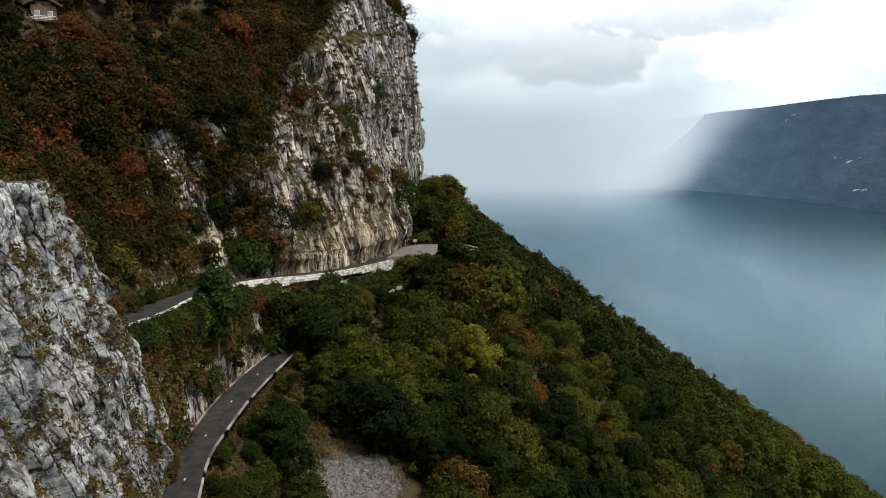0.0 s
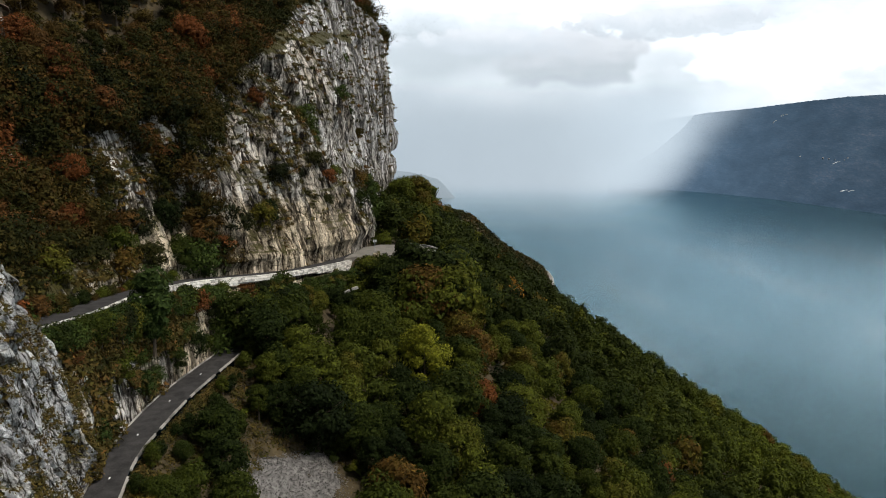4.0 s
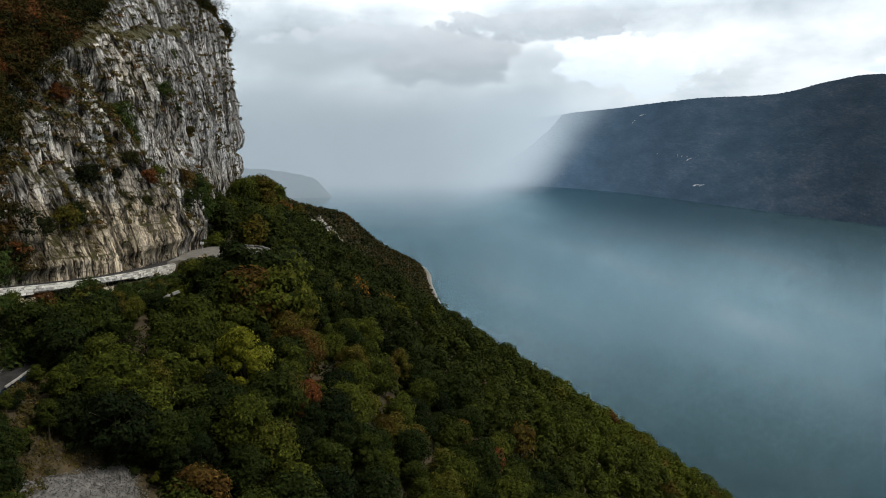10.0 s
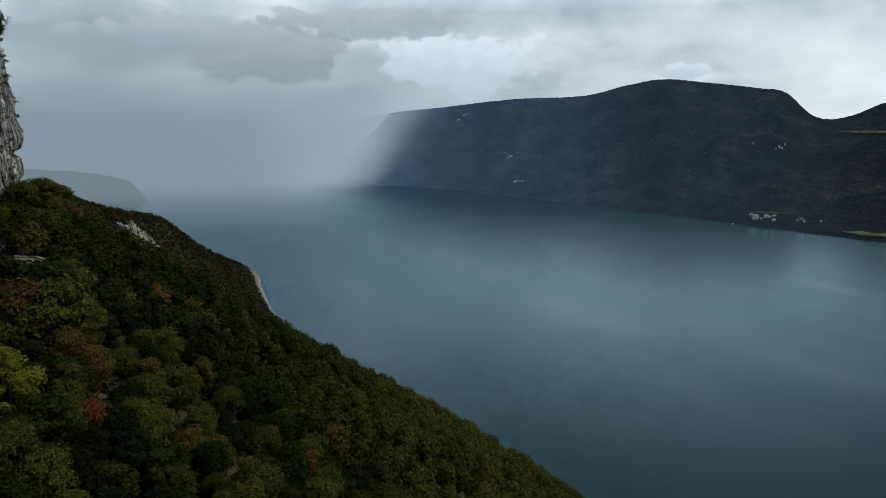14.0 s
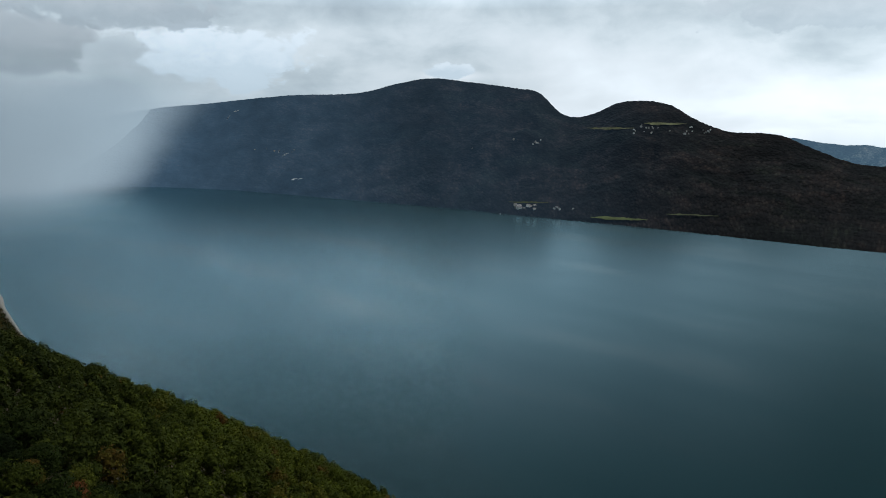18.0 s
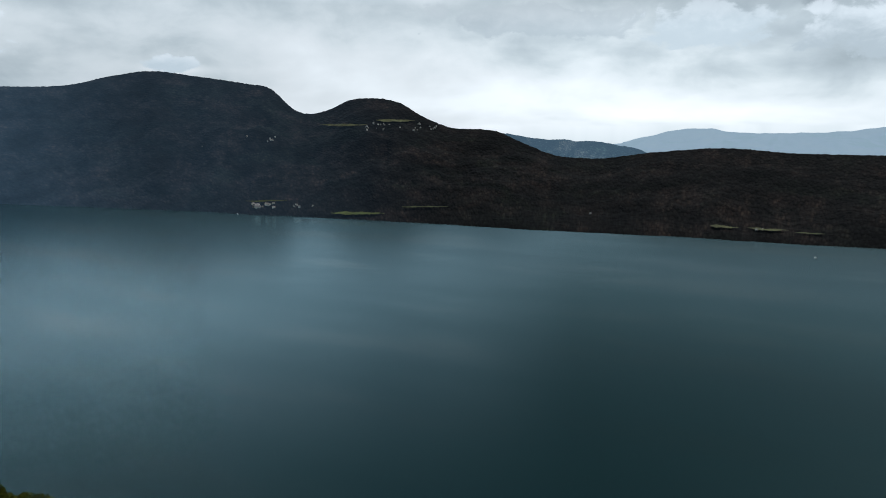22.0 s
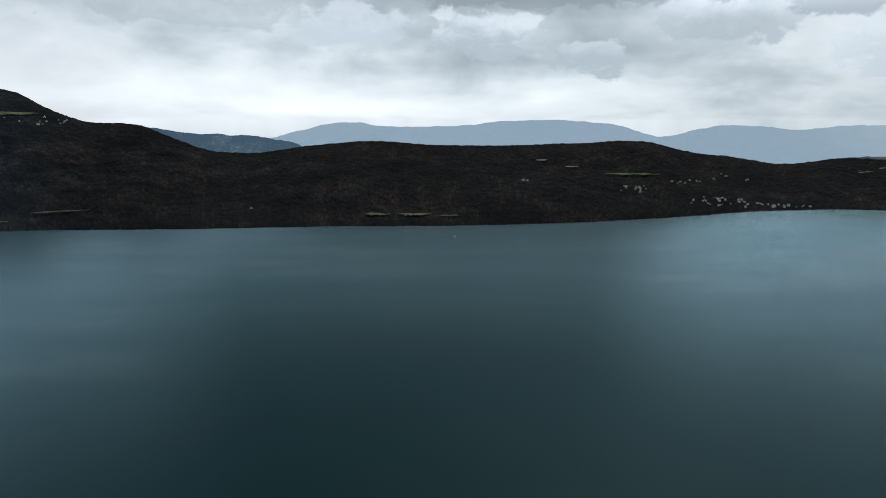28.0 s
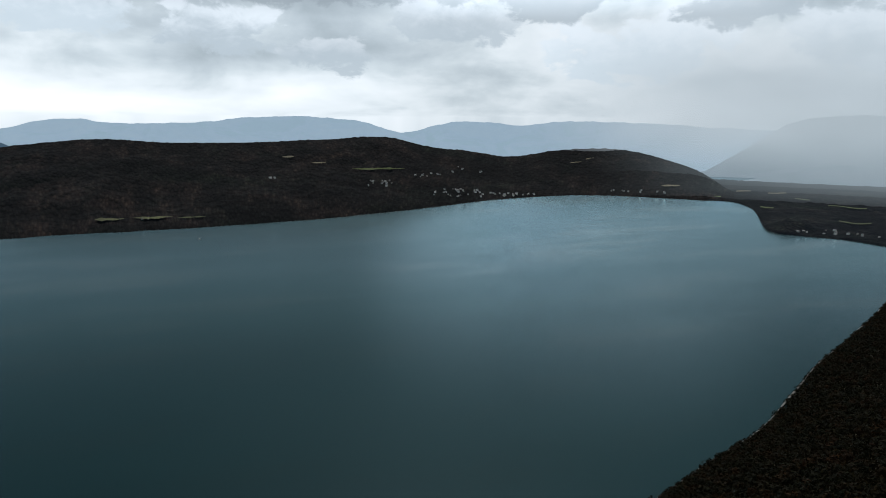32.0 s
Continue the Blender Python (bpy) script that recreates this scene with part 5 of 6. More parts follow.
# single trees that stand out
yellow = tree_thing("yellow_tree", trunk_mesh(12, 4, rng), crown_mesh(13, 4.6, 2.0, 44, 150, 0.3, YELLOW_LEAF, rng, spread=0.3, top=1.5), "bright yellow-green broadleaf tree on the slope below the hairpin")
yellow.matrix_world = planted(4.6, 100.5, float(ground_z(4.6, 100.5)) - 0.5, 1.0)
for x, y, sz, mat, lab in ((14, 103.5, 0.8, RUST_LEAF, "rust red broadleaf tree in the green wood"), (49.4, 122.9, 0.75, RUST_LEAF, "rust red tree low on the wooded slope"), (25.1, 171, 1.0, ORANGE_LEAF, "orange yellow tree at the edge of the wood")):
    t = tree_thing("autumn_tree", trunk_mesh(9, 3, rng), crown_mesh(10, 3.2, 1.6, 66, 70, 0.34, mat, rng, spread=0.34), lab)
    t.matrix_world = planted(x, y, float(ground_z(x, y)) - 0.4, sz)
dark = tree_thing("evergreen_oak", trunk_mesh(8, 2.6, rng), crown_mesh(9.5, 2.3, 0.8, 80, 60, 0.36, DARK_LEAF, rng, spread=0.34), "dark green tree leaning over the upper road's parapet")
dark.matrix_world = planted(-24.9, 74.5, 328.8, 1.0)

# the mountainside above the cliff
def above(x, y):
    gap = (np.abs(x * 98.5 + y * 54) < 2.4 * 112.3) & (y * 98.5 - x * 54 > 0.945 * 112.3**2) & (y * 98.5 - x * 54 < 1.06 * 112.3**2)   # clear in front of the chalet
    return ~gap & (x < TOP(y) + 0.5 - 3.5 * np.clip((y - 130) / 10, 0, 1)) & (x > TOP(y) - 36 - 0.85 * np.clip(y - 20, 0, 100))


UP_TREES = scatter(60000, -150, -12, 36, 258, 2.7, above, rng)
order = np.argsort(np.hypot(UP_TREES[:, 0] + 45, UP_TREES[:, 1] - 95))
NEAR_UP, REST_UP = UP_TREES[order[:250]], UP_TREES[order[250:]]
for x, y in NEAR_UP:
    put_tree(AUTUMN_TREES[rng.integers(len(AUTUMN_TREES))], USED, planted(x, y, float(upper_z(x, y)) - 0.5, rng.uniform(0.55, 0.95), rng.uniform(0, 360)))
m = len(REST_UP)
forest("upper_woods", REST_UP, upper_z(REST_UP[:, 0], REST_UP[:, 1]) - 0.5, rng.uniform(4.2, 8.4, m), rng.uniform(2.0, 3.3, m), autumn_tints(REST_UP, rng), 260, 0.5, AUTUMN_STUFF, "autumn wood of rust and olive trees on the mountainside", rng)

# trees that hold on to the broken, overgrown part of the face
WOOD_LINE = curve((100, 112, 123, 135, 150, 170, 260), (342, 348, 358, 368, 377, 388, 405))


def face_places(count, y0, y1, gen, bare):
    i = gen.integers(0, CLIFF[0].shape[0], count)
    j = gen.integers(10, 206, count)
    p = np.stack([c[i, j] for c in CLIFF], -1)
    rib = 1.5 * np.exp(-((p[:, 1] - 94.5) / 3.8) ** 2) * (p[:, 2] < 354) + 0.8 * np.exp(-((p[:, 1] - 89.5) / 1.6) ** 2) * (p[:, 2] < 341) + 0.97 * (p[:, 2] < 338.5) * (p[:, 1] < 93)
    grown = np.clip((p[:, 2] - WOOD_LINE(p[:, 1])) / 3, 0, 1)
    open_face = np.clip((p[:, 1] - 103) / 4, 0, 1) * bare * (1 - 0.8 * grown)
    ok = (p[:, 1] > y0) & (p[:, 1] < y1) & (gen.random(count) > np.maximum(rib, open_face))
    return p[ok]


fp = face_places(1300, 57, 160, rng, 0.995)
ei, ej = rng.integers(0, CLIFF[0].shape[0], 1500), rng.integers(196, CLIFF[0].shape[1], 1500)
ep = np.stack([c[ei, ej] for c in CLIFF], -1)
fp = np.concatenate([fp, ep[rng.random(len(ep)) > 0.75 * np.clip((ep[:, 1] - 128) / 12, 0, 1)]])
m = len(fp)
forest("face_woods", fp[:, :2] + np.array([0.2, 0]), fp[:, 2] - 0.8, rng.uniform(3.0, 7.6, m), rng.uniform(1.5, 3.3, m), autumn_tints(fp, rng), 460, 0.3, AUTUMN_STUFF, "rust and olive scrub covering the broken rock face", rng)


# ---- growth on the rock ----
def tufts(name, pts, sizes, tints, quads, leaf, mat, label, gen):
    n = len(pts)
    d = gen.normal(size=(n, quads, 3))
    d[..., 2] = np.abs(d[..., 2]) + 0.2
    d /= np.linalg.norm(d, axis=2, keepdims=True)
    p = pts[:, None] + d * sizes[:, None, None] * gen.random((n, quads, 1)) ** 0.5 * np.array([1, 1, 0.7])
    sz = np.repeat(leaf * sizes, quads) * (0.6 + 0.7 * gen.random(n * quads))
    v, f = leaves(p.reshape(-1, 3), d.reshape(-1, 3), sz, gen)
    ob = mesh_object(name, v, f, mat, tint=np.repeat(tints, 3 * quads))
    tagged(ob, label, "growth", kind="stuff")


def pick(grid, scale, seed, level, step, gen, lean=0.0):
    """Places on a rock face where soil gathers."""
    x, y, z = (g[::step, ::step] for g in grid)
    p = np.stack([x, y, z], -1).reshape(-1, 3)
    slope = np.gradient(grid[0], axis=1)[::step, ::step].ravel()
    v = vnoise(p * np.array([1, 1, 0.7]), scale, seed, 4, 0.6) + lean * (p[:, 2] - 345) / 30 - np.clip(slope * 1.5, -0.3, 0.25)
    return p[v + 0.12 * gen.normal(size=len(v)) > level]


pc = pick(CLIFF, 0.1, 51, 0.2, 3, rng, 0.25)
pc = pc[rng.random(len(pc)) > 0.72 * np.clip((pc[:, 1] - 125) / 20, 0, 1)]
pc = pc + rng.normal(size=pc.shape) * np.array([0.05, 0.35, 0.4])
tufts("cliff_growth", pc + np.array([0.15, -0.1, 0]), rng.uniform(0.4, 1.2, len(pc)), rng.random(len(pc)), 30, 0.36, GRASS_LEAF, "dry grass and low scrub on the cliff ledges", rng)
po = pick(OUTCROP, 0.6, 53, 0.16, 2, rng)
po = po + rng.normal(size=po.shape) * np.array([0.02, 0.12, 0.12])
tufts("outcrop_growth", po + np.array([0.1, 0, 0]), rng.uniform(0.25, 0.7, len(po)), 0.25 + 0.6 * rng.random(len(po)), 26, 0.3, GRASS_LEAF, "tufts of dry grass in the cracks of the outcrop", rng)

by, ba = rng.uniform(57, 109, 2600), rng.random(2600) ** 0.8
bx, bz = bank_point(by, ba)
keep = vnoise(xyz(bx, by, bz), 0.13, 57, 3) > -0.12
pb = np.stack([bx, by, bz], -1)[keep]
tufts("bank_growth", pb + np.array([0.3, 0, 0.1]), rng.uniform(0.4, 1.3, len(pb)), rng.random(len(pb)), 30, 0.32, GRASS_LEAF, "scrub and brown grass on the bank between the roads", rng)
gx, gy = rng.uniform(-22, 12, 7500), rng.uniform(50, 100, 7500)
gk = (gx > LOW_OUT(gy) + 0.7)
pg = np.stack([gx, gy, ground_z(gx, gy)], -1)[gk]
pg = pg[~((np.abs(pg[:, 0] + 8.6) < 4.6) & (pg[:, 1] > 60) & (pg[:, 1] < 78))]
tufts("verge_growth", pg, rng.uniform(0.3, 0.9, len(pg)), 0.85 * rng.random(len(pg)), 20, 0.3, GRASS_LEAF, "rough brown grass and brambles beside the road", rng)

for y in np.arange(60, 109, 1.9):
    for a in (0.25, 0.55, 0.85):
        if rng.random() < 0.5:
            yy = y + rng.uniform(-0.8, 0.8)
            x, z = bank_point(yy, a)
            put_tree(SHRUB[rng.integers(0, 3)], USED, planted(float(x) + 0.3, yy, float(z) - 0.7, rng.uniform(0.6, 1.35), rng.uniform(0, 360)))
# shrubs and small trees rooted in the face of the cliff
for y, vq, s, k in ((136, 86, 1.7, 0), (137, 78, 1.4, 0), (139, 70, 1.2, 0), (150, 92, 1.2, 0), (148, 36, 1.7, 1), (152, 30, 2.0, 0), (146, 26, 1.5, 1), (113, 40, 1.6, 1), (116, 44, 1.3, 1), (109, 42, 1.1, 2), (101, 8, 2.0, 0), (99, 14, 1.8, 0), (97, 20, 1.5, 1), (102, 30, 1.4, 2), (127, 60, 1.2, 2), (131, 66, 1.3, 2), (122, 66, 1.5, 2),
                   (104, 60, 1.4, 2), (90, 20, 1.5, 2), (86, 30, 1.6, 1), (84, 12, 1.5, 1), (80, 26, 1.7, 2), (76, 34, 1.6, 2), (72, 20, 1.5, 1), (92, 50, 1.5, 2), (88, 58, 1.7, 2), (98, 52, 1.5, 1), (160, 74, 1.2, 1), (170, 100, 1.3, 0), (155, 16, 2.0, 0), (158, 24, 1.8, 1), (166, 60, 1.0, 2), (140, 46, 1.3, 1), (130, 40, 1.0, 2), (134, 52, 1.1, 2)):
    i = int(np.argmin(np.abs(CLIFF[1][:, 0] - y)))
    j = min(int(vq * 1.42), CLIFF[0].shape[1] - 1)
    put_tree(SHRUB[k], USED, planted(float(CLIFF[0][i, j]) + 0.1, float(CLIFF[1][i, j]), float(CLIFF[2][i, j]) - 0.5, s, rng.uniform(0, 360)))

# undergrowth that fills the gaps between the trees
ug = scatter(16000, -22, 90, 54, 190, 1.9, on_slope, rng)
m = len(ug)
forest("slope_undergrowth", ug, ground_z(ug[:, 0], ug[:, 1]) - 0.3, rng.uniform(1.4, 3.6, m), rng.uniform(0.9, 1.7, m), tree_tints(ug, rng, 0.08), 60, 0.5, LEAF_STUFF, "green and brown undergrowth between the trees", rng)
ux, uy = rng.uniform(-75, -8, 9000), rng.uniform(56, 256, 9000)
uk = (ux < TOP(uy) + 0.5) & (ux > TOP(uy) - 22)
pu = np.stack([ux, uy, upper_z(ux, uy)], -1)[uk]
tufts("upper_growth", pu, rng.uniform(0.5, 1.4, len(pu)), rng.random(len(pu)), 20, 0.45, GRASS_LEAF, "brown grass and scrub at the cliff's edge", rng)
for y in np.arange(94, 124, 1.5):
    for k in range(2):
        x = float(UP_OUT(y)) + 1.4 + 2.2 * k + rng.uniform(-0.5, 0.5)
        g, tall = float(ground_z(x, y)) - 0.5, rng.integers(6)
        top = float(UP_Z(y)) - rng.uniform(0.8, 2.2) - 0.6 * k - (1.4 if y > 108 else 0)
        put_tree(GREEN_TREES[tall] if k else SHRUB[rng.integers(2)], USED, planted(x, y, g, max(0.35, (top - g) / (HEIGHTS[tall] if k else 2.6)) if k else min(2.2, max(0.9, (top - g) / 2.6)), rng.uniform(0, 360)))
for y in np.arange(58, 95, 1.3):
    x = float(UP_OUT(y)) + 1.0 + rng.uniform(-0.2, 0.4)
    if y > 62:
        z = float(UP_Z(y)) - 0.1 - rng.uniform(0, 0.5)
        s = rng.uniform(0.8, 1.25)
        put_tree(SHRUB[rng.integers(3)], USED, planted(x, y, z - 2.5 * s, s, rng.uniform(0, 360)))
for y in np.arange(58, 66, 1.2):
    put_tree(SHRUB[rng.integers(3)], USED, planted(float(UP_IN(y)) + 0.3 + rng.uniform(-0.3, 0.5), y, float(UP_Z(y)) - 0.3, rng.uniform(0.7, 1.1), rng.uniform(0, 360)))
for y in np.arange(54, 71, 1.1):
    s = rng.uniform(0.7, 1.0)
    put_tree(SHRUB[rng.integers(2)], USED, planted(float(UP_OUT(y)) + 0.8, y, float(UP_Z(y)) - 2.3 * s, s, rng.uniform(0, 360)))
for x, y, z, s in ((-6.4, 128.8, 327.4, 0.9), (-4.0, 127.4, 327.0, 1.0), (-3.0, 129.6, 328.2, 0.7), (-8.0, 127.0, 326.0, 0.9), (-2.2, 126.4, 326.8, 1.0)):
    put_tree(SHRUB[1], USED, planted(x, y, z, s, 60 * x))
for y in np.arange(64, 94, 1.0):
    put_tree(SHRUB[1 + rng.integers(2)], USED, planted(float(UP_IN(y)) + rng.uniform(-0.2, 0.5), y, float(UP_Z(y)) - 0.35, rng.uniform(0.35, 0.7), rng.uniform(0, 360)))
for y, off, sz in ((97.5, 0.6, 1.1), (99.5, -0.2, 1.3), (101.5, -1.0, 1.5), (103, -2.2, 1.6)):
    put_tree(SHRUB[1], USED, planted(float(LOW_OUT(y)) + off, y, float(LOW_Z(y)) - 0.9, sz, 50 * y))
for y in np.arange(110, 124, 1.3):
    for a in (0.15, 0.45, 0.75):
        yy = y + rng.uniform(-0.5, 0.5)
        x, z = bank_point(yy, a)
        put_tree(SHRUB[rng.integers(2)], USED, planted(float(x) + 0.4, yy, float(z) - 0.9, rng.uniform(0.55, 0.85), rng.uniform(0, 360)))
for y in np.arange(28, 50, 0.9):
    put_tree(SHRUB[1 + rng.integers(2)], USED, planted(float(CREST_X(y)) - 1.2, y, float(CREST_Z(y)) - 1.3, rng.uniform(0.45, 0.75), rng.uniform(0, 360)))
vy = rng.uniform(50, 100, 900)
vx = LOW_OUT(vy) + rng.uniform(0.35, 1.5, 900)
pv = np.stack([vx, vy, LOW_Z(vy) - 0.25 - 0.45 * (vx - LOW_OUT(vy))], -1)
tufts("roadside_grass", pv, rng.uniform(0.25, 0.6, 900), 0.85 * rng.random(900), 20, 0.32, GRASS_LEAF, "brown grass along the foot of the parapet", rng)


# ---- walls, kerbs and small things of the road ----
def block(name, size, mat, seed, uneven=0.04):
    """A rough-hewn stone block, shared by many pieces."""
    g = np.random.default_rng(seed)
    bm = bmesh.new()
    bmesh.ops.create_cube(bm, size=1.0)
    bmesh.ops.bevel(bm, geom=bm.edges[:], offset=0.08, segments=1, affect="EDGES")
    for v in bm.verts:
        v.co = Vector((v.co.x * size[0], v.co.y * size[1], v.co.z * size[2])) + Vector(g.normal(size=3) * uneven * min(size))
    me = bpy.data.meshes.new(name)
    bm.to_mesh(me)
    bm.free()
    me.materials.append(mat)
    return me


def along(line, height, y0, y1, step):
    """Stations along a line of the plan, with the heading there."""
    ys = [y0]
    while ys[-1] < y1:
        g = float(line(ys[-1] + 0.1) - line(ys[-1])) / 0.1
        ys.append(ys[-1] + step / math.sqrt(1 + g * g))
    out = []
    for a, b in zip(ys[:-1], ys[1:]):
        p, q = Vector((float(line(a)), a, float(height(a)))), Vector((float(line(b)), b, float(height(b))))
        out.append((p, q))
    return out


def lay(name, me, p, q, parent, up=0.0, across=0.0, turn=0.0):
    """Lay a piece between two stations, raised and shifted sideways."""
    d = (q - p)
    yaw = math.atan2(d.y, d.x)
    pitch = math.atan2(d.z, math.hypot(d.x, d.y))
    c = (p + q) / 2 + Vector((math.sin(yaw), -math.cos(yaw), 0)) * across + Vector((0, 0, up))
    ob = new(name, me)
    ob.matrix_world = Matrix.Translation(c) @ Euler((turn, -pitch, yaw)).to_matrix().to_4x4()
    ob.parent = parent
    return ob


def backing(name, stations, low, high, thick, mat, parent):
    """The mortared core of a wall."""
    v, f = [], []
    for k, (p, q) in enumerate(stations + [(stations[-1][1], stations[-1][1] * 2 - stations[-1][0])]):
        d = (q - p).normalized()
        n = Vector((d.y, -d.x, 0)) * thick / 2
        lo = low(p.y)
        v += [p + n + Vector((0, 0, lo)), p + n + Vector((0, 0, high)), p - n + Vector((0, 0, high)), p - n + Vector((0, 0, lo))]
        if k:
            a, b = 4 * (k - 1), 4 * k
            f += [(a + i, a + (i + 1) % 4, b + (i + 1) % 4, b + i) for i in range(4)]
    f += [(0, 3, 2, 1), tuple(len(v) - 4 + i for i in (0, 1, 2, 3))]
    me = bpy.data.meshes.new(name)
    me.from_pydata([tuple(x) for x in v], [], f)
    me.materials.append(mat)
    ob = new(name, me)
    ob.parent = parent
    return ob


def make_retaining_wall():
    root = new("wall_retaining")
    tagged(root, "pale dry-stone retaining wall with a low parapet on the upper road", "wall", kind="structure")
    st = along(UP_OUT, UP_Z, 56.0, 129.4, 1.05)
    depth = curve((56, 66, 78, 92, 108, 118, 124, 129.5), (-0.6, -0.6, -0.7, -0.9, -0.8, -0.9, -1.6, -3.2))
    backing("core", st, lambda y: float(depth(y)), 0.02, 0.36, MORTAR, root)
    coping = [block("coping_stone", (1.02, 0.42, 0.14), STONE, k, 0.05) for k in range(4)]
    faces = [block("stone", (0.56 + 0.1 * k, 0.12, 0.3), STONE, 20 + k, 0.12) for k in range(5)]
    for k, (p, q) in enumerate(st):
        lay("coping_stone", coping[k % 4], p, q, root, 0.1)
    n = 0
    for k, (p, q) in reversed(list(enumerate(st))):
        if p.y < 68:
            continue
        rows = int((0.2 - float(depth(p.y))) / 0.36)
        for r in range(min(rows, 6)):
            for h in (0.25, 0.75):
                if n >= 300:
                    continue
                off = 0.12 * ((r % 2) - 0.5)
                c = p.lerp(q, h + off)
                lay("stone", faces[(k * 7 + r * 3 + int(h * 4)) % 5], c - (q - p) * 0.2, c + (q - p) * 0.2, root, -0.16 - 0.36 * r, 0.2 + 0.02 * ((k + r) % 3))
                n += 1


make_retaining_wall()


def make_lower_parapet():
    root = new("wall_parapet")
    tagged(root, "low pale stone parapet with gaps along the lower road", "wall", kind="structure")
    for k, (p, q) in enumerate(along(LOW_OUT, LOW_Z, 52.0, 103, 1.2)):
        if k % 7 == 6:
            continue
        lay("stone", PARAPET[k % 3], p, q, root, 0.1, 0.12)


PARAPET = [block("stone", (1.17, 0.2, 0.24), DARK_STONE, 40 + k, 0.06) for k in range(3)]
make_lower_parapet()


def make_kerb():
    root = new("kerb_inner")
    tagged(root, "pale concrete gutter kerb at the foot of the bank", "kerb", kind="structure")
    me = block("kerb_stone", (1.48, 0.16, 0.2), DARK_STONE, 51, 0.05)
    for p, q in along(lambda y: LOW_IN(y) + 0.15, LOW_Z, 52.0, 104, 1.5):
        lay("kerb_stone", me, p, q, root, 0.05)


make_kerb()


def make_road_marks():
    root = new("road_marking")
    tagged(root, "short worn white dashes down the middle of the lower road", "road marking", kind="structure")
    me = block("dash", (0.34, 0.12, 0.012), PAINT, 60, 0.0)
    for p, q in along(lambda y: 0.5 * (LOW_IN(y) + LOW_OUT(y)), LOW_Z, 56, 103, 8.5):
        a = p.lerp(q, 0.3)
        lay("dash", me, a, a + (q - p) * 0.12, root, 0.066)


make_road_marks()


def make_hairpin_parapet():
    root = new("wall_hairpin")
    tagged(root, "low pale parapet round the lay-by at the hairpin", "wall", kind="structure")
    pts = [(2.2, 127.0), (4.7, 127.3), (6.5, 130.6), (6.9, 134), (6.8, 137.2), (4.8, 140.8), (1.0, 143.2)]
    me = block("stone", (1.3, 0.3, 0.34), DARK_STONE, 70, 0.06)
    for a, b in zip(pts[:-1], pts[1:]):
        p, q = Vector((*a, 329.5)), Vector((*b, 329.5))
        n = max(1, round((q - p).length / 1.35))
        for k in range(n):
            lay("stone", me, p.lerp(q, k / n), p.lerp(q, (k + 1) / n), root, 0.2)


make_hairpin_parapet()


def make_lower_arm():
    """The stretch of the lower arm that shows between the trees under the hairpin."""
    root = new("wall_lower_arm")
    tagged(root, "pale stone end of the parapet among the trees", "wall", kind="structure")
    me = block("stone", (1.25, 0.4, 0.5), DARK_STONE, 71, 0.06)
    pts = [Vector(v) for v in ((-9.4, 116.6, 325.0), (-8.3, 118.0, 325.4), (-7.0, 119.0, 325.7))]
    for p, q in zip(pts[:-1], pts[1:]):
        lay("stone", me, p, q, root, 0.2)


make_lower_arm()


def make_sign():
    root = new("road_sign")
    tagged(root, "small grey road sign on a post at the hairpin", "road sign")
    bm = bmesh.new()
    bmesh.ops.create_cone(bm, cap_ends=True, segments=10, radius1=0.06, radius2=0.06, depth=2.4)
    part("post", bm, METAL, root)
    bm = bmesh.new()
    bmesh.ops.create_cube(bm, size=1.0)
    for v in bm.verts:
        v.co = Vector((v.co.x * 0.7, v.co.y * 0.05, v.co.z * 0.5 + 1.0))
    bmesh.ops.bevel(bm, geom=bm.edges[:], offset=0.01, segments=1, affect="EDGES")
    part("plate", bm, PAINT, root)
    root.location = (-5.4, 134.2, 330.7)


make_sign()


def boulder(x, y, z, size, seed, mat, label):
    bm = bmesh.new()
    bmesh.ops.create_icosphere(bm, subdivisions=4, radius=1.0)
    for v in bm.verts:
        n = noise.fractal(v.co * 1.3 + Vector((seed, 0, 0)), 0.9, 2.0, 5)
        c = Vector((round(v.co.x * 2.2) / 2.2, round(v.co.y * 2.2) / 2.2, round(v.co.z * 1.8) / 1.8))
        v.co = (v.co * 0.75 + c * 0.25) * (1 + 0.35 * n)
        v.co = Vector((v.co.x * size[0], v.co.y * size[1], v.co.z * size[2]))
    ob = part("boulder", bm, mat)
    ob.location = (x, y, z)
    tagged(ob, label, "rock")


boulder(-4.6, 129.2, 328.0, (1.4, 1.2, 2.2), 3, ROCK, "rugged grey boulder beside the hairpin")
boulder(-7.4, 127.6, 327.0, (1.7, 1.4, 2.0), 5, ROCK, "broken grey rock at the end of the retaining wall")
boulder(-12.0, 123.6, 326.4, (1.6, 1.6, 1.6), 8, ROCK, "mossy rock under the retaining wall")
boulder(-2.0, 100.8, 313.5, (2.0, 1.6, 1.8), 12, SCREE, "ochre earth-stained rock beside the yellow tree")


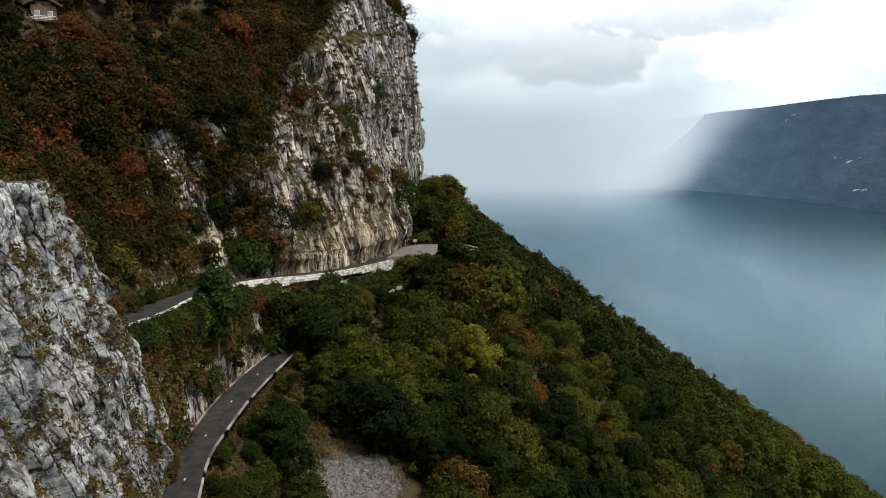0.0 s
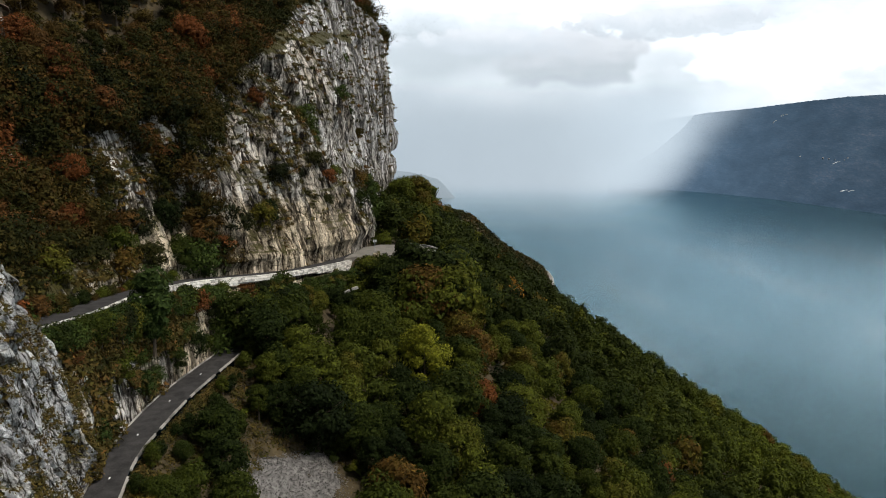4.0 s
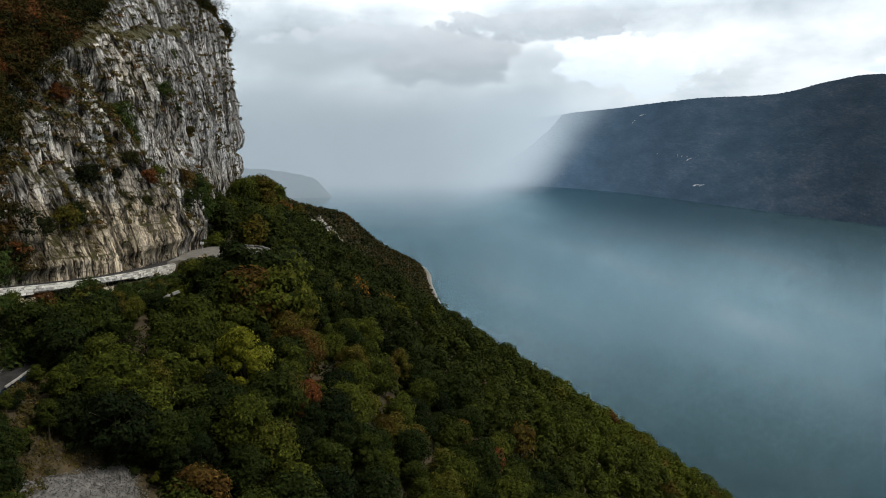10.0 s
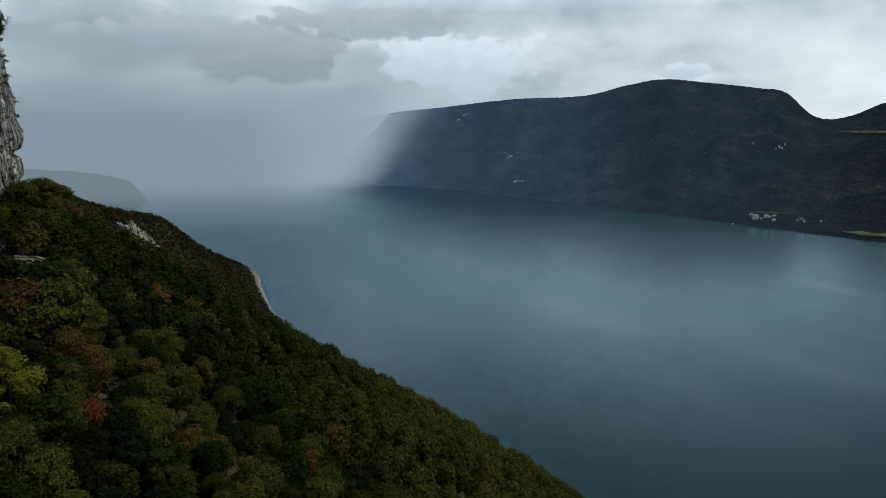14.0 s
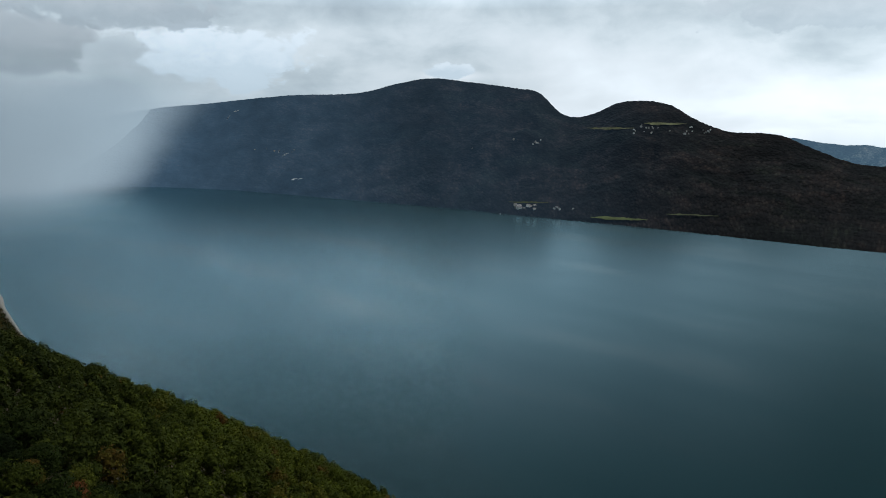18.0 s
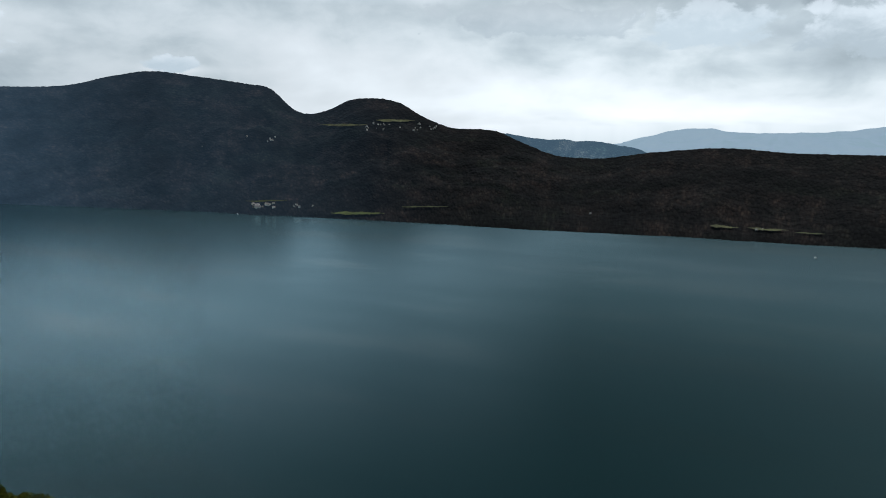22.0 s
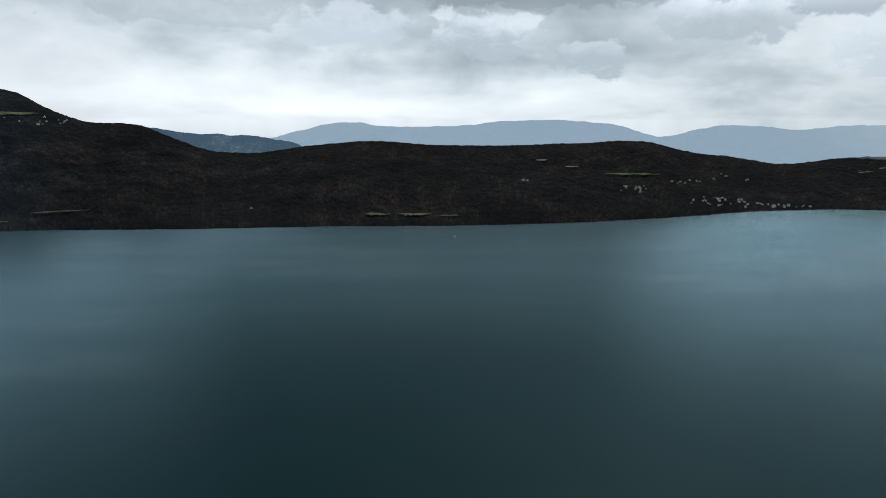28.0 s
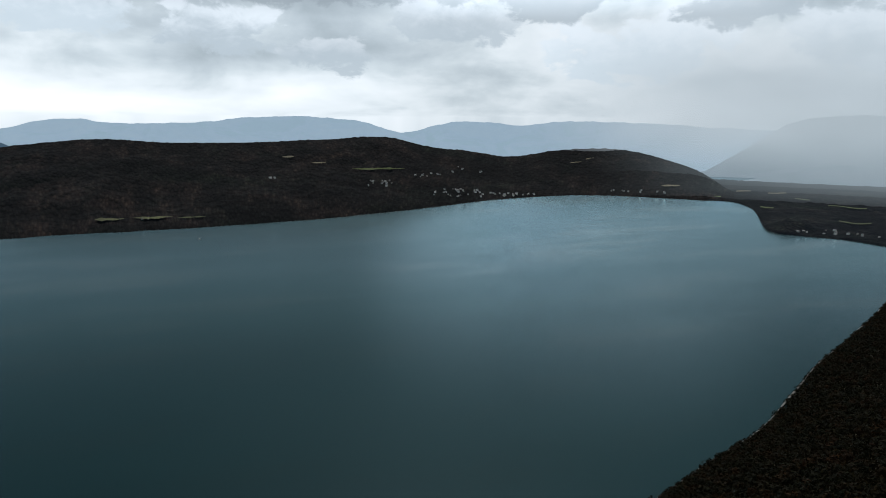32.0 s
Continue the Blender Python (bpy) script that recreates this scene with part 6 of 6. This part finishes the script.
def make_scree():
    ys = np.arange(50, 81.0, 0.4)
    s = np.linspace(0, 1, 44)
    y = np.broadcast_to(ys[:, None], (len(ys), len(s)))
    half = 8.6 * np.clip((81 - y) / 9, 0.12, 1) ** 0.7 + 0.8 * vnoise(xyz(y, 0 * y), 0.3, 3, 3)
    x = -7.6 - 0.02 * (y - 70) + (2 * s[None, :] - 1) * half
    z = ground_z(x, y) + 0.75 * np.sin(np.pi * s[None, :]) ** 0.7 + 0.12 * vnoise(xyz(x, y), 1.2, 9, 4)
    ob = mesh_object("scree", np.stack([x, y, z - 0.1], -1).reshape(-1, 3), grid_faces(*x.shape)[:, ::-1], SCREE, smooth=True)
    tagged(ob, "fan of pale grey gravel below the road", "scree", kind="structure")
    n = 9000
    i, j = rng.integers(0, x.shape[0], n), rng.integers(1, x.shape[1] - 1, n)
    c = np.stack([x[i, j], y[i, j], z[i, j]], -1) + rng.normal(size=(n, 3)) * np.array([0.15, 0.15, 0.02])
    r = rng.uniform(0.04, 0.13, n)[:, None, None]
    octa = np.array([(1, 0, 0), (0, 1, 0), (-1, 0, 0), (0, -1, 0), (0, 0, 0.8), (0, 0, -0.8)]) * 1.0
    v = c[:, None] + octa[None] * r * (0.7 + 0.6 * rng.random((n, 6, 1)))
    tri = np.array([(0, 1, 4), (1, 2, 4), (2, 3, 4), (3, 0, 4), (1, 0, 5), (2, 1, 5), (3, 2, 5), (0, 3, 5)])
    f = (tri[None] + 6 * np.arange(n)[:, None, None]).reshape(-1, 3)
    ob = mesh_object("gravel", v.reshape(-1, 3), f, SCREE)
    tagged(ob, "loose grey limestone gravel", "gravel", kind="stuff")


make_scree()

for x, y, s in ((-15.4, 67.5, 0.86), (-16.6, 71.5, 0.6), (-13.6, 64.0, 0.8), (-13.4, 82.6, 0.85), (-10.4, 84.5, 0.8), (-15.2, 86, 0.6), (-5.6, 82.6, 0.75), (-1.2, 79.6, 0.6), (1.6, 76.6, 0.7)):
    put_tree(GREEN_TREES[int(abs(x * 3)) % 6], USED, planted(x, y, float(ground_z(x, y)) - 0.3, s, 40 * x))
for k in range(26):   # low shrubs along the outer side of the lower road
    y = 58 + 1.75 * k + rng.uniform(-0.7, 0.7)
    x = float(LOW_OUT(y)) + rng.uniform(1.3, 3.6)
    put_tree(GREEN_TREES[k % 6], USED, planted(x, y, float(ground_z(x, y)) - 0.3, rng.uniform(0.16, 0.34), 57 * k))
for x, y, top in ((-7.4, 125.4, 329.6), (-5.2, 126.0, 330.2), (-3.4, 126.2, 330.0), (-1.4, 126.2, 330.6), (1.0, 126.0, 330.8), (-12.6, 110.5, 326), (-10.6, 113.5, 324.6), (-8.6, 114.0, 324), (-5.4, 119.6, 325.6), (-2.2, 121.6, 330.2), (1.4, 123.0, 334.4), (4.4, 123.4, 331.8), (7.2, 124.6, 332.0), (9.8, 127.5, 332.2), (-0.6, 124.2, 331.2), (3.0, 125.4, 331.0), (6.0, 126.0, 331.6), (10.4, 132, 331.4), (10.6, 137, 331.4), (10, 141.5, 332), (-2.6, 116, 327), (2.4, 117.6, 329), (-6.4, 123.4, 326), (-4.2, 125.6, 327), (5.0, 119.5, 330), (8.5, 121, 330)):
    g = float(ground_z(x, y)) - 0.5
    put_tree(GREEN_TREES[int(abs(x * 3 + y)) % 6], USED, planted(x, y, g, (top - g) / HEIGHTS[int(abs(x * 3 + y)) % 6], 40 * x))


# ---- the house above, on the mountainside ----
def make_chalet():
    root = new("chalet")
    tagged(root, "small pale chalet with a wooden balcony among the autumn trees", "house")
    def box(name, c, s, mat, parent=None, label=""):
        bm = bmesh.new()
        bmesh.ops.create_cube(bm, size=1.0)
        for v in bm.verts:
            v.co = Vector((v.co.x * s[0] + c[0], v.co.y * s[1] + c[1], v.co.z * s[2] + c[2]))
        bmesh.ops.bevel(bm, geom=bm.edges[:], offset=0.03, segments=1, affect="EDGES")
        return part(name, bm, mat, parent or root, label)
    box("base", (0, 0, -0.4), (6, 5, 3.4), WOOD)
    box("wall", (0, 0, 3.0), (5.9, 4.9, 3.4), WOOD)
    for k in (-1, 1):
        bm = bmesh.new()
        bmesh.ops.create_cube(bm, size=1.0)
        for v in bm.verts:
            v.co = Vector((v.co.x * 7.6, k * (1.6 + v.co.y * 4.2), 5.6 - 0.5 * (1.6 + v.co.y * 4.2) + v.co.z * 0.25 + 0.9))
        bmesh.ops.recalc_face_normals(bm, faces=bm.faces)
        part("roof", bm, ROOF, root)
    box("gable", (0, 0, 5.0), (5.8, 3.0, 1.0), WOOD)
    balcony = box("balcony", (3.6, -0.6, 1.3), (1.6, 6.4, 0.18), WOOD)
    for z in (1.7, 2.0, 2.3):
        box("rail", (4.3, -0.6, z), (0.09, 6.4, 0.16), PAINT, balcony, "white-painted rail")
    for k in range(8):
        box("post", (4.3, -3.7 + k * 0.88, 1.85), (0.1, 0.1, 1.0), WOOD, balcony)
    for k in (-1.2, 1.2):
        window = box("window", (3.0, k, 3.0), (0.1, 1.0, 1.2), PAINT)
        box("pane", (3.06, k, 3.0), (0.04, 0.8, 1.0), METAL, window)
    root.matrix_world = pose(-53.9, 98.4, 366.1, 0, 0, -61) @ Matrix.Scale(0.62, 4)


make_chalet()


# ---- houses, fields and boats of the far shore ----
def on_far_hill(az, el):
    """The place on the far hills that shows at this azimuth and elevation from the walk's middle."""
    s = np.linspace(0.01, 1, 400)
    z, r = far_z(np.full(400, az), s)
    e = np.degrees(np.arctan2(z + 4 - EYE, r))
    k = int(np.argmin(np.abs(e - el)))
    x, y = polar(az, r[k])
    return float(x) + 14, float(y) - 5, float(z[k]), s[k]


def house_proto(w, d, h, roof_mat, wall_mat, label):
    root = new("house")
    tagged(root, label, "house", "houses on the far shore")
    bm = bmesh.new()
    bmesh.ops.create_cube(bm, size=1.0)
    for v in bm.verts:
        v.co = Vector((v.co.x * w, v.co.y * d, (v.co.z + 0.5) * h * 1.6 - h * 0.6))
    part("wall", bm, wall_mat, root)
    bm = bmesh.new()
    a = [bm.verts.new(p) for p in ((-w * 0.56, -d * 0.6, h - 0.2), (w * 0.56, -d * 0.6, h - 0.2), (w * 0.56, d * 0.6, h - 0.2), (-w * 0.56, d * 0.6, h - 0.2), (-w * 0.56, 0, h + d * 0.4), (w * 0.56, 0, h + d * 0.4))]
    for f in ((0, 1, 5, 4), (2, 3, 4, 5), (0, 4, 3), (1, 2, 5), (3, 2, 1, 0)):
        bm.faces.new([a[i] for i in f])
    part("roof", bm, roof_mat, root)
    for k in range(2):
        bm = bmesh.new()
        bmesh.ops.create_cube(bm, size=1.0)
        for v in bm.verts:
            v.co = Vector((v.co.x * 1.1 - w * 0.25 + k * w * 0.5, v.co.y * 0.12 - d / 2, v.co.z * 1.4 + h * 0.55))
        part("window", bm, METAL, root)
    return root


HOUSES = [house_proto(11, 9, 7, FAR_ROOF, PLASTER, "pale plastered house with a brown pitched roof on the far shore"),
          house_proto(15, 9, 6, GREY_ROOF, PLASTER, "long pale house with a grey roof on the far shore"),
          house_proto(9, 8, 6, FAR_ROOF, STONE, "small stone house with a brown roof on the far shore")]
hr = np.random.default_rng(23)
VILLAGES = ((48.0, 50.2, -6.6, -6.15, 11), (50.4, 53.6, -6.45, -6.2, 5), (57.0, 63.0, -0.35, 0.35, 26), (44.4, 45.4, -1.85, -1.6, 4), (47.8, 50.2, -1.2, -0.7, 9), (29.2, 31.0, -2.0, -1.7, 5), (27.4, 29.4, -1.8, -1.5, 5),
            (75.3, 75.7, -6.95, -6.85, 1), (87.9, 88.5, -7.7, -7.6, 2), (105.0, 107.6, -5.6, -5.1, 15), (109.0, 111.2, -4.8, -4.5, 9), (110.5, 115.0, -6.5, -5.7, 26), (115.0, 119.4, -6.35, -6.05, 20), (97.2, 98.0, -4.9, -4.5, 3), (124.5, 129.5, -5.75, -5.6, 9), (112.0, 114.5, -4.5, -4.0, 6))
for a0, a1, e0, e1, count in VILLAGES:
    for _ in range(count):
        x, y, z, s = on_far_hill(hr.uniform(a0, a1), hr.uniform(e0, e1))
        put_tree(HOUSES[hr.integers(3)], USED, planted(x, y, z + 5, hr.uniform(0.45, 0.8) * (2.1 if a0 < 49 and e0 < -6.2 else 1.0), hr.uniform(0, 180)))
for k in range(16):
    x, y = polar(hr.uniform(138.4, 143.6), hr.uniform(2425, 2520))
    put_tree(HOUSES[hr.integers(3)], USED, planted(x, y, 7, hr.uniform(0.4, 0.7), hr.uniform(0, 180)))
for a0, r0 in ((141.3, 1500), (141.5, 1490)):
    x, y = polar(a0, r0)
    x -= 60
    put_tree(HOUSES[1], USED, planted(x, y, float(ground_z(x, y)) + 4, 0.8, 30))


def field(az0, az1, el0, el1, mat, label, rise=9.0):
    """A few small irregular plots, lying on the far hillside."""
    gen = np.random.default_rng(int(az0 * 10))
    vs, fs = [], []
    for k in range(max(2, int((az1 - az0) * 2.2))):
        az, el = gen.uniform(az0, az1), gen.uniform(el0, el1)
        s0 = on_far_hill(float(az), float(el))[3]
        wide, deep = gen.uniform(0.12, 0.4), gen.uniform(0.004, 0.012)
        if mat is SCAR:
            wide, deep = wide * 0.4, deep * 2.2
        a, q = np.meshgrid(np.linspace(-1, 1, 9), np.linspace(-1, 1, 5), indexing="ij")
        q2 = q * (0.55 + 0.45 * vnoise(xyz(a * 2, 0 * a, k + az0 + 0 * a), 1.0, 5, 2)) * (1 - 0.6 * np.abs(a) ** 3)
        aa = az + wide * a * (1 + 0.3 * q) + 0.1 * q
        z, r = far_z(aa, np.clip(s0 + deep * (q2 + 0.3 * a), 0.005, 0.99))
        x, y = polar(aa, r - 8)
        fs.append(grid_faces(9, 5)[:, ::-1] + 45 * k)
        vs.append(np.stack([x, y, z + rise], -1).reshape(-1, 3))
    ob = mesh_object("field", np.concatenate(vs), np.concatenate(fs), mat, smooth=True)
    tagged(ob, label, "field", kind="structure")


def strip(az0, az1, el0, el1, mat, label, rise=6.5):
    """A long field that follows the far hillside, with an uneven edge."""
    az = np.linspace(az0, az1, 26)
    v = []
    for k, a in enumerate(az):
        t = k / 25
        w = max(0.08, 0.38 + 0.5 * float(vnoise(xyz(a * 1.6, 3.0, az0), 1.0, 9, 4, 0.6))) * min(1, 4 * t + 0.1, 3 * (1 - t) + 0.1)
        mid = 0.5 * (el0 + el1) + 0.25 * (el1 - el0) * float(vnoise(xyz(a * 0.8, 7.0, az1), 1.0, 5, 3, 0.6))
        s0, s1 = on_far_hill(float(a), mid - w * (el1 - el0) / 2)[3], on_far_hill(float(a), mid + w * (el1 - el0) / 2)[3]
        sv = np.linspace(s0, max(s1, s0 + 0.003), 5)
        z, r = far_z(np.full(5, a), sv)
        x, y = polar(np.full(5, a), r - 8)
        v.append(np.stack([x, y, z + rise], -1))
    v = np.array(v)
    ob = mesh_object("field", v.reshape(-1, 3), grid_faces(26, 5)[:, ::-1], mat, smooth=True)
    tagged(ob, label, "field", kind="structure")


for az0, az1, el0, el1, mat, label in ((53.8, 57.6, -0.12, 0.3, PALE_MEADOW, "yellow-green meadow on the saddle of the far hills"), (58.3, 61.4, 0.25, 0.6, PALE_MEADOW, "pale meadow above the hill village"), (54.6, 59.0, -7.2, -6.75, MEADOW, "green lakeside field on the far shore"), (60.4, 64.2, -6.6, -6.4, VINES, "dull green vineyard strip on the far shore"),
                                       (84.8, 86.8, -7.75, -7.3, PALE_MEADOW, "yellow-green clearing beside the lakeside farm"), (87.4, 90.2, -7.7, -7.35, PALE_MEADOW, "mown meadow round the lakeside farm"), (90.6, 92.6, -7.75, -7.5, VINES, "olive orchard by the lake"), (104.0, 108.2, -4.3, -3.9, MEADOW, "pale field above the south village"), (98.5, 99.4, -3.25, -2.95, STUBBLE, "pale clearing near the crest of the far hill"),
                                       (100.8, 101.9, -3.7, -3.5, STUBBLE, "narrow pale field near the crest"), (128.6, 130.0, -5.3, -5.0, STUBBLE, "pale quarry clearing above the bay"), (48.0, 51.2, -5.95, -5.7, VINES, "dull green vineyard behind the lakeside village")):
    strip(az0, az1, el0, el1, mat, label)
for az0, az1, el0, el1, mat, label in ((121.5, 123.5, -3.6, -3.2, STUBBLE, "pale clearing on the far hill"), (30.5, 31.2, -4.2, -3.9, SCAR, "pale rock scar above the far shore"), (25.6, 26.6, 0.6, 1.3, SCAR, "pale rock scar under the crest of the far hill"), (29.6, 30.2, -2.1, -2.0, SCAR, "pale quarry clearing on the far hill")):
    field(az0, az1, el0, el1, mat, label)
for a0, a1, r0, r1, mat in ((131.6, 133.0, 3360, 3400, MEADOW), (135.8, 136.7, 3040, 3080, MEADOW), (136.2, 137.4, 3640, 3680, STUBBLE), (141.0, 143.0, 2720, 2750, VINES), (140.2, 142.6, 3190, 3215, MEADOW), (138.0, 139.0, 3400, 3440, VINES), (134.0, 135.0, 3650, 3700, STUBBLE)):
    az, rr = np.meshgrid(np.linspace(a0, a1, 20), np.linspace(r0, r1, 6), indexing="ij")
    x, y = polar(az, rr + 25 * np.sin(az * 2.2))
    ob = mesh_object("field", np.stack([x, y, np.full(x.shape, 11.0)], -1).reshape(-1, 3), grid_faces(*x.shape)[:, ::-1], mat, smooth=True)
    tagged(ob, "flat farmland at the lake's end", "field", kind="structure")


def make_boat():
    root = new("motor_boat")
    tagged(root, "small white motor boat lying on the lake", "boat", "boats on the lake")
    bm = bmesh.new()
    bmesh.ops.create_cube(bm, size=1.0)
    bmesh.ops.subdivide_edges(bm, edges=bm.edges[:], cuts=3, use_grid_fill=True)
    for v in bm.verts:
        t = v.co.x + 0.5
        w = 1.5 * (1 - 0.9 * t**3)
        v.co = Vector((v.co.x * 8, v.co.y * 2 * w * (0.75 + 0.5 * (v.co.z + 0.5)), v.co.z * 1.4 + 0.4 + 0.4 * t**2))
    part("hull", bm, PAINT, root)
    bm = bmesh.new()
    bmesh.ops.create_cube(bm, size=1.0)
    for v in bm.verts:
        v.co = Vector((v.co.x * 2.8 * (1 - 0.25 * (v.co.z + 0.5)) - 0.4, v.co.y * 1.9, v.co.z * 1.2 + 1.7))
    bmesh.ops.bevel(bm, geom=bm.edges[:], offset=0.12, segments=2, affect="EDGES")
    part("cabin", bm, PAINT, root)
    return root


boat = make_boat()
boat.matrix_world = planted(2150, -80, 0.2, 1.3, 20)
for x, y, s, r in ((2180, 2010, 1.4, 60), (2430, -2260, 1.3, 140)):
    copy_thing(boat, pose(x, y, 0.2, 0, 0, r)).matrix_basis = planted(x, y, 0.2, s, r)


# ---- the shore road under the cape ----
def make_shore_road():
    ys = np.arange(1180, 1830, 12.0)
    v = []
    for y in ys:
        x = float(SHORE(y))
        v.append([(x - 11, y, 6.5), (x - 5, y, 6.5), (x - 4, y, 7.3), (x - 3, y, 7.3), (x + 4, y, -2.0)])
    v = np.array(v)
    ob = mesh_object("road_shore", v.reshape(-1, 3), grid_faces(*v.shape[:2])[:, ::-1], DARK_STONE)
    tagged(ob, "pale lakeside road on its embankment under the cape", "road", kind="structure")


make_shore_road()


def make_beach():
    """A narrow strip of pale gravel between the southern woods and the water."""
    ys = np.arange(-1330, -380, 14.0)
    wide = 0.2 + 2.4 * vnoise(xyz(ys, 0 * ys), 0.012, 31, 4)
    t = np.linspace(0, 1, 4)
    x = SHORE(ys)[:, None] - 3 + (wide[:, None] + 3) * t[None, :]
    z = 1.6 - 1.7 * t[None, :] ** 1.5 + 0 * x
    ob = mesh_object("beach", np.stack([x, np.broadcast_to(ys[:, None], x.shape), z], -1).reshape(-1, 3), grid_faces(*x.shape)[:, ::-1], SCREE, smooth=True)
    tagged(ob, "narrow pale gravel shore below the southern woods", "shore", kind="structure")


make_beach()


def make_cape_cliff():
    """A band of bare rock across the cape's wooded flank."""
    t, h = np.meshgrid(np.linspace(0, 1, 60), np.linspace(0, 1, 16), indexing="ij")
    x, y = 2 + 62 * t, 900 + 88 * t
    z = ground_z(x, y) + 2 - 10 * t + (22 * np.sin(np.pi * np.clip(t, 0, 1)) ** 0.6 * (0.7 + 0.5 * vnoise(xyz(t * 9, 0 * t), 1.0, 3, 3)) + 2) * h
    push = 9 + 4 * vnoise(xyz(x, y, z * 0.3), 0.15, 8, 4) - 6 * h
    ob = mesh_object("cape_cliff", np.stack([x + 0.5 * push, y - 0.9 * push, z], -1).reshape(-1, 3), grid_faces(*t.shape)[:, ::-1], ROCK, smooth=True)
    tagged(ob, "band of grey rock across the wooded cape", "cliff", kind="structure")


make_cape_cliff()


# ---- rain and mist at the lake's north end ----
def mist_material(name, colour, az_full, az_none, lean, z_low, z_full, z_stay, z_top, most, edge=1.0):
    """Drifting rain, its daylight painted as emission: thick at one end, thinning with the bearing and with height.
    lean: degrees of bearing for a rise of 600 m.
    """
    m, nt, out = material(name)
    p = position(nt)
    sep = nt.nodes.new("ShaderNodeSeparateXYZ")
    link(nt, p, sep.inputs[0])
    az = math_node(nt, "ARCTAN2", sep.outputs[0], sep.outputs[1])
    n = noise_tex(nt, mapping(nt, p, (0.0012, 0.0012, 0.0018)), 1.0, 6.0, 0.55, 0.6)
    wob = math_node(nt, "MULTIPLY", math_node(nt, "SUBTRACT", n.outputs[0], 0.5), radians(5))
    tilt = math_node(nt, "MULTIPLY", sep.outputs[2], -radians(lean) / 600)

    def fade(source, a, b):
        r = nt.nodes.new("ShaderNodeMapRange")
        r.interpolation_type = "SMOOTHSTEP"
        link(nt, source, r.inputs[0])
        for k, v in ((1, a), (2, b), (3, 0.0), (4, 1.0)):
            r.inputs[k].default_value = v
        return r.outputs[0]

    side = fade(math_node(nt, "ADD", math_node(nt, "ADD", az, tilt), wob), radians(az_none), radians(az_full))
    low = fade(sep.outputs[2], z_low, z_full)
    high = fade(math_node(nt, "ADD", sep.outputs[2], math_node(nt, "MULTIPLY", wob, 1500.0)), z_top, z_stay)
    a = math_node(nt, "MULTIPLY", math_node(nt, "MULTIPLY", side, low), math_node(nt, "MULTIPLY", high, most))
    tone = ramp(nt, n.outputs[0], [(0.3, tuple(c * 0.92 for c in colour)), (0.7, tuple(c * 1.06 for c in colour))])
    # the painted glow is darkest in the north and brightest at the rain's eastern edge
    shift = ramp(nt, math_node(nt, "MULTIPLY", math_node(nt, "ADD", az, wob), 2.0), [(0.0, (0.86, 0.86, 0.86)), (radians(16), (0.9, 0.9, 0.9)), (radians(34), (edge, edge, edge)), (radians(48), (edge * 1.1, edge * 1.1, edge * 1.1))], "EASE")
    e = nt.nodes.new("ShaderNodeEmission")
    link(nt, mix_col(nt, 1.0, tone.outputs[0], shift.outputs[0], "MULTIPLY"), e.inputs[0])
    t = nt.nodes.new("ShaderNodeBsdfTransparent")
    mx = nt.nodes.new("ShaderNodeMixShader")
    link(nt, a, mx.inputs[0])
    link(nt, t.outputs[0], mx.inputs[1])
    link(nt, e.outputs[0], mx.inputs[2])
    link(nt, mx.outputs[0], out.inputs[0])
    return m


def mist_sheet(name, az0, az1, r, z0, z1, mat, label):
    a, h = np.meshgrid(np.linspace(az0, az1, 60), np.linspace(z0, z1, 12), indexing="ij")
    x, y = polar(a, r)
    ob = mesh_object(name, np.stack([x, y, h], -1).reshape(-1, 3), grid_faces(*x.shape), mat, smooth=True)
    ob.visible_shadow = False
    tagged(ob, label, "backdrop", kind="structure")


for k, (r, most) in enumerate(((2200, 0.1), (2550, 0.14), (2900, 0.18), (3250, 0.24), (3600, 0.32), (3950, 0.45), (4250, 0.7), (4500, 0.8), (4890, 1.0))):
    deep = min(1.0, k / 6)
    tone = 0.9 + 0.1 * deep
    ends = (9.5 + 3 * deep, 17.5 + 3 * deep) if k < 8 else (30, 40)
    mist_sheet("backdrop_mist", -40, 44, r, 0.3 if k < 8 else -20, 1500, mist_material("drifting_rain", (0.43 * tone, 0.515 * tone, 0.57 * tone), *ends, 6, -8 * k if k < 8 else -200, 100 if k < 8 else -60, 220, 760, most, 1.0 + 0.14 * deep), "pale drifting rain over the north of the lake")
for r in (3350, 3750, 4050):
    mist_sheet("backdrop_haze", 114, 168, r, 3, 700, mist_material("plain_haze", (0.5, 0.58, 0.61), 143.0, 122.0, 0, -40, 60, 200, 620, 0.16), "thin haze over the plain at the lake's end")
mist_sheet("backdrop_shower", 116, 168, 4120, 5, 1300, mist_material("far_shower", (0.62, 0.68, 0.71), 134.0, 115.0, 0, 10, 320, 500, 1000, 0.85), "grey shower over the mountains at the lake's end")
